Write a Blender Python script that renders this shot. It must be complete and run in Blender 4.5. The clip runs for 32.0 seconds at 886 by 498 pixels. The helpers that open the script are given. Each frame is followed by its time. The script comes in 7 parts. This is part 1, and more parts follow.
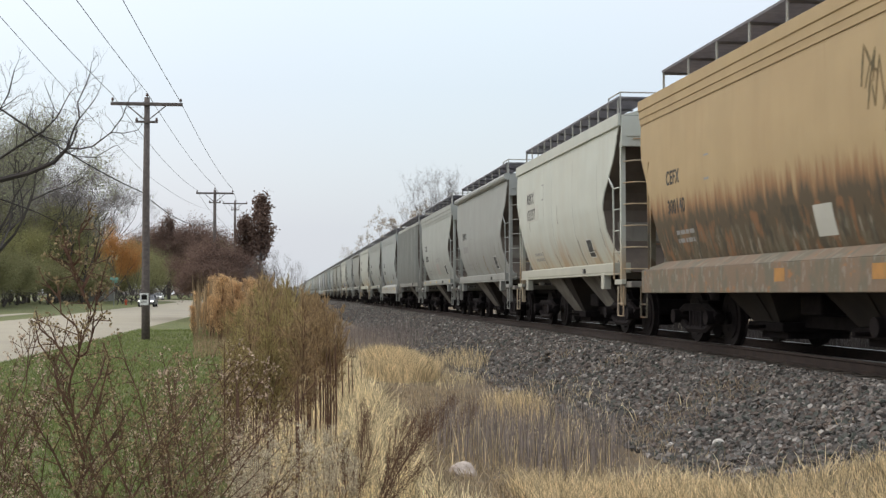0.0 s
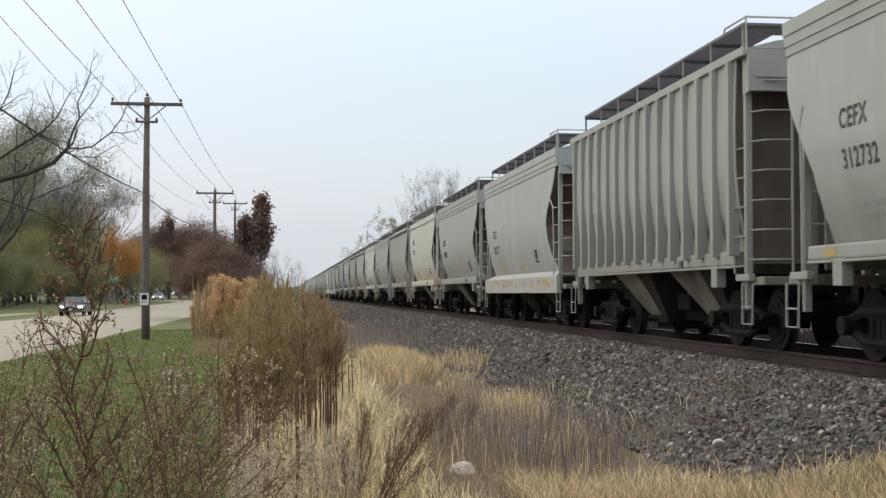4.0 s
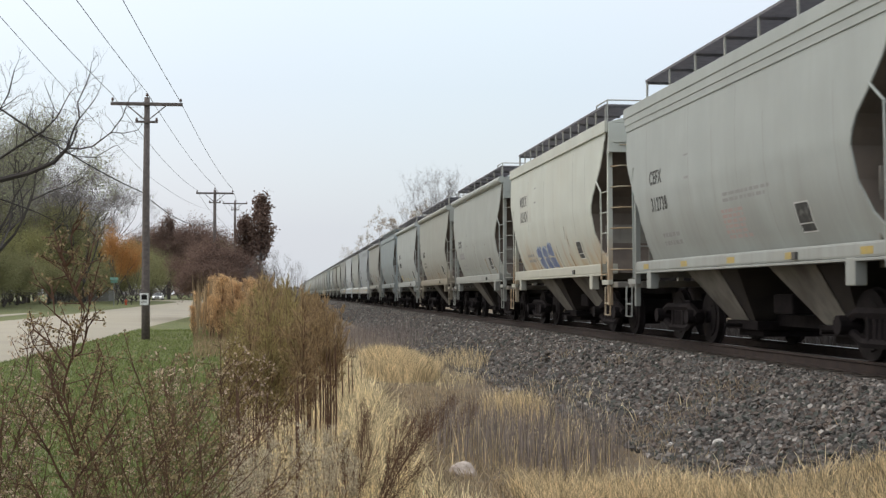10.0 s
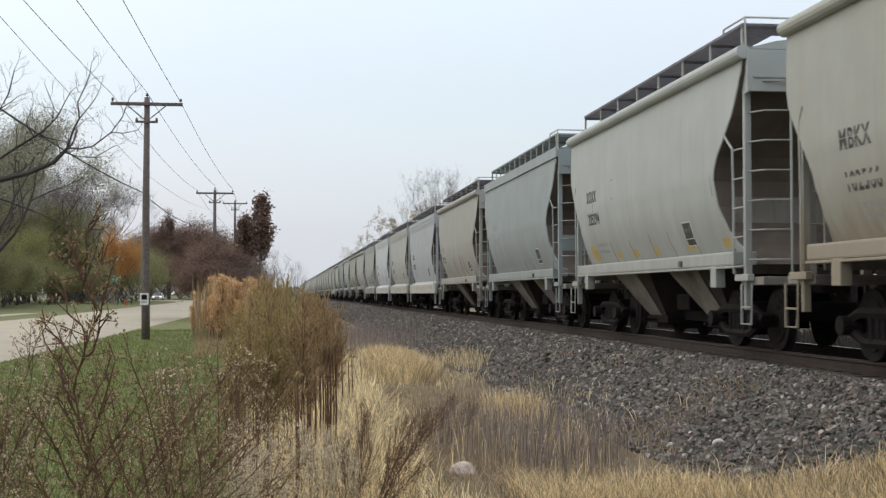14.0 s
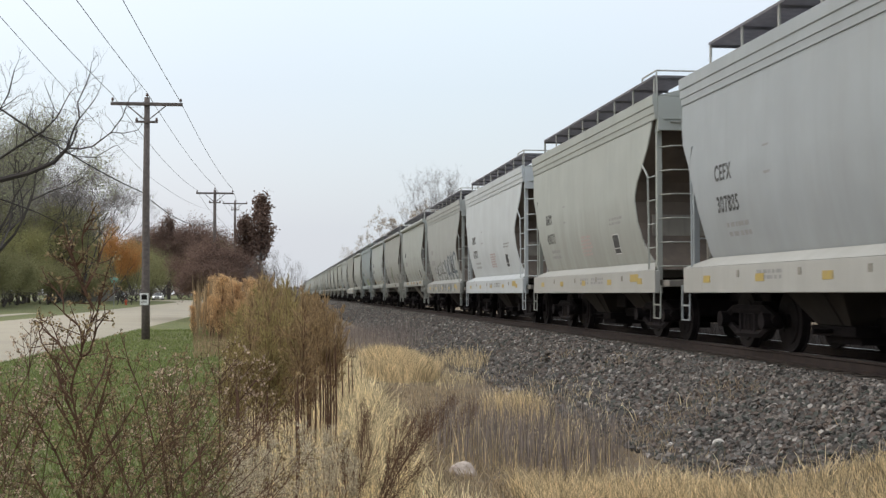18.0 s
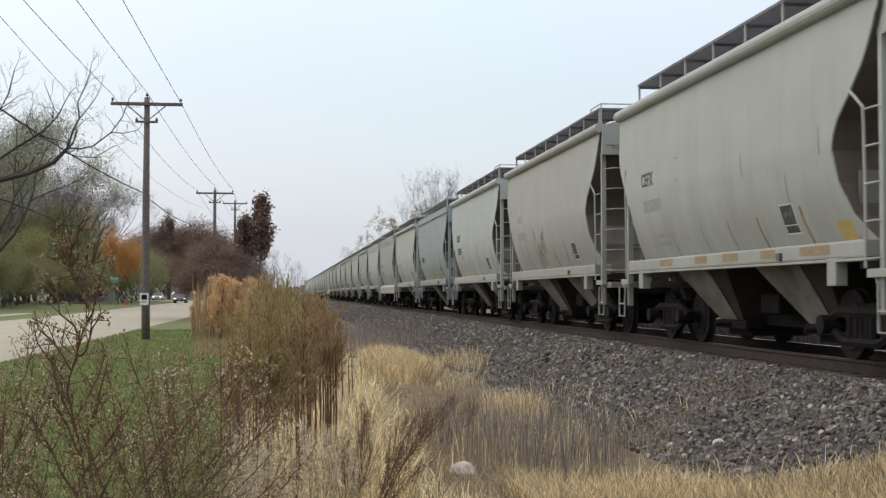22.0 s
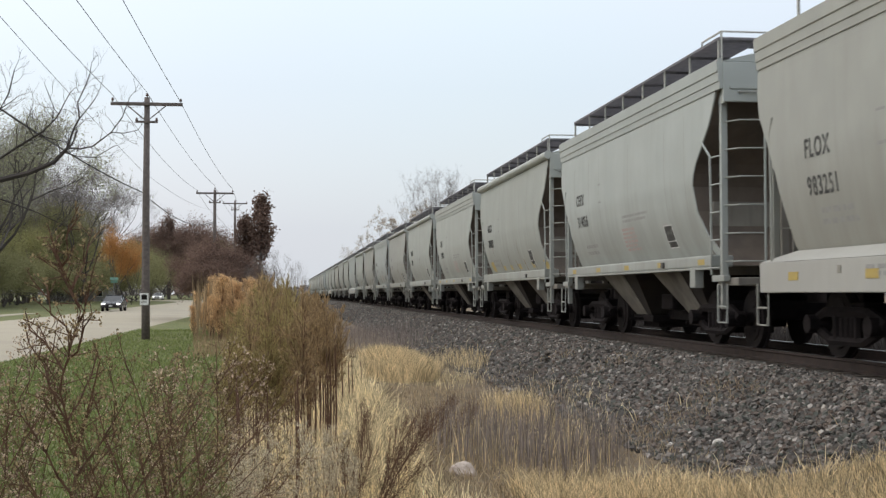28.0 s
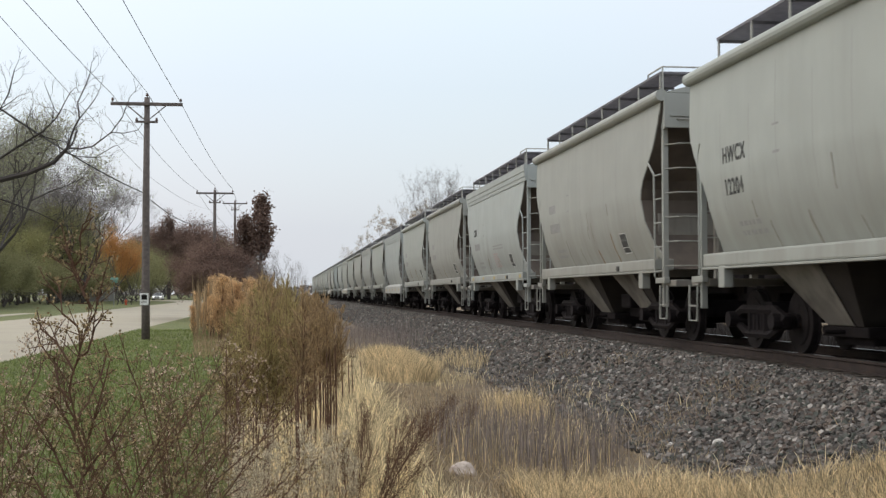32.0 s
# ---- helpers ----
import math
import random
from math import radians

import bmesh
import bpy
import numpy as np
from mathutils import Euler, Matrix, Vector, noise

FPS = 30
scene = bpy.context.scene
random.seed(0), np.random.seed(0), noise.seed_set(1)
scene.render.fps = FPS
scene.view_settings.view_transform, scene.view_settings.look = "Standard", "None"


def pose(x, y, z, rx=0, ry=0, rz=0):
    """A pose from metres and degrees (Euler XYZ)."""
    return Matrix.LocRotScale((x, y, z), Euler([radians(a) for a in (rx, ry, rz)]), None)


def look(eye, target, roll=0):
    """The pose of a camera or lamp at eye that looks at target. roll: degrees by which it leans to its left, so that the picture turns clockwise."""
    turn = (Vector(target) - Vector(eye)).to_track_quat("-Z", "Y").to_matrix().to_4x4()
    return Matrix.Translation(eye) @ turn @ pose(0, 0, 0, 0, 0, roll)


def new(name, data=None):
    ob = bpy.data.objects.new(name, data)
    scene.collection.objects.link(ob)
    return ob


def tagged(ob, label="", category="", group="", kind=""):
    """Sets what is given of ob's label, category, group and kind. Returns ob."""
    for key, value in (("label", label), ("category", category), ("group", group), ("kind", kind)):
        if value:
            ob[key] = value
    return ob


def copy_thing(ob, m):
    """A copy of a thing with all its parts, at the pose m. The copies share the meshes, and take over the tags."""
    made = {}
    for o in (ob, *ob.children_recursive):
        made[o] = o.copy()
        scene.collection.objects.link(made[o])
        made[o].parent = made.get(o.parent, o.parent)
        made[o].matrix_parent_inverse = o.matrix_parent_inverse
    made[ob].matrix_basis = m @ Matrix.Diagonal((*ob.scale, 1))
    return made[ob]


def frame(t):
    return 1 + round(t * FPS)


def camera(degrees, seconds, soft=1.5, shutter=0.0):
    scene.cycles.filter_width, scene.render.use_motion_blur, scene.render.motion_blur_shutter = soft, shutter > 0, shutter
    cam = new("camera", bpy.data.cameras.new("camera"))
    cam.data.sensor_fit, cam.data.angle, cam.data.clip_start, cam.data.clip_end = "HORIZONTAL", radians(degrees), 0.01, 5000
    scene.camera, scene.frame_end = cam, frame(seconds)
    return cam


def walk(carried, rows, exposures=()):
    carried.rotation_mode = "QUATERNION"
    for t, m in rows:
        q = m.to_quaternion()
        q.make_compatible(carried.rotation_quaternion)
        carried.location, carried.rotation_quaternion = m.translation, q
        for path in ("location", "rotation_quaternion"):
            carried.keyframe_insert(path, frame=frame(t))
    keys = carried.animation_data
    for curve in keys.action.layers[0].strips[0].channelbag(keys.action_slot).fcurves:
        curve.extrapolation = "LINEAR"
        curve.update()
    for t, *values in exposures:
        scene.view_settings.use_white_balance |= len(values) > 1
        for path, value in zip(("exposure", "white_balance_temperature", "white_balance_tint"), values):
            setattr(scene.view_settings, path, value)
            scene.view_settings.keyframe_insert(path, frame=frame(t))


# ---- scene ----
from collections import defaultdict

# ---------------------------------------------------------------- camera
# x runs across the railway, y along it, z up; the lawn is z = 0
F = 2260.0                      # focal length in picture units of 1568 across
TURN = math.degrees(math.atan(279 / F))
TILT = math.degrees(math.atan(79 / F))
EYE = (0.0, 0.0, 1.7)
cam = camera(2 * math.degrees(math.atan(784 / F)), 32.0, soft=1.35, shutter=0.15)
STAND = pose(*EYE, 90 + TILT, 0, -TURN)
walk(cam, [(0.0, STAND), (32.0, STAND)])

# ---------------------------------------------------------------- sky and light
SKY_HIGH = (1.56, 1.58, 1.60)
world = bpy.data.worlds.new("overcast_sky")
scene.world = world
world.use_nodes = True
wt = world.node_tree
wt.nodes.clear()
w_out = wt.nodes.new("ShaderNodeOutputWorld")
w_sky = wt.nodes.new("ShaderNodeTexSky")
w_sky.sky_type, w_sky.sun_disc = "NISHITA", False
w_sky.sun_elevation, w_sky.sun_rotation = radians(38), radians(-60)
w_sky.dust_density, w_sky.air_density = 4.0, 1.5
w_b1 = wt.nodes.new("ShaderNodeBackground")
w_b1.inputs["Strength"].default_value = 0.05
w_co = wt.nodes.new("ShaderNodeTexCoord")
w_sep = wt.nodes.new("ShaderNodeSeparateXYZ")
w_ramp = wt.nodes.new("ShaderNodeValToRGB")
w_noise = wt.nodes.new("ShaderNodeTexNoise")
w_noise.inputs["Scale"].default_value = 2.2
w_noise.inputs["Detail"].default_value = 3.0
w_mix = wt.nodes.new("ShaderNodeMixRGB")
w_mix.blend_type = "MULTIPLY"
w_mix.inputs["Fac"].default_value = 0.10
w_b2 = wt.nodes.new("ShaderNodeBackground")
w_add = wt.nodes.new("ShaderNodeAddShader")
cr = w_ramp.color_ramp
cr.elements[0].position, cr.elements[0].color = 0.0, (0.73, 0.775, 0.83, 1)
cr.elements[1].position, cr.elements[1].color = 1.0, (*SKY_HIGH, 1)
for p, c in ((0.05, (0.645, 0.705, 0.81)), (0.16, (0.665, 0.745, 0.87)), (0.42, (1.0, 1.04, 1.09))):
    cr.elements.new(p).color = (*c, 1)
w_b2.inputs["Strength"].default_value = 0.93
wt.links.new(w_co.outputs["Generated"], w_sep.inputs[0])
wt.links.new(w_sep.outputs["Z"], w_ramp.inputs["Fac"])
wt.links.new(w_co.outputs["Generated"], w_noise.inputs["Vector"])
wt.links.new(w_ramp.outputs["Color"], w_mix.inputs["Color1"])
wt.links.new(w_noise.outputs["Color"], w_mix.inputs["Color2"])
wt.links.new(w_mix.outputs["Color"], w_b2.inputs["Color"])
wt.links.new(w_sky.outputs["Color"], w_b1.inputs["Color"])
wt.links.new(w_b1.outputs[0], w_add.inputs[0])
wt.links.new(w_b2.outputs[0], w_add.inputs[1])
wt.links.new(w_add.outputs[0], w_out.inputs["Surface"])

sun_data = bpy.data.lights.new("sun", "SUN")
sun_data.energy, sun_data.angle, sun_data.color = 0.45, radians(40), (1.0, 0.98, 0.95)
sun = new("sun", sun_data)
sun.matrix_basis = look((-60, 40, 60), (0, 40, 0))

# ---------------------------------------------------------------- materials
def material(name, base, base2=None, rough=0.8, metal=0.0, scale=6.0, bump=0.0, bump_scale=None, detail=6.0,
             stain=None, stain_scale=0.6, stain_at=(0.55, 0.75), streak=None, streak_amount=0.5, vary=0.0, island=False, spec=0.35, thin=0.0):
    """A procedural surface: two-tone grain, larger stains, streaks that run down, relief, and a tone that varies from piece to piece."""
    m = bpy.data.materials.new(name)
    m.use_nodes = True
    nt = m.node_tree
    nt.nodes.clear()
    N, L = nt.nodes.new, nt.links.new
    out, bs = N("ShaderNodeOutputMaterial"), N("ShaderNodeBsdfPrincipled")
    L(bs.outputs[0], out.inputs["Surface"])
    bs.inputs["Roughness"].default_value, bs.inputs["Metallic"].default_value = rough, metal
    bs.inputs["Specular IOR Level"].default_value = spec
    co = N("ShaderNodeTexCoord")
    grain = N("ShaderNodeTexNoise")
    grain.inputs["Scale"].default_value, grain.inputs["Detail"].default_value = scale, detail
    L(co.outputs["Object"], grain.inputs["Vector"])
    mix = N("ShaderNodeMixRGB")
    mix.inputs["Color1"].default_value = (*base, 1)
    mix.inputs["Color2"].default_value = (*(base2 or [0.8 * c for c in base]), 1)
    ramp = N("ShaderNodeMapRange")
    ramp.inputs["From Min"].default_value, ramp.inputs["From Max"].default_value = 0.35, 0.65
    L(grain.outputs["Fac"], ramp.inputs["Value"])
    L(ramp.outputs[0], mix.inputs["Fac"])
    col = mix.outputs[0]
    if stain:
        sn = N("ShaderNodeTexNoise")
        sn.inputs["Scale"].default_value, sn.inputs["Detail"].default_value = stain_scale, 5.0
        L(co.outputs["Object"], sn.inputs["Vector"])
        mr = N("ShaderNodeMapRange")
        mr.inputs["From Min"].default_value, mr.inputs["From Max"].default_value = stain_at
        L(sn.outputs["Fac"], mr.inputs["Value"])
        sm = N("ShaderNodeMixRGB")
        sm.inputs["Color2"].default_value = (*stain, 1)
        L(mr.outputs[0], sm.inputs["Fac"])
        L(col, sm.inputs["Color1"])
        col = sm.outputs[0]
    if streak:
        mp = N("ShaderNodeMapping")
        mp.inputs["Scale"].default_value = (3.0, 3.0, 0.22)
        L(co.outputs["Object"], mp.inputs["Vector"])
        sn = N("ShaderNodeTexNoise")
        sn.inputs["Scale"].default_value, sn.inputs["Detail"].default_value = 1.6, 7.0
        L(mp.outputs[0], sn.inputs["Vector"])
        mr = N("ShaderNodeMapRange")
        mr.inputs["From Min"].default_value, mr.inputs["From Max"].default_value = 0.52, 0.78
        mr.inputs["To Max"].default_value = streak_amount
        L(sn.outputs["Fac"], mr.inputs["Value"])
        sm = N("ShaderNodeMixRGB")
        sm.inputs["Color2"].default_value = (*streak, 1)
        L(mr.outputs[0], sm.inputs["Fac"])
        L(col, sm.inputs["Color1"])
        col = sm.outputs[0]
    if vary:
        hsv = N("ShaderNodeHueSaturation")
        mr = N("ShaderNodeMapRange")
        mr.inputs["To Min"].default_value, mr.inputs["To Max"].default_value = 1 - vary, 1 + vary
        if island:
            L(N("ShaderNodeNewGeometry").outputs["Random Per Island"], mr.inputs["Value"])
        else:
            L(N("ShaderNodeObjectInfo").outputs["Random"], mr.inputs["Value"])
        L(mr.outputs[0], hsv.inputs["Value"])
        L(col, hsv.inputs["Color"])
        col = hsv.outputs[0]
    L(col, bs.inputs["Base Color"])
    if thin:
        tr, ms = N("ShaderNodeBsdfTranslucent"), N("ShaderNodeMixShader")
        ms.inputs["Fac"].default_value = thin
        L(col, tr.inputs["Color"])
        L(bs.outputs[0], ms.inputs[1])
        L(tr.outputs[0], ms.inputs[2])
        L(ms.outputs[0], out.inputs["Surface"])
    if bump:
        bn = N("ShaderNodeTexNoise")
        bn.inputs["Scale"].default_value, bn.inputs["Detail"].default_value = bump_scale or scale * 3, 8.0
        L(co.outputs["Object"], bn.inputs["Vector"])
        bp = N("ShaderNodeBump")
        bp.inputs["Strength"].default_value, bp.inputs["Distance"].default_value = bump, 0.02
        L(bn.outputs["Fac"], bp.inputs["Height"])
        L(bp.outputs[0], bs.inputs["Normal"])
    return m


def paint(name, base, dirt=(0.15, 0.13, 0.10), amount=0.3, low=None, grime_shade=0.85, spots=()):
    """Weathered car paint: soft mottling, sparse thin streaks, and a grimy or rusty lower part with a ragged edge,
    which also paints in the sides' shade.
    """
    base = [1.06 * c for c in base]
    m = material(name, base, [0.92 * c for c in base], rough=0.6, scale=1.3, bump=0.04, bump_scale=0.9,
                 stain=[0.82 * b + 0.18 * d for b, d in zip(base, dirt)], stain_scale=0.5, stain_at=(0.5, 0.8), vary=0.04, spec=0.3)
    nt = m.node_tree
    N, L = nt.nodes.new, nt.links.new
    bs = next(n for n in nt.nodes if n.type == "BSDF_PRINCIPLED")
    col = bs.inputs["Base Color"].links[0].from_socket
    co = next(n for n in nt.nodes if n.type == "TEX_COORD")
    info = N("ShaderNodeObjectInfo")

    def layer(col, tone, scale, lo, hi, top, noise_scale, edge=None):
        shift = N("ShaderNodeVectorMath")
        L(co.outputs["Object"], shift.inputs[0])
        cmb = N("ShaderNodeCombineXYZ")
        mul = N("ShaderNodeMath")
        mul.operation = "MULTIPLY"
        mul.inputs[1].default_value = 40.0
        L(info.outputs["Random"], mul.inputs[0])
        L(mul.outputs[0], cmb.inputs["Y"])
        L(cmb.outputs[0], shift.inputs[1])
        mp = N("ShaderNodeMapping")
        mp.inputs["Scale"].default_value = scale
        L(shift.outputs[0], mp.inputs["Vector"])
        sn = N("ShaderNodeTexNoise")
        sn.inputs["Scale"].default_value, sn.inputs["Detail"].default_value, sn.inputs["Roughness"].default_value = noise_scale, 6.0, 0.6
        L(mp.outputs[0], sn.inputs["Vector"])
        src = sn.outputs["Fac"]
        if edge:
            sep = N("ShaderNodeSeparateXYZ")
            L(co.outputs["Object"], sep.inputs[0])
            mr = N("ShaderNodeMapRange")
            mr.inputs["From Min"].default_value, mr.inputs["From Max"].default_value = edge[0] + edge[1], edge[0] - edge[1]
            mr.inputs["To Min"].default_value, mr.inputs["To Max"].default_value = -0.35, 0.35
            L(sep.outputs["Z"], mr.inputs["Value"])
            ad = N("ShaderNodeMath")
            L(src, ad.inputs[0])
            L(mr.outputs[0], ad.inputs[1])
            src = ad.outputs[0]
        mr = N("ShaderNodeMapRange")
        mr.inputs["From Min"].default_value, mr.inputs["From Max"].default_value, mr.inputs["To Max"].default_value = lo, hi, top
        L(src, mr.inputs["Value"])
        mx = N("ShaderNodeMixRGB")
        mx.inputs["Color2"].default_value = (*tone, 1)
        L(mr.outputs[0], mx.inputs["Fac"])
        L(col, mx.inputs["Color1"])
        return mx.outputs[0]

    col = layer(col, dirt, (1.0, 7.0, 0.25), 0.66, 0.78, amount, 1.3)
    col = layer(col, [0.6 * b + 0.4 * d for b, d in zip(base, dirt)], (0.8, 3.0, 0.30), 0.46, 0.80, 0.30, 1.2)
    # lower-side grime, deepened to paint in the shade under the curved sides
    col = layer(col, [0.50 * b + 0.50 * d for b, d in zip(base, dirt)], (0.6, 2.2, 0.35), 0.34, 0.86, grime_shade, 1.0, (2.1, 1.2))
    for tone, top, to, soft in low or ():
        col = layer(col, tone, (1.0, 5.0, 0.5), 0.42, 0.62, top, 1.2, (to, soft))
    for tone, top, lo, hi, to, soft, scale, size in spots:
        col = layer(col, tone, scale, lo, hi, top, size, (to, soft))
    L(col, bs.inputs["Base Color"])
    return m


M = {
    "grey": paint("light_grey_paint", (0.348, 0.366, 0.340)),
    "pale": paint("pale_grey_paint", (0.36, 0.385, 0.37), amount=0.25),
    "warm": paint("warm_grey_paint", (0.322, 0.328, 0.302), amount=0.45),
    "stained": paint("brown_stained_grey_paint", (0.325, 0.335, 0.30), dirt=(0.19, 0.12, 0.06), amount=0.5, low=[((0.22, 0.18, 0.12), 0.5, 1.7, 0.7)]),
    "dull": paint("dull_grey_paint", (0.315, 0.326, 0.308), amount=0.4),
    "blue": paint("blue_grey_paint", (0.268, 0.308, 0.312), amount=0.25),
    "cream": paint("cream_paint", (0.485, 0.505, 0.455), dirt=(0.30, 0.20, 0.09), amount=0.4, grime_shade=0.40, spots=[((0.40, 0.29, 0.15), 0.55, 0.60, 0.95, 2.2, 0.9, (0.6, 1.3, 0.42), 1.0), ((0.36, 0.20, 0.08), 0.66, 0.68, 0.98, 2.6, 1.2, (0.6, 2.6, 0.32), 1.0), ((0.22, 0.12, 0.06), 0.6, 0.93, 1.0, 1.9, 0.4, (1.0, 6.0, 0.7), 1.3)]),
    "orange": paint("weathered_tan_paint", (0.40, 0.295, 0.16), dirt=(0.22, 0.11, 0.05), amount=0.6, grime_shade=0.3,
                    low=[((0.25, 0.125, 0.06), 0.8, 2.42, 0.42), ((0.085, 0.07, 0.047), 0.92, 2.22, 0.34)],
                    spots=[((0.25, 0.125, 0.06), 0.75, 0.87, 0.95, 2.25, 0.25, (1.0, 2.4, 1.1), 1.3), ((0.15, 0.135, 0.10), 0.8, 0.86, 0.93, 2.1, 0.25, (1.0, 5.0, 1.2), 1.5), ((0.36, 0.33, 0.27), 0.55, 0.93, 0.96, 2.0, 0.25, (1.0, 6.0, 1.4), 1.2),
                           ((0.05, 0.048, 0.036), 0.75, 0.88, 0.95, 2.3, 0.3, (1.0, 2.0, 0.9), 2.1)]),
    "orange_sill": paint("stained_tan_sill_paint", (0.20, 0.145, 0.10), dirt=(0.12, 0.08, 0.05), amount=0.6, grime_shade=0.3,
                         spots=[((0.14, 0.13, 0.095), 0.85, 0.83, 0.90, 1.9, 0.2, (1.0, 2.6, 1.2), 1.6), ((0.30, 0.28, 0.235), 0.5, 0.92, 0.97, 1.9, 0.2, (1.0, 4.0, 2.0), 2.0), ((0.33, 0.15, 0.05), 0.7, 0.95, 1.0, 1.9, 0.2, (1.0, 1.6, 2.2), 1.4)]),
    "ice": paint("pale_bluish_paint", (0.335, 0.362, 0.378), amount=0.15, grime_shade=0.35),
    "white": paint("white_paint", (0.475, 0.505, 0.515), amount=0.12, grime_shade=0.22),
    "cream_sill": paint("worn_cream_sill_paint", (0.46, 0.455, 0.385), amount=0.5, grime_shade=0.3),
    "sill_white": paint("worn_white_sill_paint", (0.39, 0.39, 0.365), amount=0.5, grime_shade=0.3),
    # dusty brown end sheets, with the recess's shade put into the tone
    "end_brown": material("shaded_brown_dusty_steel", (0.092, 0.077, 0.066), (0.135, 0.108, 0.088), rough=0.85, scale=1.5, streak=(0.16, 0.13, 0.1)),
    "black": material("black_grime", (0.013, 0.011, 0.0115), (0.019, 0.0155, 0.016), rough=0.85, scale=7, bump=0.2, spec=0.1),
    "grate": material("steel_grating", (0.33, 0.32, 0.345), (0.27, 0.265, 0.28), rough=0.7, scale=9, thin=0.55),
    "slope": material("dusty_hopper_steel", (0.25, 0.235, 0.205), (0.165, 0.15, 0.13), rough=0.8, scale=1.2, stain=(0.06, 0.05, 0.045), stain_scale=0.9, streak=(0.05, 0.045, 0.04)),
    # grime plus the shade under the car, painted into one dark tone
    "bay_dark": material("grimy_shaded_slope_sheet", (0.03, 0.025, 0.022), (0.045, 0.037, 0.032), rough=0.9, scale=2.0),
    "far_gravel": material("pale_far_gravel", (0.55, 0.53, 0.50), (0.36, 0.345, 0.33), rough=0.95, scale=7, bump=0.6),
    "rail": material("rusty_rail", (0.042, 0.028, 0.023), (0.028, 0.020, 0.018), rough=0.85, metal=0.0, scale=5, bump=0.2),
    "rail_top": material("worn_rail_head", (0.35, 0.34, 0.33), (0.25, 0.24, 0.23), rough=0.35, metal=1.0, scale=8),
    "tie": material("weathered_tie_wood", (0.05, 0.04, 0.032), (0.085, 0.07, 0.055), rough=0.95, scale=5, bump=0.5),
    "bed": material("ballast_bed", (0.105, 0.095, 0.086), (0.045, 0.04, 0.037), rough=0.95, scale=22, bump=1.0, bump_scale=24),
    "asphalt": material("pale_worn_asphalt", (0.365, 0.327, 0.25), (0.325, 0.29, 0.222), rough=0.9, scale=30, bump=0.15, stain=(0.30, 0.265, 0.215), stain_scale=0.25, stain_at=(0.45, 0.75)),
    "pole": material("grey_weathered_pole_wood", (0.15, 0.126, 0.115), (0.095, 0.08, 0.073), rough=0.9, scale=9, bump=0.4, streak=(0.05, 0.045, 0.04)),
    "insulator": material("brown_glazed_ceramic", (0.10, 0.06, 0.05), rough=0.3),
    "wire": material("dark_wire", (0.03, 0.03, 0.032), rough=0.6),
    "track_dirt": material("oily_track_dirt", (0.055, 0.045, 0.038), (0.032, 0.027, 0.024), rough=0.95, scale=9, bump=0.7, bump_scale=20),
    "ink": material("black_stencil_paint", (0.03, 0.03, 0.03), (0.06, 0.06, 0.058), rough=0.7, scale=14, stain=(0.2, 0.2, 0.19), stain_scale=5, stain_at=(0.55, 0.8)),
    "faint_ink": material("faded_stencil_paint", (0.25, 0.25, 0.24), (0.30, 0.30, 0.29), rough=0.7, scale=10),
    "pink_ink": material("faded_red_stencil", (0.40, 0.30, 0.275), (0.40, 0.33, 0.31), rough=0.7, scale=10),
    "rust": material("rust_streak", (0.26, 0.15, 0.06), (0.17, 0.09, 0.04), rough=0.9, scale=6),
    "scuff": material("dark_scuff", (0.21, 0.195, 0.165), (0.28, 0.27, 0.235), rough=0.9, scale=8),
    "spray_blue": material("blue_spray_paint", (0.10, 0.13, 0.24), (0.17, 0.20, 0.30), rough=0.7, scale=3),
    "spray_dark": material("dark_blue_spray_paint", (0.06, 0.078, 0.095), (0.12, 0.14, 0.155), rough=0.7, scale=3),
    "spray_green": material("pale_green_spray_paint", (0.32, 0.38, 0.20), (0.25, 0.33, 0.16), rough=0.7, scale=3),
    "spray_white": material("white_spray_paint", (0.38, 0.395, 0.385), (0.32, 0.335, 0.33), rough=0.7, scale=3),
    "spray_pink": material("pink_spray_paint", (0.48, 0.44, 0.43), (0.44, 0.41, 0.40), rough=0.7, scale=3),
}


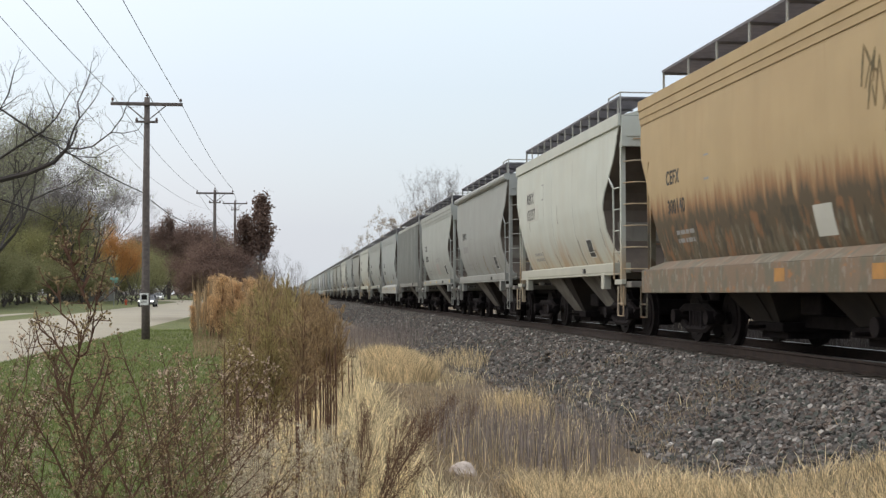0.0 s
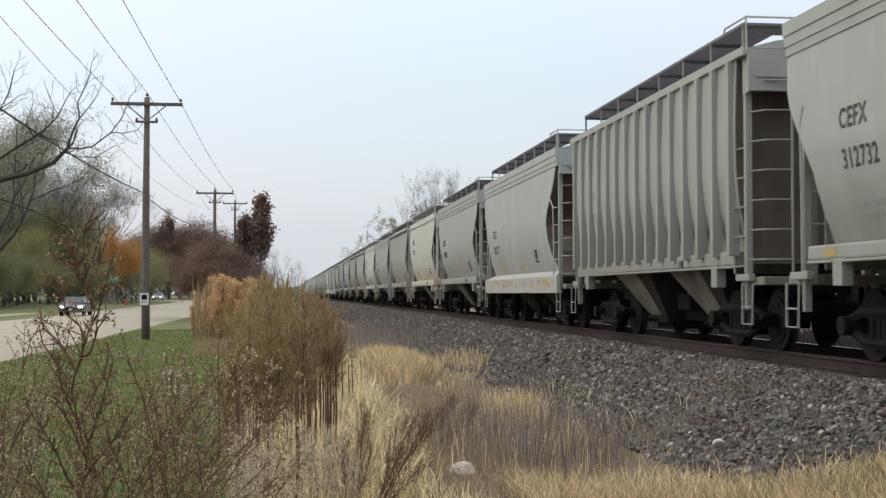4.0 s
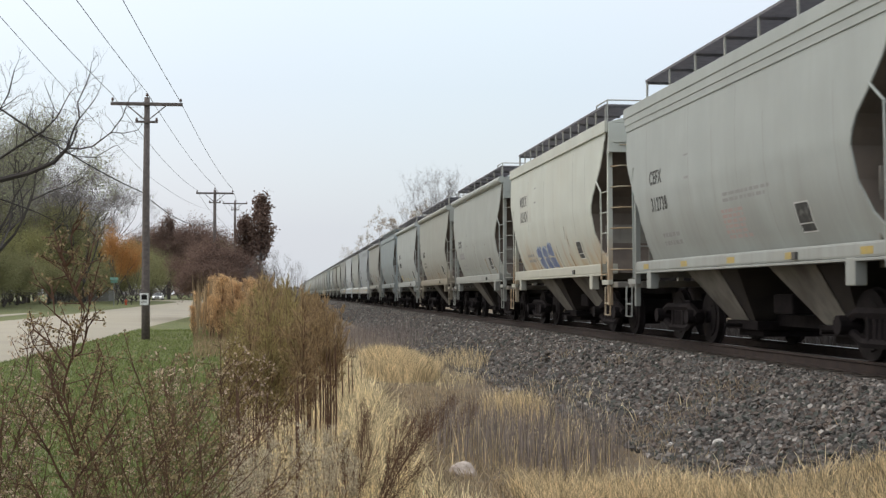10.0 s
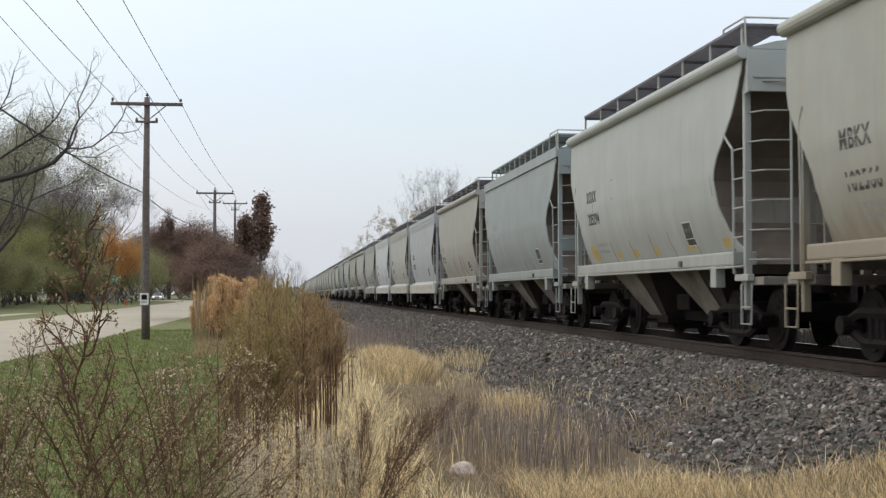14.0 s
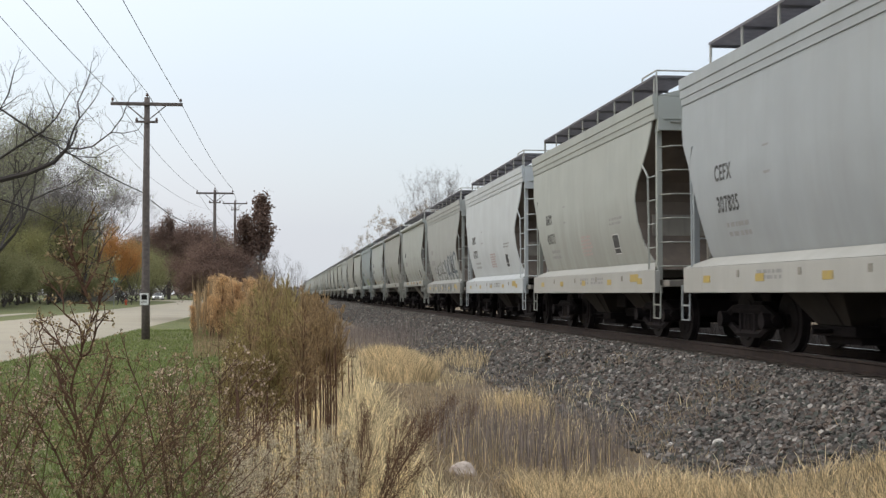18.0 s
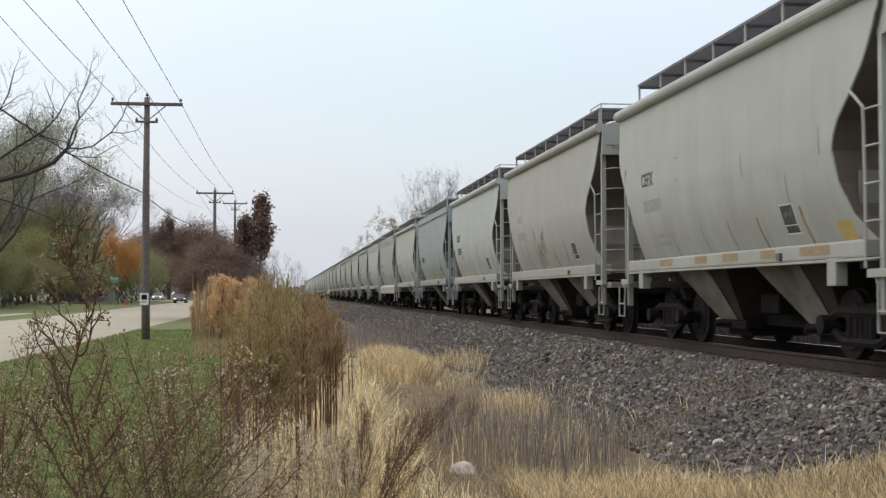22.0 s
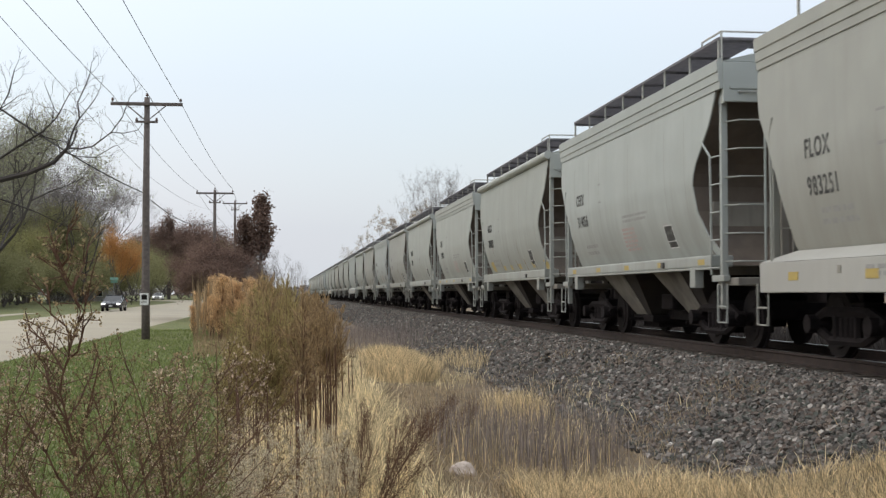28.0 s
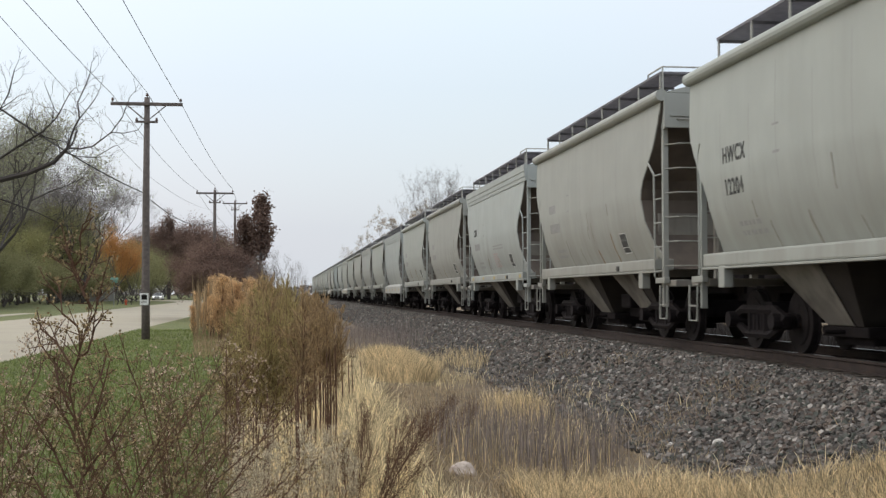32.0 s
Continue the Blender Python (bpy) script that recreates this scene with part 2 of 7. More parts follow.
def stones_of(name, island):
    """Crushed stone of several kinds: each stone takes one tone, with grain on it."""
    m = material(name, (0.52, 0.51, 0.50), (0.33, 0.325, 0.32), rough=0.9, scale=16, bump=0.3, spec=0.25)
    nt = m.node_tree
    N, L = nt.nodes.new, nt.links.new
    bs = next(n for n in nt.nodes if n.type == "BSDF_PRINCIPLED")
    grain = bs.inputs["Base Color"].links[0].from_socket
    ramp, mix = N("ShaderNodeValToRGB"), N("ShaderNodeMixRGB")
    ramp.color_ramp.interpolation = "CONSTANT"
    tones = ((0.0, (0.29, 0.235, 0.205)), (0.16, (0.22, 0.205, 0.19)), (0.32, (0.37, 0.325, 0.29)), (0.46, (0.19, 0.205, 0.18)), (0.58, (0.11, 0.10, 0.09)),
             (0.70, (0.31, 0.295, 0.28)), (0.82, (0.50, 0.455, 0.415)), (0.92, (0.25, 0.19, 0.155)), (0.97, (0.82, 0.77, 0.71)))
    cr = ramp.color_ramp
    cr.elements[0].position, cr.elements[0].color = tones[0][0], (*tones[0][1], 1)
    cr.elements[1].position, cr.elements[1].color = tones[-1][0], (*tones[-1][1], 1)
    for p, col in tones[1:-1]:
        cr.elements.new(p).color = (*col, 1)
    src = N("ShaderNodeNewGeometry").outputs["Random Per Island"] if island else N("ShaderNodeObjectInfo").outputs["Random"]
    L(src, ramp.inputs["Fac"])
    mix.blend_type = "MULTIPLY"
    mix.inputs["Fac"].default_value = 1.0
    L(ramp.outputs["Color"], mix.inputs["Color1"])
    L(grain, mix.inputs["Color2"])
    L(mix.outputs[0], bs.inputs["Base Color"])
    return m


M["stone"] = stones_of("ballast_stone", True)
M["stone_piece"] = stones_of("single_ballast_stone", False)
# ---------------------------------------------------------------- building helpers
def box(bm, x0, x1, y0, y1, z0, z1, bev=0.0):
    vs = [bm.verts.new(p) for p in ((x0, y0, z0), (x1, y0, z0), (x1, y1, z0), (x0, y1, z0), (x0, y0, z1), (x1, y0, z1), (x1, y1, z1), (x0, y1, z1))]
    fs = [bm.faces.new([vs[i] for i in f]) for f in ((3, 2, 1, 0), (4, 5, 6, 7), (0, 1, 5, 4), (1, 2, 6, 5), (2, 3, 7, 6), (3, 0, 4, 7))]
    if bev:
        es = list({e for f in fs for e in f.edges})
        bmesh.ops.bevel(bm, geom=es, offset=bev, segments=2, affect="EDGES", profile=0.6)


def tube(bm, pts, rad, seg=6, cap=True):
    """A bar that follows the points; rad is one radius or one a point."""
    pts = [Vector(p) for p in pts]
    rads = rad if isinstance(rad, (list, tuple)) else [rad] * len(pts)
    rings = []
    for i, p in enumerate(pts):
        d = (pts[min(i + 1, len(pts) - 1)] - pts[max(i - 1, 0)]).normalized()
        u = d.cross(Vector((0, 0, 1)) if abs(d.z) < 0.9 else Vector((1, 0, 0))).normalized()
        v = d.cross(u)
        rings.append([bm.verts.new(p + rads[i] * (math.cos(a) * u + math.sin(a) * v)) for a in (2 * math.pi * k / seg for k in range(seg))])
    for a, b in zip(rings, rings[1:]):
        for k in range(seg):
            bm.faces.new((a[k], a[(k + 1) % seg], b[(k + 1) % seg], b[k]))
    if cap:
        bm.faces.new(rings[0][::-1])
        bm.faces.new(rings[-1])


def disc(bm, c, r, w, axis="x", seg=20):
    """A round plate of thickness w with its axis along x or y, centred at c."""
    d = Vector((w / 2, 0, 0)) if axis == "x" else Vector((0, w / 2, 0)) if axis == "y" else Vector((0, 0, w / 2))
    tube(bm, [Vector(c) - d, Vector(c) + d], r, seg)


def plate(bm, pts, thick):
    """A flat plate: an outline and its thickness as a vector."""
    a = [bm.verts.new(p) for p in pts]
    b = [bm.verts.new(Vector(p) + Vector(thick)) for p in pts]
    n = len(pts)
    bm.faces.new(a[::-1])
    bm.faces.new(b)
    for i in range(n):
        bm.faces.new((a[i], a[(i + 1) % n], b[(i + 1) % n], b[i]))


def mesh_of(name, bm, mat, smooth=False):
    bmesh.ops.recalc_face_normals(bm, faces=bm.faces)
    me = bpy.data.meshes.new(name)
    bm.to_mesh(me)
    bm.free()
    for m in mat if isinstance(mat, (list, tuple)) else [mat]:
        me.materials.append(m)
    if smooth:
        me.shade_smooth()
    return me


def part(name, bm, mat, parent=None, label="", smooth=False):
    """Links a bmesh as one mesh object, under a thing or under a part."""
    ob = new(name, mesh_of(name, bm, mat, smooth))
    if parent:
        ob.parent = parent
    return tagged(ob, label)


def again(name, me, parent, at=(0, 0, 0), rz=0.0, label=""):
    """One more piece on the same mesh data."""
    ob = new(name, me)
    ob.parent = parent
    ob.location, ob.rotation_euler = at, (0, 0, rz)
    return tagged(ob, label)


def base(name, at, label, category, group="", kind=""):
    ob = new(name)
    ob.empty_display_size = 0.2
    ob.location = at
    return tagged(ob, label, category, group, kind)


def soup(name, verts, faces, mat, smooth=False):
    """One mesh from arrays."""
    me = bpy.data.meshes.new(name)
    me.from_pydata(verts, [], faces)
    for m in mat if isinstance(mat, (list, tuple)) else [mat]:
        me.materials.append(m)
    if smooth:
        me.shade_smooth()
    return me

# ---------------------------------------------------------------- ground, road and track bed
TRACK_X, RAIL_Z = 8.15, 0.843       # the track's centre line and the height of its rail heads


def smooth_step(a, b, v):
    t = min(1.0, max(0.0, (v - a) / (b - a)))
    return t * t * (3 - 2 * t)


def ground_z(x, y):
    """Height of the ground: a flat verge, a shallow swale and the bank under the track."""
    d = abs(x - TRACK_X)
    bank = 0.655 * (1 - smooth_step(1.5, 4.1, d))
    swale = -0.10 * math.exp(-((x - 3.2) / 1.1) ** 2)
    bumps = 0.07 * noise.noise(Vector((x * 0.5, y * 0.22, 0))) * (1 - smooth_step(-6.5, -8.0, x)) * smooth_step(-7.0, -5.0, x)
    if d < 2.4:
        bumps *= smooth_step(1.5, 2.4, d)
    rise = min(0.6, 0.0026 * max(0.0, y - 95)) * smooth_step(-3.0, -6.0, x)
    mound = 0.26 * math.exp(-((x - 2.35) / 0.75) ** 2 - ((y - 28.0) / 4.5) ** 2)
    return bank + swale + bumps + rise + mound


def lawn_edge(y):
    """Where the mown verge gives way to the dry field."""
    return -0.42 - 0.045 * (min(max(y, 11), 45) - 11)


def build_ground():
    xs = [-900, -400, -150, -60, -30, -20] + [-17.6 + 0.9 * i for i in range(12)] + [-6.9 + 0.35 * i for i in range(52)] + [13, 16, 25, 60, 150, 400, 900]
    xs = sorted(set(round(x, 3) for x in xs))
    ys = [-400, -150, -60, -30, -10, 0] + [3 + 0.5 * i for i in range(70)] + [38 + 2 * i for i in range(32)] + [105, 120, 150, 200, 300, 500, 900, 1600]
    verts = [(x, y, ground_z(x, y)) for y in ys for x in xs]
    n = len(xs)
    faces = [(j * n + i, j * n + i + 1, (j + 1) * n + i + 1, (j + 1) * n + i) for j in range(len(ys) - 1) for i in range(n - 1)]
    me = soup("ground", verts, faces, [M["lawn"], M["dry_soil"], M["bed"], M["track_dirt"], M["far_gravel"]], True)
    for p in me.polygons:
        c = p.center
        edge = lawn_edge(c.y) + 0.3 * noise.noise(Vector((0, c.y * 0.3, 4)))
        p.material_index = 4 if 11.2 < c.x < 14 else 0 if c.x < edge else 1 if c.x < 4.25 + 0.3 * noise.noise(Vector((0, c.y * 0.25, 9))) or c.x > 12.3 else 3 if abs(c.x - TRACK_X) < 1.45 else 2
    tagged(new("ground", me), "grassy verge, dry field edge and gravel bank", "ground", kind="structure")


M["lawn"] = material("green_verge_grass", (0.135, 0.15, 0.052), (0.09, 0.104, 0.038), rough=0.95, scale=3.0, bump=0.8, bump_scale=30, stain=(0.17, 0.15, 0.07), stain_scale=0.5, stain_at=(0.5, 0.75))
M["dry_soil"] = material("dry_grass_litter", (0.23, 0.175, 0.105), (0.13, 0.098, 0.062), rough=1.0, scale=5.0, bump=0.9, bump_scale=25, stain=(0.115, 0.09, 0.068), stain_scale=0.6, stain_at=(0.45, 0.65))
build_ground()


def bend(y):
    """How far the road has turned aside at distance y."""
    return -0.006 * max(0.0, y - 205) ** 2


def build_road():
    """A pale two-lane road with a low rounded kerb of grass on the far side; it climbs a little far off."""
    bm = bmesh.new()
    rows = []
    for y in [-380, -200, -100, -40, 0] + [20 + 5 * i for i in range(20)] + [125 + 9 * i for i in range(28)]:
        rise = min(0.6, 0.0026 * max(0.0, y - 95))
        rows.append([bm.verts.new((x + bend(y), y, z + rise)) for x, z in ((-17.2, -0.02), (-17.1, 0.03), (-12.0, 0.09), (-7.0, 0.03), (-6.9, -0.02))])
    for a, b in zip(rows, rows[1:]):
        for i in range(4):
            bm.faces.new((a[i], a[i + 1], b[i + 1], b[i]))
    ob = part("road", bm, M["asphalt"], None, smooth=True)
    tagged(ob, "pale worn two-lane asphalt road", "road", kind="structure")


build_road()


def build_track():
    """Two rails on timber ties; the ties in the stretch that shows best are single pieces."""
    for side, name in ((-1, "rail"), (1, "rail")):
        bm = bmesh.new()
        prof = [(-0.07, 0), (0.07, 0), (0.07, 0.012), (0.012, 0.03), (0.012, 0.125), (0.036, 0.135), (0.036, 0.172), (-0.036, 0.172), (-0.036, 0.135), (-0.012, 0.125), (-0.012, 0.03), (-0.07, 0.012)]
        a = [bm.verts.new((x, -25, z)) for x, z in prof]
        b = [bm.verts.new((x, 900, z)) for x, z in prof]
        for i in range(len(prof)):
            f = bm.faces.new((a[i], a[(i + 1) % 12], b[(i + 1) % 12], b[i]))
            f.material_index = 1 if i == 6 else 0
        bm.faces.new(a[::-1]), bm.faces.new(b)
        ob = part("rail", bm, [M["rail"], M["rail_top"]])
        ob.location = (TRACK_X + side * 0.753, 0, RAIL_Z - 0.172)
        tagged(ob, "rust-brown steel rail with a worn bright head", "rail", "rails", "structure")
    bm = bmesh.new()
    box(bm, -1.28, 1.28, -0.115, 0.115, -0.18, 0, 0.012)
    me = mesh_of("tie", bm, M["tie"])
    bed = base("tie_row", (TRACK_X, 0, RAIL_Z - 0.176), "row of dark weathered timber ties under the rails", "railway ties", kind="structure")
    for i in range(150):
        y = 8 + 0.53 * i
        again("tie", me, bed, (random.uniform(-0.03, 0.03), y, 0), random.uniform(-0.01, 0.01))
    bm = bmesh.new()
    for i in range(250):
        y = 88 + 0.53 * i
        box(bm, -1.3, 1.3, y - 0.115, y + 0.115, -0.18, 0)
    tagged(part("far_ties", bm, M["tie"], bed), kind="stuff")


build_track()


def scatter_stones(name, count, xr, yr, size, mat, label, rise=0.0, even=False):
    """Loose angular stones lying on the ground, in one mesh."""
    rng = np.random.default_rng(5)
    base_v = np.array([(-1, -1, -1), (1, -1, -1), (1, 1, -1), (-1, 1, -1), (-0.7, -0.7, 1), (0.7, -0.8, 1), (0.8, 0.7, 1), (-0.7, 0.8, 1)], float)
    base_f = np.array([(3, 2, 1, 0), (4, 5, 6, 7), (0, 1, 5, 4), (1, 2, 6, 5), (2, 3, 7, 6), (3, 0, 4, 7)])
    verts, faces = [], []
    u = rng.random(count)
    ysel = yr[0] * (yr[1] / yr[0]) ** u
    if even:
        ysel = yr[0] + (yr[1] - yr[0]) * u
    xsel = xr[1] - (xr[1] - xr[0]) * rng.random(count) ** 1.25
    for i in range(count):
        s = size * rng.uniform(0.5, 1.35) * (1 + 0.012 * (ysel[i] - yr[0]))
        v = base_v * rng.uniform(0.55, 1.15, (8, 3)) * s * 0.5 * rng.uniform(0.7, 1.2, 3)
        q = np.array(Euler(rng.uniform(-1.0, 1.0, 3) + np.array((0, 0, rng.uniform(0, 6.28)))).to_matrix())
        x, y = xsel[i], ysel[i]
        verts.append(v @ q.T + (x, y, ground_z(x, y) + 0.2 * s + rise))
        faces.append(base_f + 8 * i)
    me = soup(name, np.concatenate(verts).tolist(), np.concatenate(faces).tolist(), mat)
    return tagged(new(name, me), label, "gravel", kind="stuff")


scatter_stones("ballast_stones", 66000, (3.9, 6.85), (9.5, 150), 0.055, M["stone"], "loose grey and brown crushed ballast stones")
scatter_stones("ballast_gravel", 9000, (3.9, 6.85), (-8, 9.5), 0.056, M["stone"], "loose crushed ballast stones of the near bank", even=True)


# ---------------------------------------------------------------- the freight train
CAR_L = 12.82
PITCH = 12.8165                 # from coupler to coupler


def travelled(t):
    """Metres that the train has come by t seconds; it gathers a little speed."""
    return 11.308 * t + 0.0124 * t * t


def interp(v, table):
    for (a, p), (b, q) in zip(table, table[1:]):
        if v <= b:
            return p + (q - p) * (v - a) / (b - a)
    return table[-1][1]


# how far the side sheets are cut back from the roof's end, by height: front end, rear end, ribbed cars
INSET_F = [(1.30, 0.74), (1.45, 0.86), (1.6, 1.02), (1.8, 1.2), (2.2, 1.36), (2.6, 1.42), (2.9, 1.28), (3.2, 0.88), (3.5, 0.55), (3.8, 0.33), (4.1, 0.18), (4.5, 0.08)]
INSET_R = [(1.30, 0.58), (1.7, 0.74), (2.1, 0.78), (2.4, 0.72), (2.7, 0.56), (3.05, 0.28), (3.4, 0.04), (4.5, 0.0)]
INSET_RIB = [(1.30, 0.42), (4.5, 0.42)]
WIDTH = [(1.30, 1.12), (1.5, 1.25), (1.8, 1.395), (2.2, 1.52), (2.7, 1.59), (3.3, 1.60), (3.9, 1.585), (4.5, 1.555)]
WIDTH_DEEP = [(1.28, 1.30), (1.5, 1.39), (1.8, 1.47), (2.2, 1.55), (2.7, 1.595), (3.3, 1.60), (3.9, 1.585), (4.5, 1.555)]
INSET_RD = [(1.30, 0.86), (1.7, 0.80), (2.2, 0.68), (2.6, 0.54), (2.95, 0.34), (3.3, 0.08), (3.6, 0.0), (4.5, 0.0)]
HALF = (CAR_L - 1.55) / 2       # half of the roof's length
EAVE = 4.40


def shell(bm, zs, half, widths, cut):
    """The hopper's body: bulging sides whose ends are cut back in a curve, and the sloped end sheets between them."""
    rings = []
    for z in zs:
        w, y0, y1 = interp(z, widths), interp(z, cut[0]) - half, half - interp(z, cut[1])
        ys = [y0 + (y1 - y0) * i / 12 for i in range(13)]
        ring = [bm.verts.new((-w, v, z)) for v in ys] + [bm.verts.new((w, v, z)) for v in reversed(ys)]
        rings.append(ring)
    n = len(rings[0])
    for a, b in zip(rings, rings[1:]):
        for i in range(n):
            f = bm.faces.new((a[i], a[(i + 1) % n], b[(i + 1) % n], b[i]))
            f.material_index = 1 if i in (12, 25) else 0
            f.smooth = i not in (12, 25)
    for a, b in zip(rings, rings[1:]):
        for i in (0, 12, 13, 25):
            bm.edges.get((a[i], b[i])).smooth = False
    bm.faces.new(rings[0][::-1])
    bm.faces.new(rings[-1])


def build_truck():
    """The meshes of a two-axle truck: side frame with springs, wheel, bolster, bearing cap."""
    bm = bmesh.new()
    for pts, r in (([(0.05, -1.08, 0.47), (0.05, -0.62, 0.62), (0.05, 0.62, 0.62), (0.05, 1.08, 0.47)], 0.075), ([(0.05, -0.98, 0.42), (0.05, -0.48, 0.25), (0.05, 0.48, 0.25), (0.05, 0.98, 0.42)], 0.065),
                   ([(0.05, -0.30, 0.25), (0.05, -0.30, 0.62)], 0.06), ([(0.05, 0.30, 0.25), (0.05, 0.30, 0.62)], 0.06)):
        tube(bm, pts, r, 6)
    for y in (-0.89, 0.89):
        disc(bm, (0.07, y, 0.457), 0.125, 0.30, "x", 12)
    for y in (-0.15, 0, 0.15):
        disc(bm, (0.04, y, 0.42), 0.06, 0.26, "z", 8)
    frame_me = mesh_of("side_frame", bm, M["black"])
    bm = bmesh.new()
    disc(bm, (0, 0, 0), 0.457, 0.09, "x", 28)
    disc(bm, (-0.06, 0, 0), 0.49, 0.03, "x", 28)
    disc(bm, (0.05, 0, 0), 0.34, 0.03, "x", 20)
    disc(bm, (0.07, 0, 0), 0.11, 0.10, "x", 12)
    for k in range(3):
        a = 2.1 * k
        box(bm, 0.045, 0.075, 0.22 * math.cos(a) - 0.03, 0.22 * math.cos(a) + 0.03, 0.22 * math.sin(a) - 0.03, 0.22 * math.sin(a) + 0.03)
    wheel_me = mesh_of("wheel", bm, M["wheel"])
    bm = bmesh.new()
    box(bm, -0.95, 0.95, -0.2, 0.2, 0.42, 0.74, 0.03)
    bol_me = mesh_of("bolster", bm, M["black"])
    return frame_me, wheel_me, bol_me


M["wheel"] = material("dusty_wheel_steel", (0.014, 0.0115, 0.012), (0.022, 0.018, 0.018), rough=0.8, scale=6, spec=0.15)
M["bracket"] = material("dark_bracket_steel", (0.10, 0.095, 0.09), (0.07, 0.065, 0.06), rough=0.7, scale=9)
TRUCK = build_truck()
TRUCK_Y = 3.95
WHEELS = defaultdict(list)


def build_car(kind, tone, sill_tone=None, stripes=False, rust=False):
    """A two-bay covered hopper car. kind: pipe (round eave rail, shallow sill), cap (stepped eave cap, shallow sill),
    deep (stepped cap, deep sill that hides the bays), ribbed (upright posts on flat sides)."""
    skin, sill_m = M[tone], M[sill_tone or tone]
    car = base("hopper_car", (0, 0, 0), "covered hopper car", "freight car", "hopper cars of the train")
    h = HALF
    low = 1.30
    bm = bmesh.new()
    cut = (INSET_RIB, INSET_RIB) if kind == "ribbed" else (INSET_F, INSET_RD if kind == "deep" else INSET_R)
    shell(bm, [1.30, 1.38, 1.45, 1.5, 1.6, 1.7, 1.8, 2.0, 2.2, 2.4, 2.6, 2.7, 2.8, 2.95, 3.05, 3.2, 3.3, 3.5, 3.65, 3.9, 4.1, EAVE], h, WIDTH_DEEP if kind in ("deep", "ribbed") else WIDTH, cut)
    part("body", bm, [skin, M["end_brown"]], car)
    # roof: low arch with a hatch trough
    bm = bmesh.new()
    prof = [(-1.56, EAVE), (-1.1, EAVE + 0.12), (-0.5, EAVE + 0.19), (0.5, EAVE + 0.19), (1.1, EAVE + 0.12), (1.56, EAVE)]
    a = [bm.verts.new((x, -h, z + 0.002)) for x, z in prof]
    b = [bm.verts.new((x, h, z + 0.002)) for x, z in prof]
    for i in range(5):
        bm.faces.new((a[i], a[i + 1], b[i + 1], b[i]))
    bm.faces.new(a[::-1]), bm.faces.new(b), bm.faces.new((a[0], b[0], b[5], a[5]))
    part("roof", bm, skin, car)
    bm = bmesh.new()
    box(bm, -0.3, 0.3, -h + 1.2, h - 1.2, EAVE + 0.17, EAVE + 0.33, 0.03)
    part("hatch", bm, skin, car, "long trough hatch cover")
    # eaves
    for s in (-1, 1):
        bm = bmesh.new()
        if kind == "pipe":
            tube(bm, [(s * 1.595, -h - 0.02, EAVE - 0.045), (s * 1.595, h + 0.02, EAVE - 0.045)], 0.105, 14)
        elif kind == "band":
            box(bm, s * 1.585 - 0.035, s * 1.585 + 0.035, -h, h, EAVE - 0.21, EAVE + 0.04, 0.015)
        elif kind == "ribbed":
            box(bm, s * 1.58 - 0.04, s * 1.58 + 0.06, -h, h, EAVE - 0.10, EAVE + 0.03, 0.015)
        else:
            prof = [(1.55, EAVE - 0.42), (1.60, EAVE - 0.42), (1.605, EAVE - 0.31), (1.62, EAVE - 0.30), (1.622, EAVE - 0.17), (1.64, EAVE - 0.155), (1.642, EAVE + 0.02), (1.60, EAVE + 0.045), (1.55, EAVE + 0.045)]
            for a, b in ((-h - 0.01, h + 0.01),):
                u, w = [bm.verts.new((s * x, a, z)) for x, z in prof], [bm.verts.new((s * x, b, z)) for x, z in prof]
                for k in range(9):
                    bm.faces.new((u[k], u[(k + 1) % 9], w[(k + 1) % 9], w[k]))
                bm.faces.new(u), bm.faces.new(w[::-1])
        part("eave_rail", bm, skin, car)
    # side sills
    for s in (-1, 1):
        bm = bmesh.new()
        if kind == "deep":
            x0, x1 = sorted((s * 1.50, s * 1.60))
            box(bm, x0, x1, -h + 0.05, h - 0.05, 0.87, 1.28, 0.015)
            vs = [bm.verts.new(p) for p in ((s * 1.60, -h + 0.05, 1.282), (s * 1.60, h - 0.05, 1.282), (s * 1.372, h - 0.85, 1.43), (s * 1.372, -h + 0.75, 1.43))]
            bm.faces.new(vs)
        else:
            x0, x1 = sorted((s * 1.20, s * 1.56))
            box(bm, x0, x1, -h + 0.55, h - 0.55, 1.275, 1.46 if kind == "cap" else 1.485, 0.03)
            x0, x1 = sorted((s * 1.40, s * 1.575))
            box(bm, x0, x1, -h + 0.55, h - 0.55, 1.235, 1.272, 0.008)
            for e in (-1, 1):
                y = e * (h - 1.45)
                x0, x1 = sorted((s * 1.42, s * 1.575))
                box(bm, x0, x1, y - 0.13, y + 0.13, 0.95, 1.28, 0.015)
                x0, x1 = sorted((s * 1.46, s * 1.56))
                y0, y1 = sorted((e * (h - 0.53), e * (h + 0.02)))
                box(bm, x0, x1, y0, y1, 1.04, 1.14, 0.012)
        part("side_sill", bm, sill_m, car)
        if kind != "deep":
            for y in (-2.55,):
                bm = bmesh.new()
                x0, x1 = sorted((s * 1.54, s * 1.60))
                box(bm, x0, x1, y - 0.065, y + 0.065, 1.30, 1.40, 0.01)
                part("sill_bracket", bm, M["bracket"], car)
        if stripes:
            for k in range(5):
                y = 4.4 - 2.25 * k
                bm = bmesh.new()
                z0, z1 = (1.03, 1.14) if kind == "deep" else (1.31, 1.40)
                x0, x1 = sorted((s * 1.545, s * 1.606)) if kind == "deep" else sorted((s * 1.50, s * 1.564))
                box(bm, x0, x1, y - 0.16, y + 0.16, z0, z1)
                part("reflective_patch", bm, M["yellow"], car, "faded yellow reflective patch")
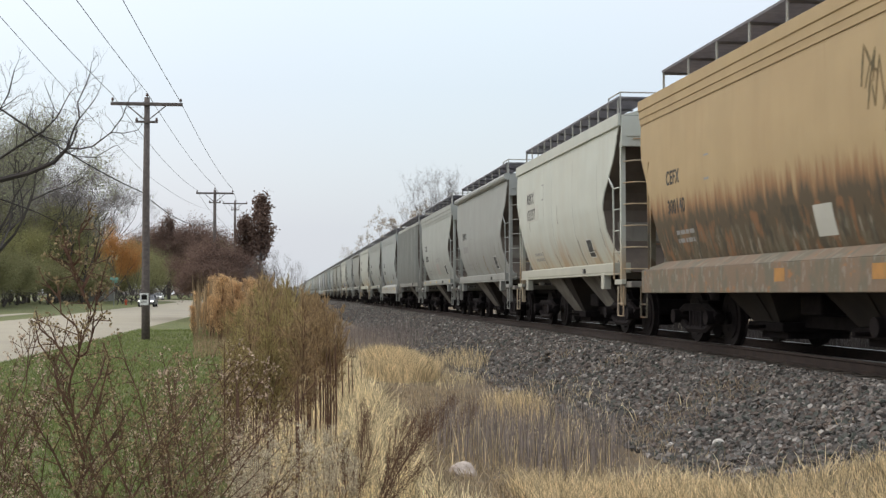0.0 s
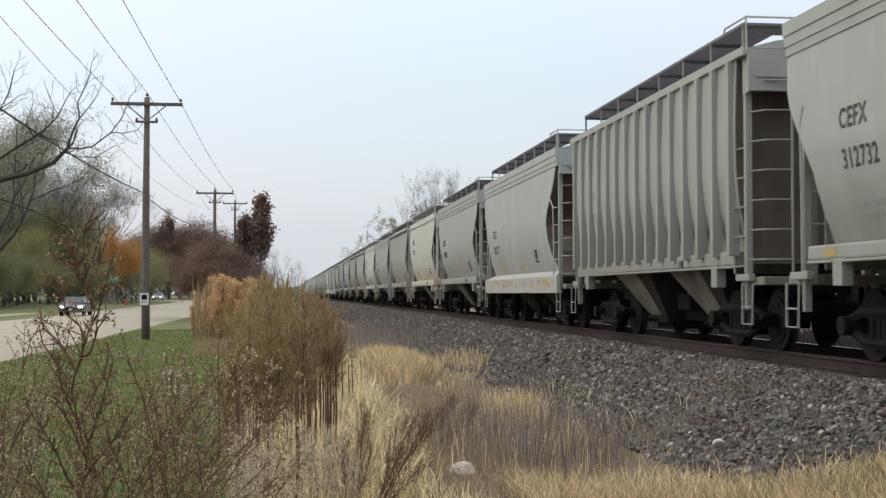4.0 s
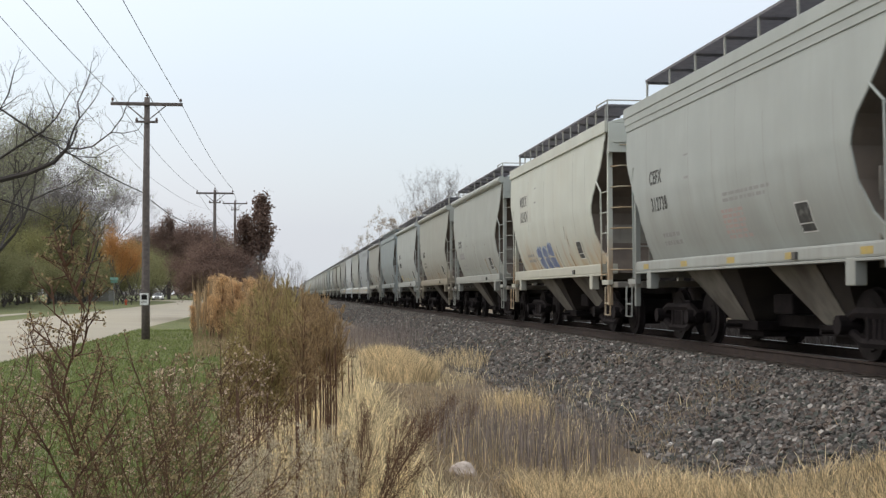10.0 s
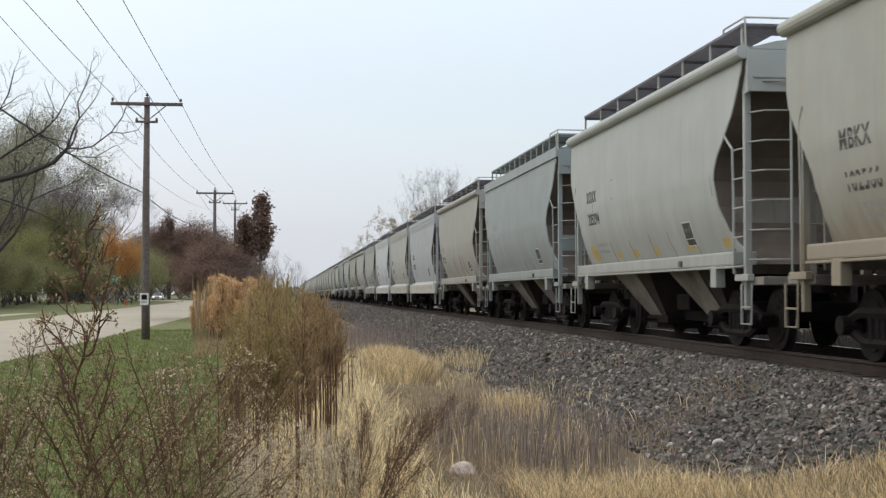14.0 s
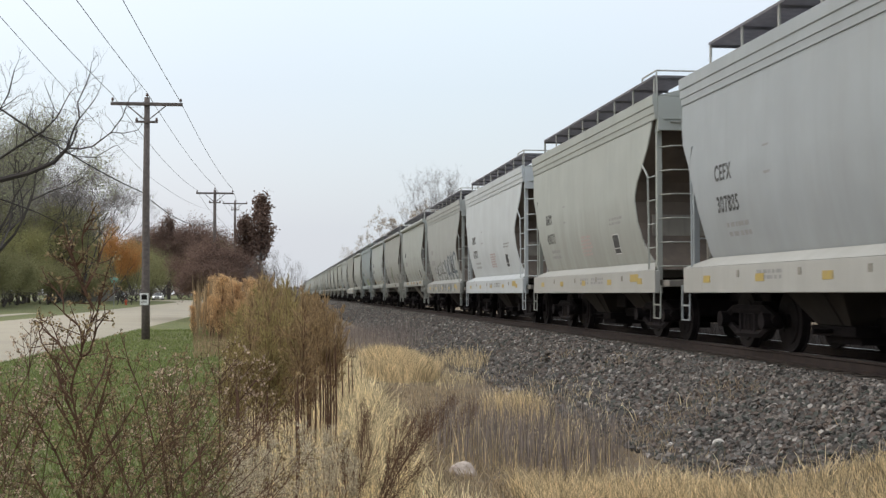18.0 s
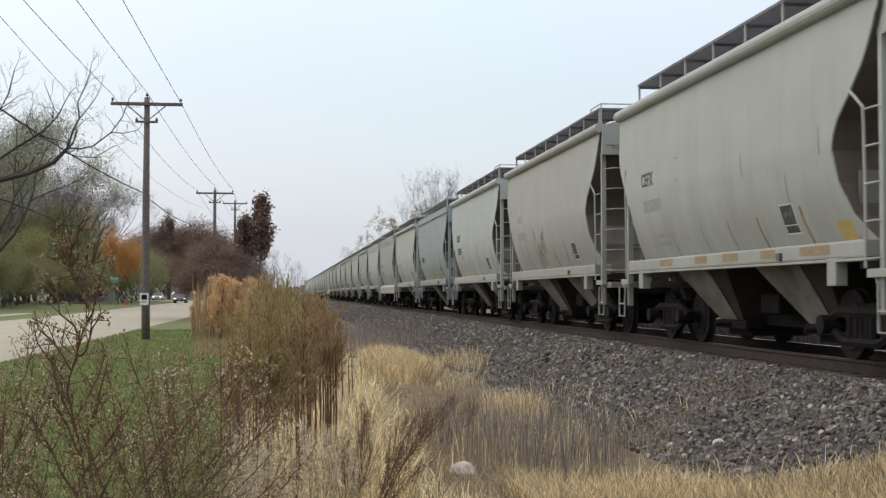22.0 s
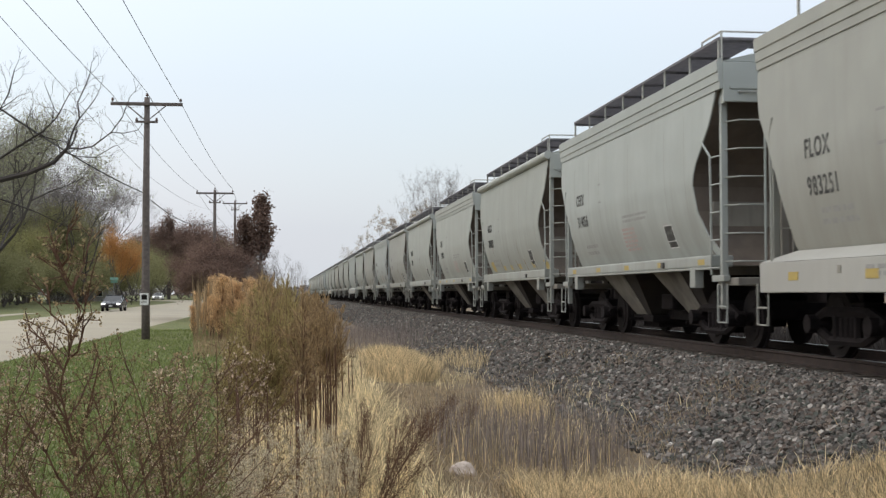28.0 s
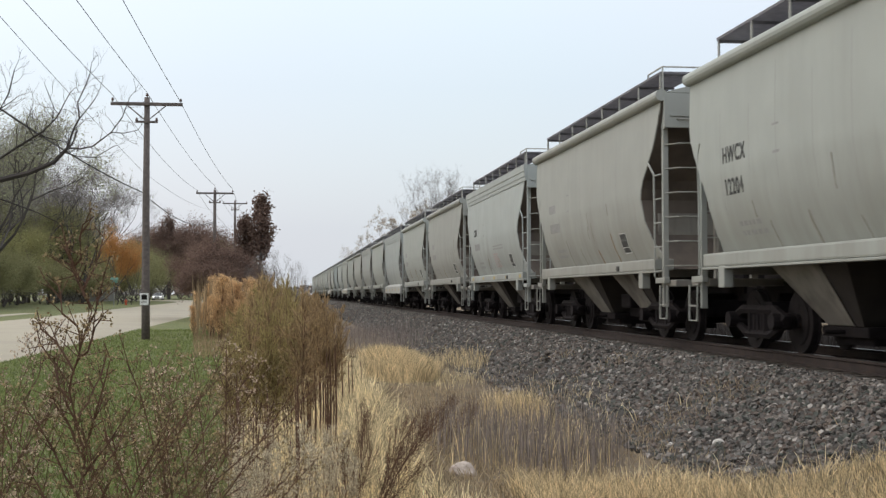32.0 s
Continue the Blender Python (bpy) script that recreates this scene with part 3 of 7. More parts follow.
    # ends: top panel, corner posts, ladders, platform, steps
    for e in (-1, 1):
        bm = bmesh.new()
        y0, y1 = sorted((e * (h - 0.03), e * (h + 0.03)))
        box(bm, -1.55, 1.55, y0, y1, 3.78, EAVE - 0.01, 0.01)
        box(bm, -1.45, 1.45, min(e * h, e * (h + 0.05)), max(e * h, e * (h + 0.05)), 3.98, 4.02)
        part("end_panel", bm, skin, car)
        bm = bmesh.new()
        y0, y1 = sorted((e * (h - 1.30), e * (h - 1.26))) if e < 0 else sorted((h - 0.48, h - 0.44))
        box(bm, -1.28, 1.28, y0, y1, 1.16, 2.35)
        part("end_shield", bm, skin if tone == "blue" else M["slope"], car)
        bm = bmesh.new()
        y0, y1 = sorted((e * (h - 0.55), e * (h + 0.34)))
        box(bm, -1.45, 1.45, y0, y1, 0.98, 1.10, 0.015)
        part("end_platform", bm, M["slope"], car)
        bm = bmesh.new()
        y0, y1 = sorted((e * (h - 0.2), e * (CAR_L / 2 + 0.02)))
        box(bm, -0.16, 0.16, y0, y1, 0.72, 0.98, 0.03)
        box(bm, -0.22, 0.22, e * CAR_L / 2 - 0.14, e * CAR_L / 2 + 0.14, 0.66, 1.0, 0.05)
        part("coupler", bm, M["black"], car)
        for s in (-1, 1):
            bm = bmesh.new()
            x0, x1 = sorted((s * 1.40, s * 1.50))
            y0, y1 = sorted((e * (h - 0.32), e * (h - 0.22)))
            box(bm, x0, x1, y0, y1, 0.62 if kind != "deep" else 0.86, 3.8, 0.012)
            y0, y1 = sorted((e * (h - 0.32), e * (h - 0.031)))
            plate(bm, [(s * 1.475, y0, 3.78), (s * 1.475, y1, 3.78), (s * 1.475, y1, EAVE - 0.09), (s * 1.475, y0, EAVE - 0.09)], (s * 0.03, 0, 0))
            part("corner_post", bm, skin, car)
            bm = bmesh.new()
            prof = WIDTH_DEEP if kind in ("deep", "ribbed") else WIDTH
            zs = [1.38, 1.45, 1.5, 1.6, 1.7, 1.8, 2.0, 2.2, 2.4, 2.6, 2.7, 2.8, 2.95, 3.05, 3.2, 3.3, 3.5, 3.65, 3.9, 4.1, EAVE - 0.06]
            tube(bm, [(s * (interp(z, prof) - 0.012), e * (h - interp(z, cut[0 if e < 0 else 1]) - 0.005), z) for z in zs], 0.015, 5)
            part("end_flange", bm, skin, car)
            # ladder on the side, from the post to a stile that bends into the body
            bm = bmesh.new()
            yi = e * (h - (0.52 if e < 0 else 0.42))
            tube(bm, [(s * 1.60, e * (h - (0.86 if e < 0 else 0.56)), 3.25), (s * 1.585, yi, 3.0), (s * 1.57, yi, 2.2), (s * 1.57, yi, 1.15)], 0.019, 6)
            for k in range(5):
                z = 1.25 + 0.43 * k
                tube(bm, [(s * 1.58, yi, z), (s * 1.53, e * (h - 0.29), z + 0.01), (s * 1.46, e * (h - 0.26), z + 0.01)], 0.013, 5)
            part("side_ladder", bm, skin, car)
            # stirrup step under the corner
            bm = bmesh.new()
            yb = e * (h - 0.05)
            tube(bm, [(s * 1.55, yb - 0.2, 1.0), (s * 1.56, yb - 0.19, 0.42), (s * 1.56, yb + 0.19, 0.42), (s * 1.55, yb + 0.2, 1.0)], 0.02, 5)
            tube(bm, [(s * 1.56, yb - 0.19, 0.66), (s * 1.56, yb + 0.19, 0.66)], 0.016, 5)
            part("stirrup_step", bm, skin, car)
        bm = bmesh.new()
        tube(bm, [(-0.92, e * (h + 0.09), 1.1), (-0.92, e * (h + 0.09), 4.0)], 0.02, 5)
        ladder = part("end_ladder", bm, skin, car)
        bm = bmesh.new()
        tube(bm, [(-1.46, -e * 0.34, 0), (-1.30, -e * 0.04, 0), (-0.92, 0, 0)], 0.013, 5)
        rung_me = mesh_of("rung", bm, skin)
        for k in range(7):
            again("rung", rung_me, ladder, (0, e * (h + 0.09), 1.35 + 0.43 * k))
        bm = bmesh.new()
        for x in (-0.55, 0.55):
            box(bm, x - 0.06, x + 0.06, *sorted((e * (h - 0.05), e * (h - 0.15))), 1.1, 3.8, 0.01)
        part("end_stanchion", bm, M["slope"], car)
    bm = bmesh.new()
    disc(bm, (0.75, -h - 0.16, 2.35), 0.28, 0.03, "y", 18)
    tube(bm, [(0.75, -h - 0.16, 2.35), (0.75, -h + 0.0, 2.35)], 0.03, 6)
    part("brake_wheel", bm, M["black"], car)
    # running boards on posts above the eaves
    b0, b1 = -h + 0.02, h - 1.4
    bm = bmesh.new()
    box(bm, -0.012, 0.012, -0.022, 0.022, 0.0, 0.345)
    post_me = mesh_of("walkway_post", bm, M["sill_white"] if kind != "ribbed" else skin)
    for s in (-1, 1):
        bm = bmesh.new()
        x0, x1 = sorted((s * 1.60, s * 0.90))
        box(bm, x0, x1, b0, b1, EAVE + 0.335, EAVE + 0.375)
        for k in range(8):
            y = b0 + 0.05 + (b1 - b0 - 0.1) * k / 7
            box(bm, x0, x1, y - 0.012, y + 0.012, EAVE + 0.29, EAVE + 0.334)
        part("running_board", bm, M["grate"] if tone != "blue" else skin, car)
        posts = 13 if kind == "band" else 8
        for k in range(posts):
            y = b0 + 0.05 + (b1 - b0 - 0.1) * k / (posts - 1)
            again("walkway_post", post_me, car, (s * 1.585, y, EAVE - 0.01))
    bm = bmesh.new()
    box(bm, -0.89, 0.89, b0, b0 + 0.65, EAVE + 0.335, EAVE + 0.375)
    part("crosswalk", bm, M["grate"], car)
    for e, y in ((-1, b0), (1, b1)):
        bm = bmesh.new()
        for s in (-1, 1):
            if e > 0:
                bm = bmesh.new()
            tube(bm, [(s * 1.56, y, EAVE + (0.47 if e < 0 else 0.335)), (s * 1.56, y + e * 0.02, EAVE - 0.03)], 0.016, 5)
            if e > 0:
                part("roof_handhold", bm, M["sill_white"], car)
        if e > 0:
            continue
        tube(bm, [(-1.56, y, EAVE + 0.46), (1.56, y, EAVE + 0.46)], 0.016, 5)
        tube(bm, [(-1.56, y, EAVE + 0.46), (-1.56, y - e * 0.9, EAVE + 0.46), (-1.56, y - e * 0.92, EAVE + 0.37)], 0.016, 5)
        part("roof_handhold", bm, M["sill_white"], car)
    # hopper bays
    for y in (-1.9, 1.9):
        bm = bmesh.new()
        top = [(-1.20, y - 1.25, 1.29), (1.20, y - 1.25, 1.29), (1.20, y + 1.25, 1.29), (-1.20, y + 1.25, 1.29)]
        bot = [(-0.62, y - 0.52, 0.42), (0.62, y - 0.52, 0.42), (0.62, y + 0.52, 0.42), (-0.62, y + 0.52, 0.42)]
        a, b = [bm.verts.new(p) for p in top], [bm.verts.new(p) for p in bot]
        for i in range(4):
            bm.faces.new((a[i], a[(i + 1) % 4], b[(i + 1) % 4], b[i]))
        bm.faces.new(a), bm.faces.new(b[::-1])
        # the underside's shade is put into the bay's dark colour
        bay = part("hopper_bay", bm, M["bay_dark"], car, "grimy sloping hopper bay painted dark with shade")
        for s in (-1, 1):
            bm = bmesh.new()
            plate(bm, [(s * 1.215, y - 0.42, 1.29), (s * 1.215, y + 1.27, 1.29), (s * 0.635, y + 0.54, 0.42), (s * 0.635, y - 0.30, 0.42)], (s * 0.02, 0, 0.012))
            # deep-sill cars: side plates take the shade-dark bay colour too
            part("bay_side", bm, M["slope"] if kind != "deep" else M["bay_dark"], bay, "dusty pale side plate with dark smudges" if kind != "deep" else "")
        bm = bmesh.new()
        box(bm, -0.66, 0.66, y - 0.72, y + 0.72, 0.27, 0.415, 0.02)
        box(bm, -0.5, 0.5, y - 0.55, y + 0.55, 0.16, 0.275, 0.02)
        tube(bm, [(-0.95, y, 0.34), (0.95, y, 0.34)], 0.035, 6)
        part("outlet_gate", bm, M["black"], bay)
    bm = bmesh.new()
    box(bm, -0.22, 0.22, -CAR_L / 2 + 0.5, CAR_L / 2 - 0.5, 0.86, 1.25)
    part("centre_sill", bm, M["black"], car)
    bm = bmesh.new()
    tube(bm, [(-0.35, -2.6, 0.75), (-0.35, 2.6, 0.75)], 0.03, 6)
    box(bm, -0.75, -0.35, -0.45, 0.3, 0.55, 0.85, 0.04)
    box(bm, -0.30, 0.30, -3.0, 3.0, 0.34, 0.52)
    part("brake_rigging", bm, M["black"], car)
    for e in (-1, 1):
        tr = new("truck")
        tr.parent, tr.location = car, (0, e * TRUCK_Y, 0)
        for s in (-1, 1):
            f = again("side_frame", TRUCK[0], tr, (s * 1.02, 0, 0), 0 if s > 0 else math.pi)
            for y in (-0.89, 0.89):
                again("wheel", TRUCK[1], tr, (s * 0.753, y, 0.457), 0 if s > 0 else math.pi)
        again("bolster", TRUCK[2], tr)
    if kind == "ribbed":
        for s in (-1, 1):
            for k in range(15):
                y = -h + 0.55 + (2 * h - 1.1) * k / 14
                bm = bmesh.new()
                x0, x1 = sorted((s * 1.50, s * 1.67))
                box(bm, x0, x1, y - 0.06, y + 0.06, 1.41 if 0.9 < abs(y) < h - 1 or 1 else 1.4, EAVE - 0.11, 0.012)
                part("side_post", bm, skin, car)
    return car


M["brown_film"] = material("faded_brown_film", (0.27, 0.20, 0.11), (0.22, 0.16, 0.09), rough=0.6, scale=9, stain=(0.3, 0.27, 0.2), stain_scale=4)
M["yellow"] = material("faded_yellow_film", (0.42, 0.31, 0.08), (0.36, 0.27, 0.10), rough=0.5, scale=9, stain=(0.3, 0.25, 0.14), stain_scale=3)

PLAN = ("deep orange,band cream,pipe dull,cap grey,ribbed warm,deep pale,cap grey,band cream,pipe warm,cap pale,"
        "band cream,pipe grey,pipe stained,pipe pale,band blue,pipe warm,deep ice,deep grey,deep white,deep dull,"
        "pipe grey,pipe warm,pipe pale,band blue,pipe grey,deep warm,cap pale,pipe grey,cap grey,pipe grey,"
        "pipe warm,cap pale,pipe warm,pipe grey,deep pale,pipe grey,cap dull,pipe warm,pipe grey,deep grey").split(",")
CARS = []
SIDES = {}
PROTO = {}
TONE_WORDS = {"orange": "rust-stained tan", "cream": "cream, rust-streaked", "dull": "dull dark grey", "grey": "light grey", "pale": "pale grey",
              "warm": "dusty warm grey", "stained": "brown-stained grey", "blue": "blue-grey", "white": "clean white-grey", "ice": "pale bluish-white"}
KIND_WORDS = {"band": "with banded eaves", "pipe": "with rounded eaves", "cap": "with stepped eaves", "deep": "with a deep side sill", "ribbed": "with ribbed sides"}
for i in range(53):
    kind, tone = PLAN[i if i < 40 else 20 + i % 19].split()
    key = (kind, tone)
    if key not in PROTO:
        PROTO[key] = car = build_car(kind, tone, "orange_sill" if tone == "orange" else "cream_sill" if tone == "cream" else "sill_white" if kind == "deep" and tone in ("pale", "grey", "warm", "ice") else None, kind in ("cap", "deep") and tone != "orange")
    else:
        car = copy_thing(PROTO[key], Matrix())
    tagged(car, f"{TONE_WORDS[tone]} hopper car {KIND_WORDS[kind]} on rails")
    CARS.append(car)
    SIDES[car.name] = WIDTH_DEEP if kind in ("deep", "ribbed") else WIDTH


def car_y(i, t):
    """Where the middle of car i is at t seconds."""
    return 23.85 + PITCH * (i - 0.5) - travelled(t)


# ---------------------------------------------------------------- lettering, patches and sprayed shapes on the cars' near side
def skin_x(car, z, sill=False):
    return -(1.601 if sill and z < 1.29 else interp(z, SIDES[car.name]))


def heights(car, z0, z1):
    """The heights at which a strip on the side must bend to lie on the skin."""
    return [z0] + [z for z, _ in SIDES[car.name] if z0 + 0.01 < z < z1 - 0.01] + [z1]


def patch_on(car, name, m0, m1, z0, z1, mat, label="", off=0.003, lean=0.0, sill=False):
    """A thin patch on the side, m0 to m1 metres from the gap behind the car; lean shifts its foot along the car."""
    bm = bmesh.new()
    front, back = [], []
    zs = heights(car, z0, z1)
    n = len(zs) - 1
    for z in zs:
        x, d = skin_x(car, z, sill), lean * (z1 - z) / (z1 - z0)
        ya, yb = CAR_L / 2 - m0 - d, CAR_L / 2 - m1 - d
        front.append([bm.verts.new((x - off, y, z)) for y in (ya, yb)])
        back.append([bm.verts.new((x + 0.01, y, z)) for y in (ya, yb)])
    for k in range(n):
        bm.faces.new((front[k][0], front[k][1], front[k + 1][1], front[k + 1][0]))
        bm.faces.new((front[k][0], front[k + 1][0], back[k + 1][0], back[k][0]))
        bm.faces.new((front[k][1], back[k][1], back[k + 1][1], front[k + 1][1]))
    bm.faces.new((front[0][0], back[0][0], back[0][1], front[0][1]))
    bm.faces.new((front[n][0], front[n][1], back[n][1], back[n][0]))
    return part(name, bm, mat, car, label)


def print_on(car, m0, m1, z0, rows, high, step, mat, seed, label="", sill=False):
    """A block of small print that cannot be read: rows of broken bars, the lowest row at z0."""
    rng = random.Random(seed)
    bm = bmesh.new()
    for r in range(rows):
        z, m = z0 + step * r, m0 + rng.uniform(0, 0.06)
        end = m1 - rng.uniform(0, 0.18) * (m1 - m0)
        while m < end:
            w = min(rng.uniform(0.07, 0.24), end - m + 0.03)
            x0, x1 = skin_x(car, z, sill) - 0.003, skin_x(car, z + high, sill) - 0.003
            ya, yb = CAR_L / 2 - m, CAR_L / 2 - m - w
            bm.faces.new([bm.verts.new(p) for p in ((x0, ya, z), (x0, yb, z), (x1, yb, z + high), (x1, ya, z + high))])
            m += w + rng.uniform(0.03, 0.07)
    return tagged(part("small_print", bm, mat, car), label, kind="stuff")


def stroke_on(car, name, pts, width, mat, label="", off=0.005, sill=False):
    """A sprayed stroke that follows points (metres from the rear gap, height) on the side."""
    bm = bmesh.new()
    fine = []
    for (a, b), (c, d) in zip(pts, pts[1:]):
        n = max(1, math.ceil(math.hypot(c - a, d - b) / 0.2))
        fine += [(a + (c - a) * k / n, b + (d - b) * k / n) for k in range(n)]
    fine.append(pts[-1])
    rows = []
    for i, (m, z) in enumerate(fine):
        p, q = fine[max(0, i - 1)], fine[min(len(fine) - 1, i + 1)]
        d = Vector((q[0] - p[0], q[1] - p[1]))
        d.normalize()
        w = width / 2 * (0.75 + 0.5 * noise.noise(Vector((m * 2, z * 2, 3))) + 0.25)
        row = []
        for s in (-1, 1):
            mm, zz = m - s * d.y * w, max(0.9, z + s * d.x * w)
            row.append((skin_x(car, zz, sill), CAR_L / 2 - mm, zz))
        rows.append([bm.verts.new((x - off, y, z2)) for x, y, z2 in row] + [bm.verts.new((x + 0.01, y, z2)) for x, y, z2 in row])
    for a, b in zip(rows, rows[1:]):
        bm.faces.new((a[0], a[1], b[1], b[0]))
        bm.faces.new((a[0], b[0], b[2], a[2]))
        bm.faces.new((a[1], a[3], b[3], b[1]))
    return part(name, bm, mat, car, label)


def letter_on(car, text, m, z, size, mat, wide=0.82, name="stencil_lettering"):
    cu = bpy.data.curves.new("lettering", "FONT")
    cu.body, cu.size, cu.extrude, cu.offset, cu.space_character = text, size, 0.002, 0.006, 1.14
    ob = new("lettering", cu)
    me = bpy.data.meshes.new_from_object(ob.evaluated_get(bpy.context.evaluated_depsgraph_get()))
    bpy.data.objects.remove(ob)
    me.materials.clear()
    me.materials.append(mat)
    x = min(skin_x(car, z), skin_x(car, z + size * 0.7))
    tilt = math.atan2(skin_x(car, z) - skin_x(car, z + size * 0.7), size * 0.7)
    me.transform(Matrix(((0, 0, -1, 0), (-1, 0, 0, 0), (0, 1, 0, 0), (0, 0, 0, 1))) @ Matrix.Diagonal((wide, 1, 1, 1)))
    t = new(name, me)
    t.parent = car
    t.location, t.rotation_euler = (skin_x(car, z) - 0.005, CAR_L / 2 - m, z), (0, -tilt, 0)
    return t


MARKS = {0: ("CEFX", "300140"), 1: ("MBKX", "102357"), 2: ("HWCX", ""), 3: ("CEFX", "312732"), 5: ("CEFX", "300197"), 6: ("CEFX", "312826"), 7: ("MBKX", "102366"), 8: ("SOXX", ""), 9: ("CEFX", "312738"),
         10: ("MBKX", "102424"), 11: ("SOXX", ""), 12: ("MBKX", "102566"), 13: ("SOXX", "325294"), 15: ("", "331136"), 16: ("CEFX", "307885"), 17: ("SHPX", "434331"), 18: ("SHPX", "433872"),
         20: ("CEFX", ""), 22: ("SOXX", "325447"), 23: ("", "300713"), 25: ("FLOX", "983251"), 26: ("CEFX", "314056"), 27: ("HRKX", "300022"), 28: ("CEFX", "312803"), 29: ("HWCX", "12204"), 31: ("CEFX", "")}


def dress(i, car, kind, tone):
    rng = random.Random(300 + i)
    high = tone == "cream"
    zm, zn, size, m0 = (3.26, 2.83, 0.40, 2.35) if high else (2.82, 2.34, 0.34, 2.38)
    if kind == "deep":
        zm, zn = (zm - 0.24, zn - 0.24) if i else (zm - 0.09, zn - 0.11)
    if i == 12:
        zm, zn = zm - 0.25, zn - 0.27
    if i == 7:
        zm += 0.08
    if i in (8, 11, 15):
        zm, zn, m0 = zm - 0.24, zn - 0.20, m0 - (0.6 if i != 11 else 0.15)
    mark, number = MARKS.get(i, ("", ""))
    if high:
        patch_on(car, "paint_patch", m0 - 0.06, m0 + 1.1, zm - 0.06, zm + 0.36, M["fresh_cream"], "clean pale patch under the lettering", 0.004)
        patch_on(car, "paint_patch", m0 - 0.06, m0 + 1.55, zn - 0.06, zn + 0.36, M["fresh_cream"], "", 0.004)
    if mark:
        letter_on(car, mark, m0, zm, size, M["ink"])
    else:
        patch_on(car, "print_bar", m0, m0 + 0.75, zm, zm + 0.2, M["faint_ink"])
    if number:
        letter_on(car, number, m0, zn, size, M["ink"])
    else:
        patch_on(car, "print_bar", m0, m0 + 1.1, zn, zn + 0.22, M["faint_ink"])
    print_on(car, m0 + 0.25, m0 + 1.3, 1.72, 2, 0.07, 0.14, M["faint_ink"], 40 + i)
    patch_on(car, "print_bar", m0 + 2.0, m0 + 2.22, zn + 0.42, zn + 0.46, M["faint_ink"])
    patch_on(car, "print_bar", m0 + 2.0, m0 + 2.22, zn + 0.80, zn + 0.83, M["faint_ink"])
    if kind != "ribbed" and i:
        white = patch_on(car, "placard", 8.70, 9.16, 1.66, 2.06, M["sign_white"], "black placard with a white border")
        patch_on(car, "placard_field", 8.72, 9.14, 1.785, 2.045, M["ink"], "", 0.006).parent = white
        patch_on(car, "placard_field", 8.72, 9.14, 1.675, 1.77, M["ink"], "", 0.006).parent = white
    if kind == "deep" and i:
        for k, m in enumerate((2.0, 3.35, 4.45, 5.6, 6.55, 7.6, 8.6, 9.7)):
            if k % 2:
                patch_on(car, "sill_mark", m, m + 0.10, 1.10, 1.20, M["scuff"], "", 0.006, 0.0, True)
        for m, w in ((6.15, 0.85), (7.15, 1.15)) if i in (17, 18, 19) else ((4.1, 1.1),):
            print_on(car, m, m + w, 1.06, 2, 0.05, 0.08, M["faint_ink"], 90 + i, "", True)
        patch_on(car, "reflective_patch", 10.35, 10.9, 1.08, 1.22, M["yellow"], "large yellow reflective patch", 0.007, 0.0, True)
    if i == 5:
        patch_on(car, "reflective_patch", 2.45, 3.35, 1.19, 1.26, M["yellow"], "", 0.006, 0.0, True)
        patch_on(car, "reflective_patch", 4.75, 5.2, 1.15, 1.24, M["yellow"], "", 0.006, 0.0, True)
    if kind == "cap" or i in (17, 18):
        print_on(car, 5.9, 6.9, 1.70, 6, 0.05, 0.078, M["pink_ink"], 60 + i, "faded red print")
        print_on(car, 6.1 if i not in (17, 18) else 8.6, 8.0 if i not in (17, 18) else 9.6, 2.25, 2, 0.05, 0.09, M["faint_ink"], 80 + i)
    if kind in ("pipe", "band"):
        for k in range(5):
            m = (3.7, 5.3, 6.6, 7.9, 9.2)[k] + rng.uniform(-0.2, 0.2)
            patch_on(car, "scuff", m, m + rng.uniform(0.03, 0.07), 1.50, rng.uniform(1.75, 2.15), M["rust"] if rng.random() < 0.3 else M["scuff"], "", 0.003, 0.04)
        for k in range(rng.randint(2, 4)):
            m, z = rng.uniform(2.5, 10.5), rng.uniform(1.6, 2.6)
            patch_on(car, "scuff", m, m + 0.03, z, z + rng.uniform(0.2, 0.5), M["scuff"], "", 0.0035)
    if kind in ("pipe", "band", "cap"):
        rows = []
        for k in range(8):
            m = 2.3 + 1.12 * k + rng.uniform(-0.12, 0.12)
            if rng.random() < (0.7 if i not in (23, 27) else 1.0):
                rows.append((m, rng.uniform(1.5, 2.9) if i != 27 else 1.5, rng.uniform(3.4, 4.1)))
        seams_on(car, rows, 0.03 if i in (23, 27) else 0.018, M["faint_seam"] if i != 23 else M["scuff"])
    if i in (13, 22, 27):
        for k, m in enumerate((2.0, 4.0, 5.2, 6.6, 8.6, 10.4)):
            patch_on(car, "reflective_patch", m, m + (0.34 if k else 0.5), 1.58, 1.72 + (0.16 if k == 0 else 0), M["yellow"], "yellow reflective patch" if k == 0 else "")
    if i == 20:
        for k, (ya, yb) in enumerate(((3.0, 2.26), (1.03, 0.47), (-0.29, -0.93), (-1.84, -2.36), (-3.2, -4.1))):
            bm = bmesh.new()
            box(bm, -1.566, -1.50, yb, ya, 1.34, 1.455)
            part("reflective_patch", bm, M["brown_film"], car, "faded brown reflective patch on the sill")
    if i == 5:
        for m in (3.4, 6.3):
            patch_on(car, "reflective_patch", m, m + 0.5, 1.50, 1.66, M["yellow"])
    if i == 15:
        for m in (5.0, 6.8, 7.5):
            patch_on(car, "scuff", m, m + 0.07, 1.55, 2.3, M["rust"], "", 0.005, 0.15)
    if i in (22, 27, 20, 29):
        patch_on(car, "reflective_patch", 10.3, 10.7, 1.46, 1.75, M["yellow"])


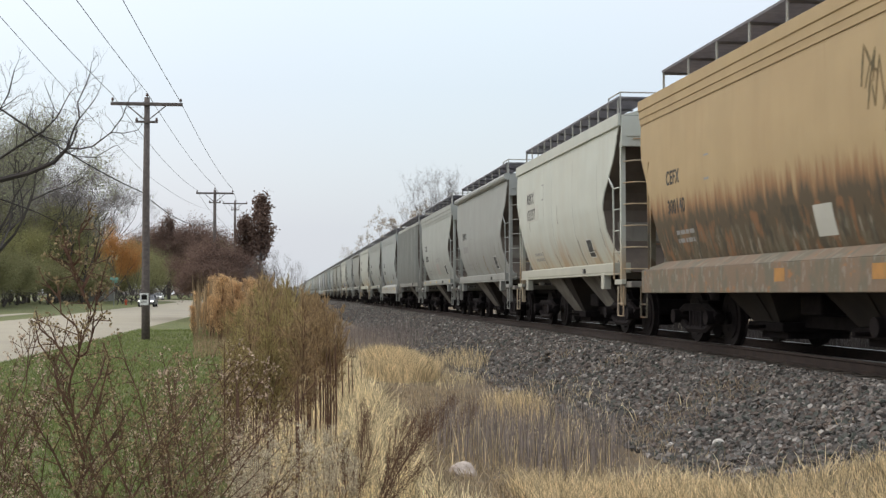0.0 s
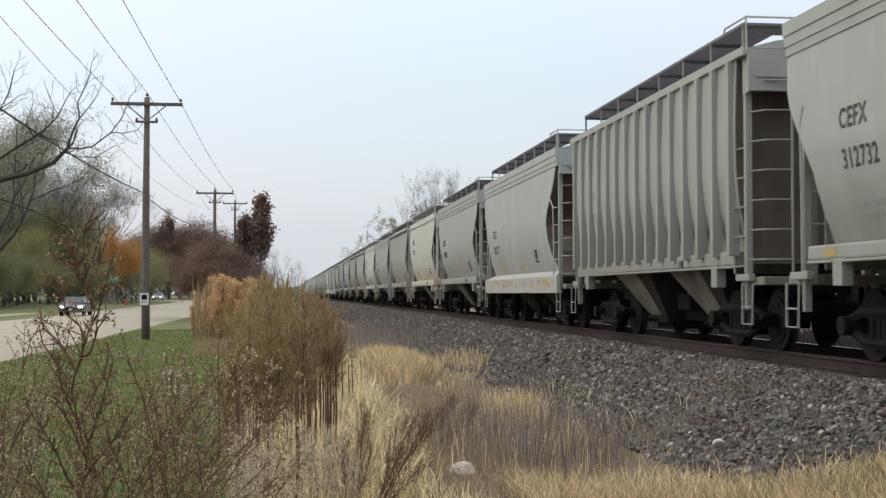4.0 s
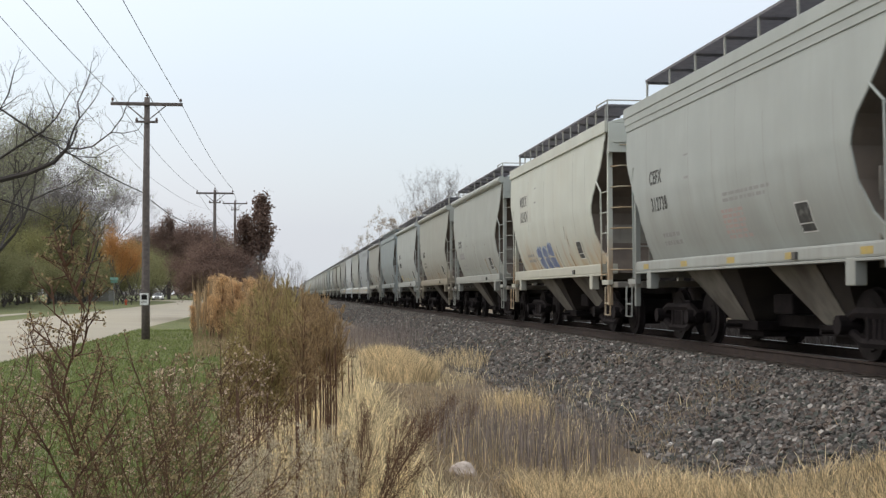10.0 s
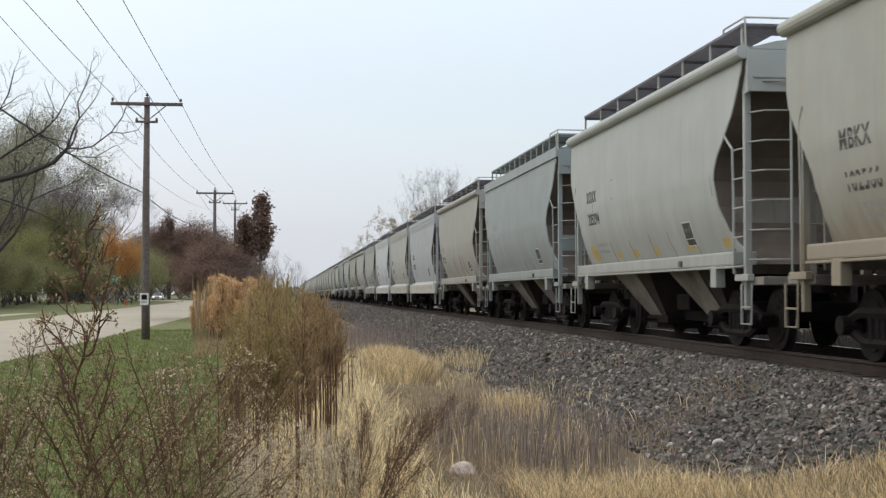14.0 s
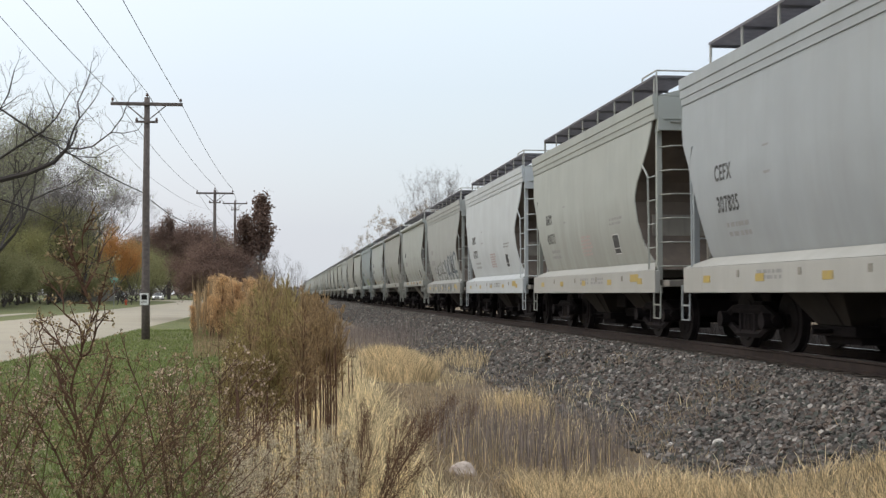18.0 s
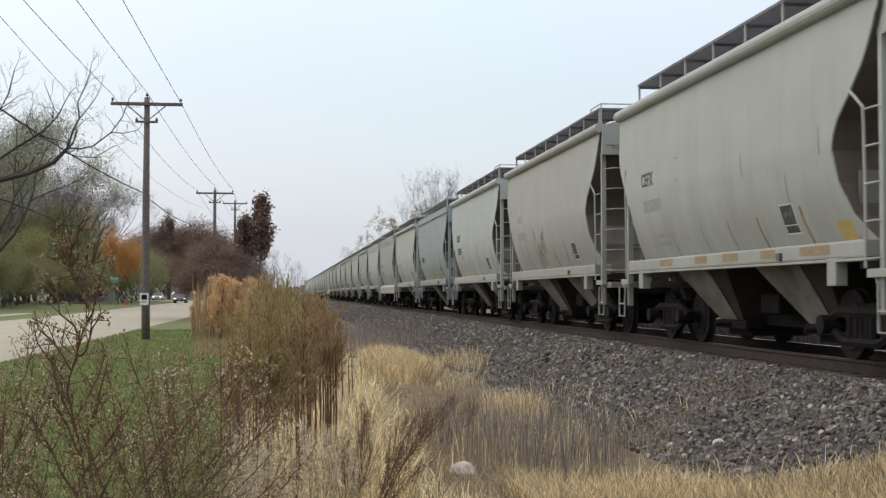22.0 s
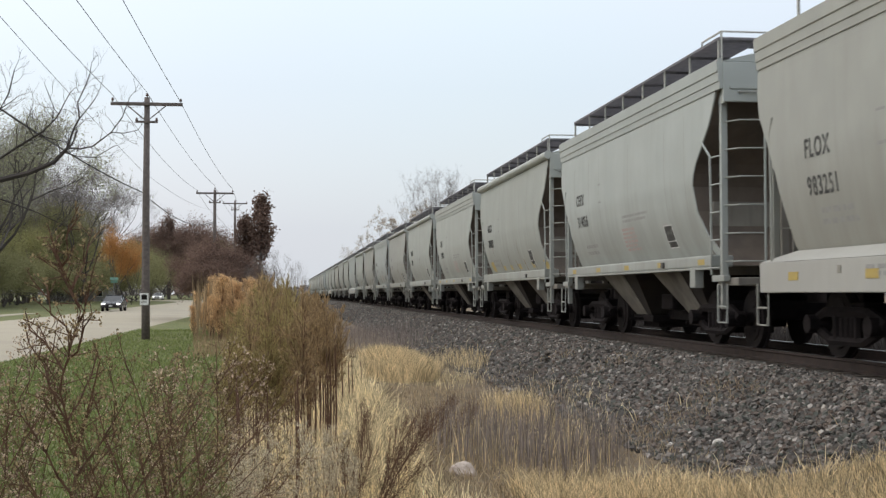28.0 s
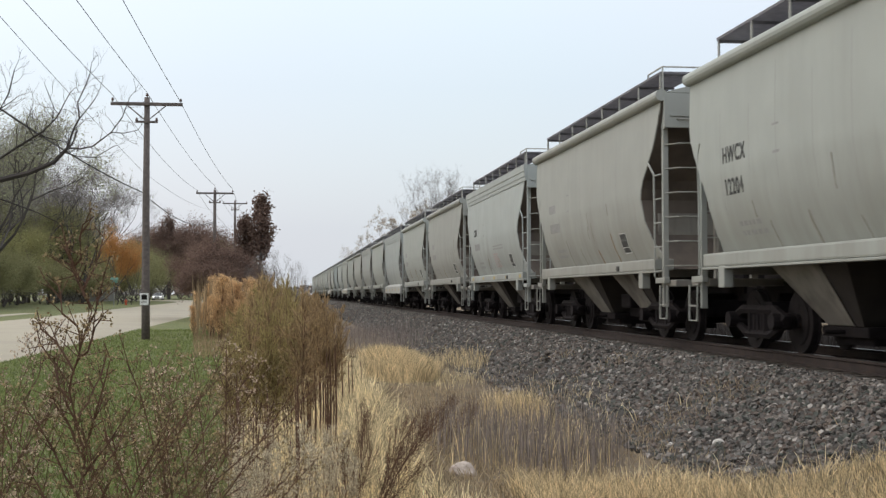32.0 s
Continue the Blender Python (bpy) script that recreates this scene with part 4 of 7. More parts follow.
def spray_letters(car, count, m0, m1, z0, z1, seed, edge, fill, sill):
    """Sprayed shapes in a row: pale fills inside dark strokes."""
    rng = random.Random(seed)
    step = (m1 - m0) / count
    for k in range(count):
        a, b = m0 + k * step + 0.04, m0 + (k + 1) * step - 0.05
        top = z1 - rng.uniform(0, 0.25) * (z1 - z0)
        stroke_on(car, "spray_fill", [(0.5 * (a + b) + 0.06, z0 + 0.04), (0.5 * (a + b), 0.5 * (z0 + top)), (0.5 * (a + b) - 0.04, top - 0.03)], 0.9 * (b - a), fill, "", 0.003, sill)
        pts = [(a, z0 + 0.05), (a - 0.03, 0.6 * top + 0.4 * z0), (a + 0.1, top - 0.03), (0.5 * (a + b), top), (b - 0.06, top - 0.1), (b, 0.5 * (top + z0)), (b + 0.03, z0)]
        stroke_on(car, "spray_stroke", pts, 0.04, edge, "thin sprayed outline" if k == 0 else "", 0.005, sill)


def spray_tall(car):
    """Tall pale sprayed shapes with dark outlines that run from the side down over the sill."""
    rng = random.Random(5)
    for k in range(8):
        a = 3.2 + 0.91 * k
        b = a + 0.80
        top = 2.00 + 0.055 * k + (0.08 if k in (5, 7) else 0)
        wide = 0.055 if k < 4 else 0.125
        ink = M["spray_ink"] if k < 4 else M["spray_dark"]
        mid = 0.5 * (a + b)
        stroke_on(car, "spray_fill", [(mid + 0.08, 1.44), (mid, 1.75), (mid - 0.05, top - 0.05)], 0.62, M["spray_white"], "pale sprayed fill" if k == 0 else "", 0.003)
        if k % 4 == 0:
            runs = [[(a + 0.12, 1.44), (a, top), (a + 0.2, top - 0.05), (b - 0.1, 1.5), (b, top)], [(b, top), (b + 0.1, 1.44)]]
        elif k % 4 == 1:
            runs = [[(a + 0.08, 1.44), (a + 0.05, 1.8), (a + 0.25, top), (mid + 0.1, top), (b - 0.08, 1.85), (b + 0.06, 1.44)], [(a + 0.2, 1.68), (b - 0.15, 1.66)]]
        elif k % 4 == 2:
            runs = [[(a + 0.14, 1.44), (a, top)], [(b + 0.12, 1.44), (b - 0.02, top + 0.05)], [(a + 0.1, 1.74), (b, 1.72)], [(a, top), (a + 0.22, top - 0.02), (a + 0.28, 1.85)], [(mid + 0.05, top + 0.2), (mid + 0.1, 1.85), (b - 0.06, 1.82)]]
        else:
            runs = [[(b, top - 0.28), (b - 0.1, top - 0.05), (mid, top), (a + 0.1, top - 0.1), (a + 0.02, 1.9), (a + 0.12, 1.55), (a + 0.3, 1.44)], [(a + 0.1, 1.74), (b - 0.1, 1.72)], [(mid, 1.5), (b, 1.52)]]
        for pts in runs:
            stroke_on(car, "spray_stroke", pts, wide, ink, "dark blue sprayed stroke" if k == 5 else "", 0.005)
        for q in (0.1, 0.75):
            m = a + q * 0.8 + rng.uniform(-0.05, 0.05)
            stroke_on(car, "spray_stroke", [(m, 1.24), (m + 0.04, 1.1), (m + rng.uniform(-0.05, 0.1), 0.96)], wide, ink, "", 0.004, True)
        if k % 2:
            stroke_on(car, "spray_fill", [(mid, 1.23), (mid + 0.02, 0.95)], 0.4, M["spray_white"], "", 0.003, True)


def seams_on(car, rows, wide, mat):
    """Faint upright weld seams on the side: metres from the rear gap, foot and top."""
    bm = bmesh.new()
    for m, z0, z1 in rows:
        zs = heights(car, z0, z1)
        pair = [[bm.verts.new((skin_x(car, z) - 0.002, CAR_L / 2 - m - d, z)) for d in (0, wide)] for z in zs]
        for p, q in zip(pair, pair[1:]):
            bm.faces.new((p[0], p[1], q[1], q[0]))
    return tagged(part("weld_seam", bm, mat, car), kind="stuff")


def spray():
    spray_tall(CARS[19])
    spray_letters(CARS[10], 3, 4.0, 6.1, 1.44, 2.25, 6, M["spray_pale_blue"], M["spray_blue"], False)
    spray_letters(CARS[23], 4, 5.0, 6.8, 1.45, 2.1, 7, M["spray_moss"], M["spray_green"], False)
    for m, z in ((5.1, 2.2), (7.1, 2.4)):
        stroke_on(CARS[23], "spray_stroke", [(m, z), (m, z + 0.32)], 0.17, M["spray_pink"], "pale sprayed oval")
        stroke_on(CARS[23], "spray_stroke", [(m - 0.04, z + 0.05), (m + 0.06, z + 0.12), (m - 0.05, z + 0.2), (m + 0.04, z + 0.28)], 0.03, M["red"], "", 0.007)
    for m, z, w in ((7.5, 1.5, 0.3), (7.85, 1.48, 0.25), (8.4, 1.55, 0.16), (9.0, 1.45, 0.2), (9.15, 1.5, 0.22), (8.95, 1.95, 0.1), (9.2, 2.0, 0.08)):
        stroke_on(CARS[23], "spray_stroke", [(m, z), (m + 0.02, z + 0.2), (m - 0.03, z + 0.38)], w, M["spray_moss"], "", 0.004)
    patch_on(CARS[23], "reflective_patch", 10.0, 10.3, 1.30, 1.39, M["red"], "", 0.26)
    rng = random.Random(9)
    for car, n, lo, hi in ((CARS[21], 9, 7.0, 9.0), (CARS[0], 9, 9.9, 10.6), (CARS[31], 7, 4.0, 7.0)):
        for k in range(n):
            m, z = rng.uniform(lo, hi), rng.uniform(1.5, 1.8) if car != CARS[0] else rng.uniform(2.6, 3.4)
            stroke_on(car, "spray_stroke", [(m, z), (m + rng.uniform(0.05, 0.2), z + rng.uniform(0.2, 0.55)), (m + rng.uniform(0.1, 0.35), z + rng.uniform(0.0, 0.3))], rng.uniform(0.02, 0.04), M["scuff"] if car != CARS[0] else M["spray_grime"], "", 0.004)
    for k in range(13):
        m, z = rng.uniform(4.5, 5.7), rng.uniform(1.5, 1.9)
        stroke_on(CARS[21], "spray_stroke", [(m, z), (m + rng.uniform(-0.1, 0.25), z + rng.uniform(0.25, 0.7)), (m + rng.uniform(-0.1, 0.3), z + rng.uniform(0.0, 0.4))], rng.uniform(0.03, 0.08), M["spray_moss"], "dark green sprayed scrawl" if k == 0 else "")
    patch_on(CARS[0], "paint_patch", 8.35, 8.92, 1.58, 1.98, M["fresh_cream"], "pale square paint patch", 0.004)
    for m in (7.3, 10.2):
        patch_on(CARS[0], "reflective_patch", m, m + 0.35, 1.02, 1.2, M["spray_orange"], "", 0.004, 0.0, True)


M["spray_ink"] = material("black_spray_paint", (0.045, 0.045, 0.04), (0.08, 0.08, 0.07), rough=0.7, scale=4)
M["spray_pale_blue"] = material("pale_blue_spray_paint", (0.36, 0.42, 0.50), (0.30, 0.36, 0.44), rough=0.7, scale=4)
M["faint_seam"] = material("faint_weld_seam", (0.28, 0.285, 0.26), (0.31, 0.315, 0.29), rough=0.7, scale=6)
M["fresh_cream"] = material("fresh_cream_paint", (0.50, 0.50, 0.45), (0.47, 0.47, 0.42), rough=0.6, scale=3)
M["spray_moss"] = material("muted_green_spray_paint", (0.15, 0.165, 0.115), (0.22, 0.23, 0.18), rough=0.8, scale=6)
M["spray_grime"] = material("grimy_faded_spray", (0.085, 0.078, 0.048), (0.17, 0.115, 0.055), rough=0.9, scale=4)
M["spray_orange"] = material("orange_reflective_film", (0.42, 0.21, 0.06), (0.34, 0.18, 0.06), rough=0.6, scale=6)
M["sign_white"] = material("white_enamel", (0.66, 0.66, 0.65), (0.58, 0.58, 0.56), rough=0.5, scale=12, stain=(0.45, 0.43, 0.38), stain_scale=5)
M["red"] = material("orange_red_paint", (0.45, 0.09, 0.04), rough=0.5, scale=8)
for i, car in enumerate(CARS[:34]):
    dress(i, car, *PLAN[i if i < 40 else 20 + i % 19].split())
spray()
# ---------------------------------------------------------------- poles, wires and the roadside
def build_pole(x, y, top, arm=2.6, extra=()):
    pole = base("utility_pole", (x, y, 0), "tall weathered wooden utility pole with a crossarm", "utility pole", "poles along the road")
    bm = bmesh.new()
    tube(bm, [(0.02, 0, -0.3), (0.0, 0, 2), (-0.01, 0, top * 0.6), (0, 0, top)], [0.155, 0.15, 0.125, 0.10], 14)
    part("shaft", bm, M["pole"], pole, smooth=True)
    bm = bmesh.new()
    box(bm, -arm / 2, arm / 2, -0.16, -0.06, top - 0.32, top - 0.20, 0.01)
    part("crossarm", bm, M["pole"], pole)
    for s in (-1, 1):
        bm = bmesh.new()
        tube(bm, [(s * 0.07, -0.13, top - 0.85), (s * 0.72, -0.13, top - 0.30)], 0.022, 5)
        part("arm_brace", bm, M["pole"], pole)
    bm = bmesh.new()
    box(bm, -0.40, 0.40, -0.15, -0.08, top - 0.96, top - 0.88, 0.01)
    part("small_arm", bm, M["pole"], pole)
    bm = bmesh.new()
    tube(bm, [(0, 0, 0), (0, 0, 0.05)], 0.018, 6)
    tube(bm, [(0, 0, 0.05), (0, 0, 0.09), (0, 0, 0.10), (0, 0, 0.16)], [0.05, 0.06, 0.04, 0.035], 10)
    ins = mesh_of("insulator", bm, M["insulator"])
    for px, pz in ((-arm / 2 + 0.07, top - 0.2), (arm / 2 - 0.07, top - 0.2), (0, top), (-0.36, top - 0.93), (0.36, top - 0.93)):
        again("insulator", ins, pole, (px, -0.11 if px else 0, pz))
    return pole


P_TOP = 8.95
POLES = [(-5.1, 48.0, P_TOP), (-4.95, 91.2, 9.03), (-5.15, 132.5, 11.2), (-5.05, 4.8, 9.6)]
pole_a = build_pole(*POLES[0])
build_pole(*POLES[1])
build_pole(*POLES[2], 2.5)
build_pole(*POLES[3])


def build_sign(x, y, z):
    """A small white notice on the pole with a dark picture and rows of unreadable print."""
    sign = base("pole_notice", (x, y, z), "small white notice with a dark picture nailed to the pole", "sign")
    bm = bmesh.new()
    box(bm, -0.155, 0.155, -0.012, 0, -0.22, 0.22, 0.004)
    part("board", bm, M["sign_white"], sign)
    bm = bmesh.new()
    box(bm, -0.10, 0.10, -0.017, -0.013, -0.02, 0.15)
    box(bm, -0.045, 0.045, -0.0165, -0.0125, 0.151, 0.17)
    part("picture", bm, M["black"], sign)
    bm = bmesh.new()
    box(bm, -0.11, 0.09, -0.016, -0.0125, -0.12, -0.09)
    part("print_bar", bm, M["black"], sign)


build_sign(-5.13, 48.0 - 0.16, 1.50)


def build_wires():
    """Three line wires, the neutral and the thick cable, sagging between the poles."""
    arm = 1.23
    runs = [("line_wire", -arm, (9.05, 9.0, 8.98, 9.1, 9.1), 0.010, (0.24, 0.42)), ("line_wire", 0.0, (9.05, 9.13, 9.30, 9.4, 9.4), 0.010, (0.26, 0.32)),
            ("line_wire", arm, (8.95, 8.78, 9.1, 9.1, 9.1), 0.010, (0.20, 0.32)),
            ("neutral_wire", -0.13, (7.5, 6.20, 7.6, 8.2, 8.0), 0.006, (0.15, 0.30)), ("telephone_cable", -0.16, (5.50, 5.44, 6.75, 6.9, 6.6), 0.020, (0.37, 0.62))]
    chain = [POLES[3], POLES[0], POLES[1], POLES[2], (-5.2, 176.0, 9.3)]
    for name, dx, zs, r, sag in runs:
        bm = bmesh.new()
        pts = []
        for j in range(4):
            (x0, y0, _), (x1, y1, _) = chain[j], chain[j + 1]
            n = 14
            for k in range(n + (j == 3)):
                u = k / n
                pts.append((x0 + (x1 - x0) * u + dx, y0 + (y1 - y0) * u - 0.11, zs[j] + (zs[j + 1] - zs[j]) * u - sag[min(j, 1)] * 4 * u * (1 - u)))
        tube(bm, pts, r, 5)
        label = {"line_wire": "thin dark overhead power line strung between the poles", "neutral_wire": "thin dark neutral wire below the crossarms",
                 "telephone_cable": "thick dark telephone cable sagging between the poles"}[name]
        tagged(part(name, bm, M["wire"]), label, "overhead wire", "wires on the poles")


build_wires()


def build_roadside():
    bm = bmesh.new()
    for y0 in range(40):
        y = 20 + 3.0 * y0
        box(bm, -22.3, -20.7, y + 0.015, y + 2.985, -0.05, 0.045)
    tagged(part("pavement", bm, M["asphalt"]), "pale concrete walk beyond the road's grass strip", "pavement", kind="structure")
    s = base("street_sign", (-20.4, 157.0, 0.15), "green street name sign with crossed blades on a post", "street sign")
    bm = bmesh.new()
    tube(bm, [(0, 0, -0.2), (0, 0, 3.5)], 0.045, 8)
    part("post", bm, M["grate"], s)
    for rz, z in ((0.5, 3.2), (-0.55, 2.85)):
        bm = bmesh.new()
        box(bm, -0.5, 0.5, -0.012, 0.012, 0, 0.3, 0.005)
        ob = part("blade", bm, M["sign_green"], s)
        ob.location, ob.rotation_euler = (0, 0, z), (0, 0, rz)
    h = base("fire_hydrant", (-20.8, 172, 0.2), "small orange-red fire hydrant in the grass", "hydrant")
    bm = bmesh.new()
    tube(bm, [(0, 0, -0.1), (0, 0, 0.1), (0, 0, 0.12), (0, 0, 0.6), (0, 0, 0.78)], [0.17, 0.17, 0.12, 0.13, 0.03], 12)
    disc(bm, (0, 0, 0.45), 0.06, 0.42, "x", 8)
    part("barrel", bm, M["red"], h)
    p = base("marker_post", (-19.7, 190, 0.25), "white roadside marker post at the road's edge", "marker post")
    bm = bmesh.new()
    box(bm, -0.15, 0.15, -0.03, 0.03, -0.3, 1.55, 0.02)
    part("post", bm, M["sign_white"], p)
    bm = bmesh.new()
    box(bm, -0.12, 0.12, -0.036, -0.031, 1.2, 1.45)
    part("cap_band", bm, M["bracket"], p)
    # low house half hidden among the trees
    hs = base("house", (-36, 235, 0.35), "low grey bungalow with a dark roof among the trees", "house")
    bm = bmesh.new()
    box(bm, -5, 5, -3.5, 3.5, -0.3, 2.5)
    part("wall", bm, M["siding"], hs)
    bm = bmesh.new()
    plate(bm, [(-5.5, -4.0, 2.45), (5.5, -4.0, 2.45), (5.5, 0, 4.1), (-5.5, 0, 4.1)], (0, 0, 0.12))
    plate(bm, [(-5.5, 4.0, 2.45), (5.5, 4.0, 2.45), (5.5, 0, 4.1), (-5.5, 0, 4.1)], (0, 0, 0.12))
    part("roof", bm, M["roof"], hs)
    for x in (-3.2, 0.6, 3.4):
        bm = bmesh.new()
        box(bm, x - 0.6, x + 0.6, -3.54, -3.46, 0.8, 2.0)
        w = part("window", bm, M["sign_white"], hs)
        bm = bmesh.new()
        box(bm, x - 0.5, x + 0.5, -3.56, -3.545, 0.9, 1.9)
        part("pane", bm, M["glass_dark"], w)


M["sign_green"] = material("green_sign_film", (0.22, 0.40, 0.33), (0.16, 0.32, 0.26), rough=0.45, scale=8)
M["siding"] = material("grey_siding", (0.28, 0.27, 0.26), (0.23, 0.22, 0.21), rough=0.8, scale=2)
M["roof"] = material("dark_shingle", (0.06, 0.055, 0.055), (0.09, 0.08, 0.08), rough=0.9, scale=4, bump=0.4)
M["glass_dark"] = material("dark_window_glass", (0.02, 0.025, 0.03), rough=0.08, scale=2, spec=0.6)
build_roadside()


def build_vehicle(tone, label):
    """A saloon car, nose towards -y: body, glasshouse, windows, wheels, lamps, mirrors, plate."""
    v = base("saloon_car", (0, 0, 0), label, "car", "cars on the road")
    bm = bmesh.new()
    prof = [(-2.30, 0.30), (-2.36, 0.52), (-2.25, 0.72), (-1.2, 0.92), (1.55, 0.97), (2.25, 0.93), (2.36, 0.62), (2.28, 0.32)]
    rows = []
    for x, sx in ((-0.90, 0.93), (-0.80, 1.0), (0.80, 1.0), (0.90, 0.93)):
        rows.append([bm.verts.new((x, y * sx, 0.34 + (z - 0.34) * (0.96 if abs(x) > 0.85 else 1.0))) for y, z in prof])
    n = len(prof)
    for a, b in zip(rows, rows[1:]):
        for i in range(n):
            bm.faces.new((a[i], a[(i + 1) % n], b[(i + 1) % n], b[i]))
    bm.faces.new(rows[0]), bm.faces.new(rows[-1][::-1])
    part("body", bm, M[tone], v)
    bm = bmesh.new()
    lo = [(-0.80, -1.15, 0.90), (0.80, -1.15, 0.90), (0.80, 1.85, 0.93), (-0.80, 1.85, 0.93)]
    hi = [(-0.62, -0.25, 1.42), (0.62, -0.25, 1.42), (0.62, 1.05, 1.42), (-0.62, 1.05, 1.42)]
    a, b = [bm.verts.new(p) for p in lo], [bm.verts.new(p) for p in hi]
    for i in range(4):
        bm.faces.new((a[i], a[(i + 1) % 4], b[(i + 1) % 4], b[i]))
    bm.faces.new(b)
    part("glasshouse", bm, M["glass_dark"], v, "dark tinted windows")
    bm = bmesh.new()
    box(bm, -0.64, 0.64, -0.28, 1.08, 1.405, 1.45, 0.02)
    for s in (-1, 1):
        tube(bm, [(s * 0.80, -1.15, 0.92), (s * 0.63, -0.25, 1.42)], 0.035, 5)
        tube(bm, [(s * 0.80, 1.85, 0.95), (s * 0.63, 1.05, 1.42)], 0.05, 5)
        tube(bm, [(s * 0.81, 0.35, 0.94), (s * 0.63, 0.35, 1.42)], 0.035, 5)
    part("roof", bm, M[tone], v)
    bm = bmesh.new()
    tube(bm, [(-0.11, 0, 0), (0.11, 0, 0)], 0.33, 20)
    tyre = mesh_of("tyre", bm, M["black"])
    bm = bmesh.new()
    disc(bm, (0, 0, 0), 0.21, 0.235, "x", 14)
    rim = mesh_of("rim", bm, M["rail_top"])
    for x in (-0.80, 0.80):
        for y in (-1.42, 1.42):
            w = again("wheel", tyre, v, (x, y, 0.33))
            again("rim", rim, w)
    for s in (-1, 1):
        bm = bmesh.new()
        box(bm, s * 0.66 - 0.17, s * 0.66 + 0.17, -2.34, -2.16, 0.58, 0.74, 0.03)
        part("headlight", bm, M["headlight"], v, "lit white headlight")
        bm = bmesh.new()
        box(bm, s * 0.95 - 0.09, s * 0.95 + 0.09, -0.95, -0.82, 0.92, 1.05, 0.02)
        part("mirror", bm, M[tone], v)
    bm = bmesh.new()
    box(bm, -0.42, 0.42, -2.385, -2.25, 0.40, 0.62, 0.02)
    part("grille", bm, M["black"], v)
    bm = bmesh.new()
    box(bm, -0.16, 0.16, -2.40, -2.386, 0.44, 0.53)
    part("plate", bm, M["sign_white"], v)
    return v


M["car_silver"] = material("dark_silver_car_paint", (0.10, 0.105, 0.115), (0.085, 0.09, 0.10), rough=0.3, metal=0.4, scale=3, spec=0.6)
M["car_black"] = material("black_car_paint", (0.018, 0.018, 0.022), (0.025, 0.024, 0.026), rough=0.25, scale=3, spec=0.6)


def lamp_material():
    m = bpy.data.materials.new("lit_headlight")
    m.use_nodes = True
    b = m.node_tree.nodes["Principled BSDF"]
    b.inputs["Base Color"].default_value = (0.8, 0.8, 0.8, 1)
    b.inputs["Emission Color"].default_value = (1.0, 0.95, 0.88, 1)
    b.inputs["Emission Strength"].default_value = 1.6
    return m


M["headlight"] = lamp_material()
ROAD_CARS = [(build_vehicle("car_silver", "dark silver saloon with lit headlights on the road"),
              [(0, 148.5), (2, 123), (3.5, 104.5), (5.5, 78.5), (8, 47), (20, -104), (32, -255)]),
             (build_vehicle("car_black", "black saloon with lit headlights on the road"),
              [(0, 440), (12, 325), (19, 243), (20.5, 216), (22, 194), (23.5, 177.5), (25, 160), (26.5, 141), (28, 119.5), (29.5, 97.5), (31, 75.5), (32, 61)])]
parked = build_vehicle("sign_white", "white car parked far off beside the road")
parked.matrix_basis = pose(-24.2, 250, 0.42)
# ---------------------------------------------------------------- plants
def leafy(name, base_c, thin=0.25, vary=0.35):
    return material(name, base_c, [0.7 * c for c in base_c], rough=0.85, scale=5.0, vary=vary, island=True, thin=thin, spec=0.15)


M["straw"] = leafy("pale_straw", (0.86, 0.72, 0.455), 0.3, 0.85)
M["gold_straw"] = leafy("tawny_gold_straw", (0.72, 0.575, 0.35), 0.3, 0.75)
M["straw_dark"] = leafy("brown_straw", (0.46, 0.36, 0.235), 0.25, 0.55)
M["reed"] = leafy("grey_dead_stalks", (0.31, 0.262, 0.235), 0.2, 0.5)
M["green_blade"] = leafy("green_grass_blade", (0.205, 0.245, 0.088), 0.35, 0.4)
M["stem"] = material("dark_brown_stem", (0.14, 0.076, 0.048), (0.09, 0.048, 0.033), rough=0.9, scale=20)
M["seed"] = leafy("brown_seed_heads", (0.315, 0.24, 0.135), 0.3, 0.55)
M["fern"] = leafy("dark_brown_fern", (0.19, 0.12, 0.075), 0.2, 0.5)
M["leaf_pale"] = leafy("pale_curled_leaves", (0.66, 0.58, 0.43), 0.35, 0.5)
M["seed_pale"] = leafy("pale_seed_heads", (0.50, 0.385, 0.285), 0.25, 0.5)
M["olive"] = leafy("olive_brown_weed", (0.38, 0.305, 0.14), 0.5, 0.35)
M["russet"] = leafy("russet_brown_weed", (0.38, 0.27, 0.15), 0.5, 0.35)
M["rusty"] = leafy("orange_brown_shrub", (0.70, 0.48, 0.265), 0.5, 0.3)
M["plume"] = leafy("tan_plumes", (0.38, 0.28, 0.17), 0.25, 0.3)
M["copper"] = leafy("dark_copper_leaves", (0.225, 0.152, 0.122), 0.35, 0.3)
M["wood_leaf"] = leafy("dark_olive_leaves", (0.31, 0.30, 0.155), 0.4, 0.2)
M["yellow_leaf"] = leafy("yellow_green_leaves", (0.34, 0.325, 0.15), 0.35, 0.2)
M["orange_leaf"] = leafy("orange_leaves", (0.55, 0.285, 0.105), 0.35, 0.3)
M["grey_twig"] = leafy("grey_brown_twigs", (0.25, 0.225, 0.215), 0.0, 0.3)
M["tan_leaf"] = leafy("pale_tan_leaves", (0.50, 0.42, 0.32), 0.3, 0.3)
M["grey_leaf"] = leafy("grey_green_leaves", (0.42, 0.43, 0.285), 0.4, 0.25)
M["bark"] = material("dark_bark", (0.06, 0.05, 0.045), (0.035, 0.03, 0.028), rough=0.95, scale=4, bump=0.6)


M["far_bark"] = material("grey_brown_bark", (0.105, 0.092, 0.085), (0.07, 0.062, 0.058), rough=0.95, scale=3, bump=0.4)


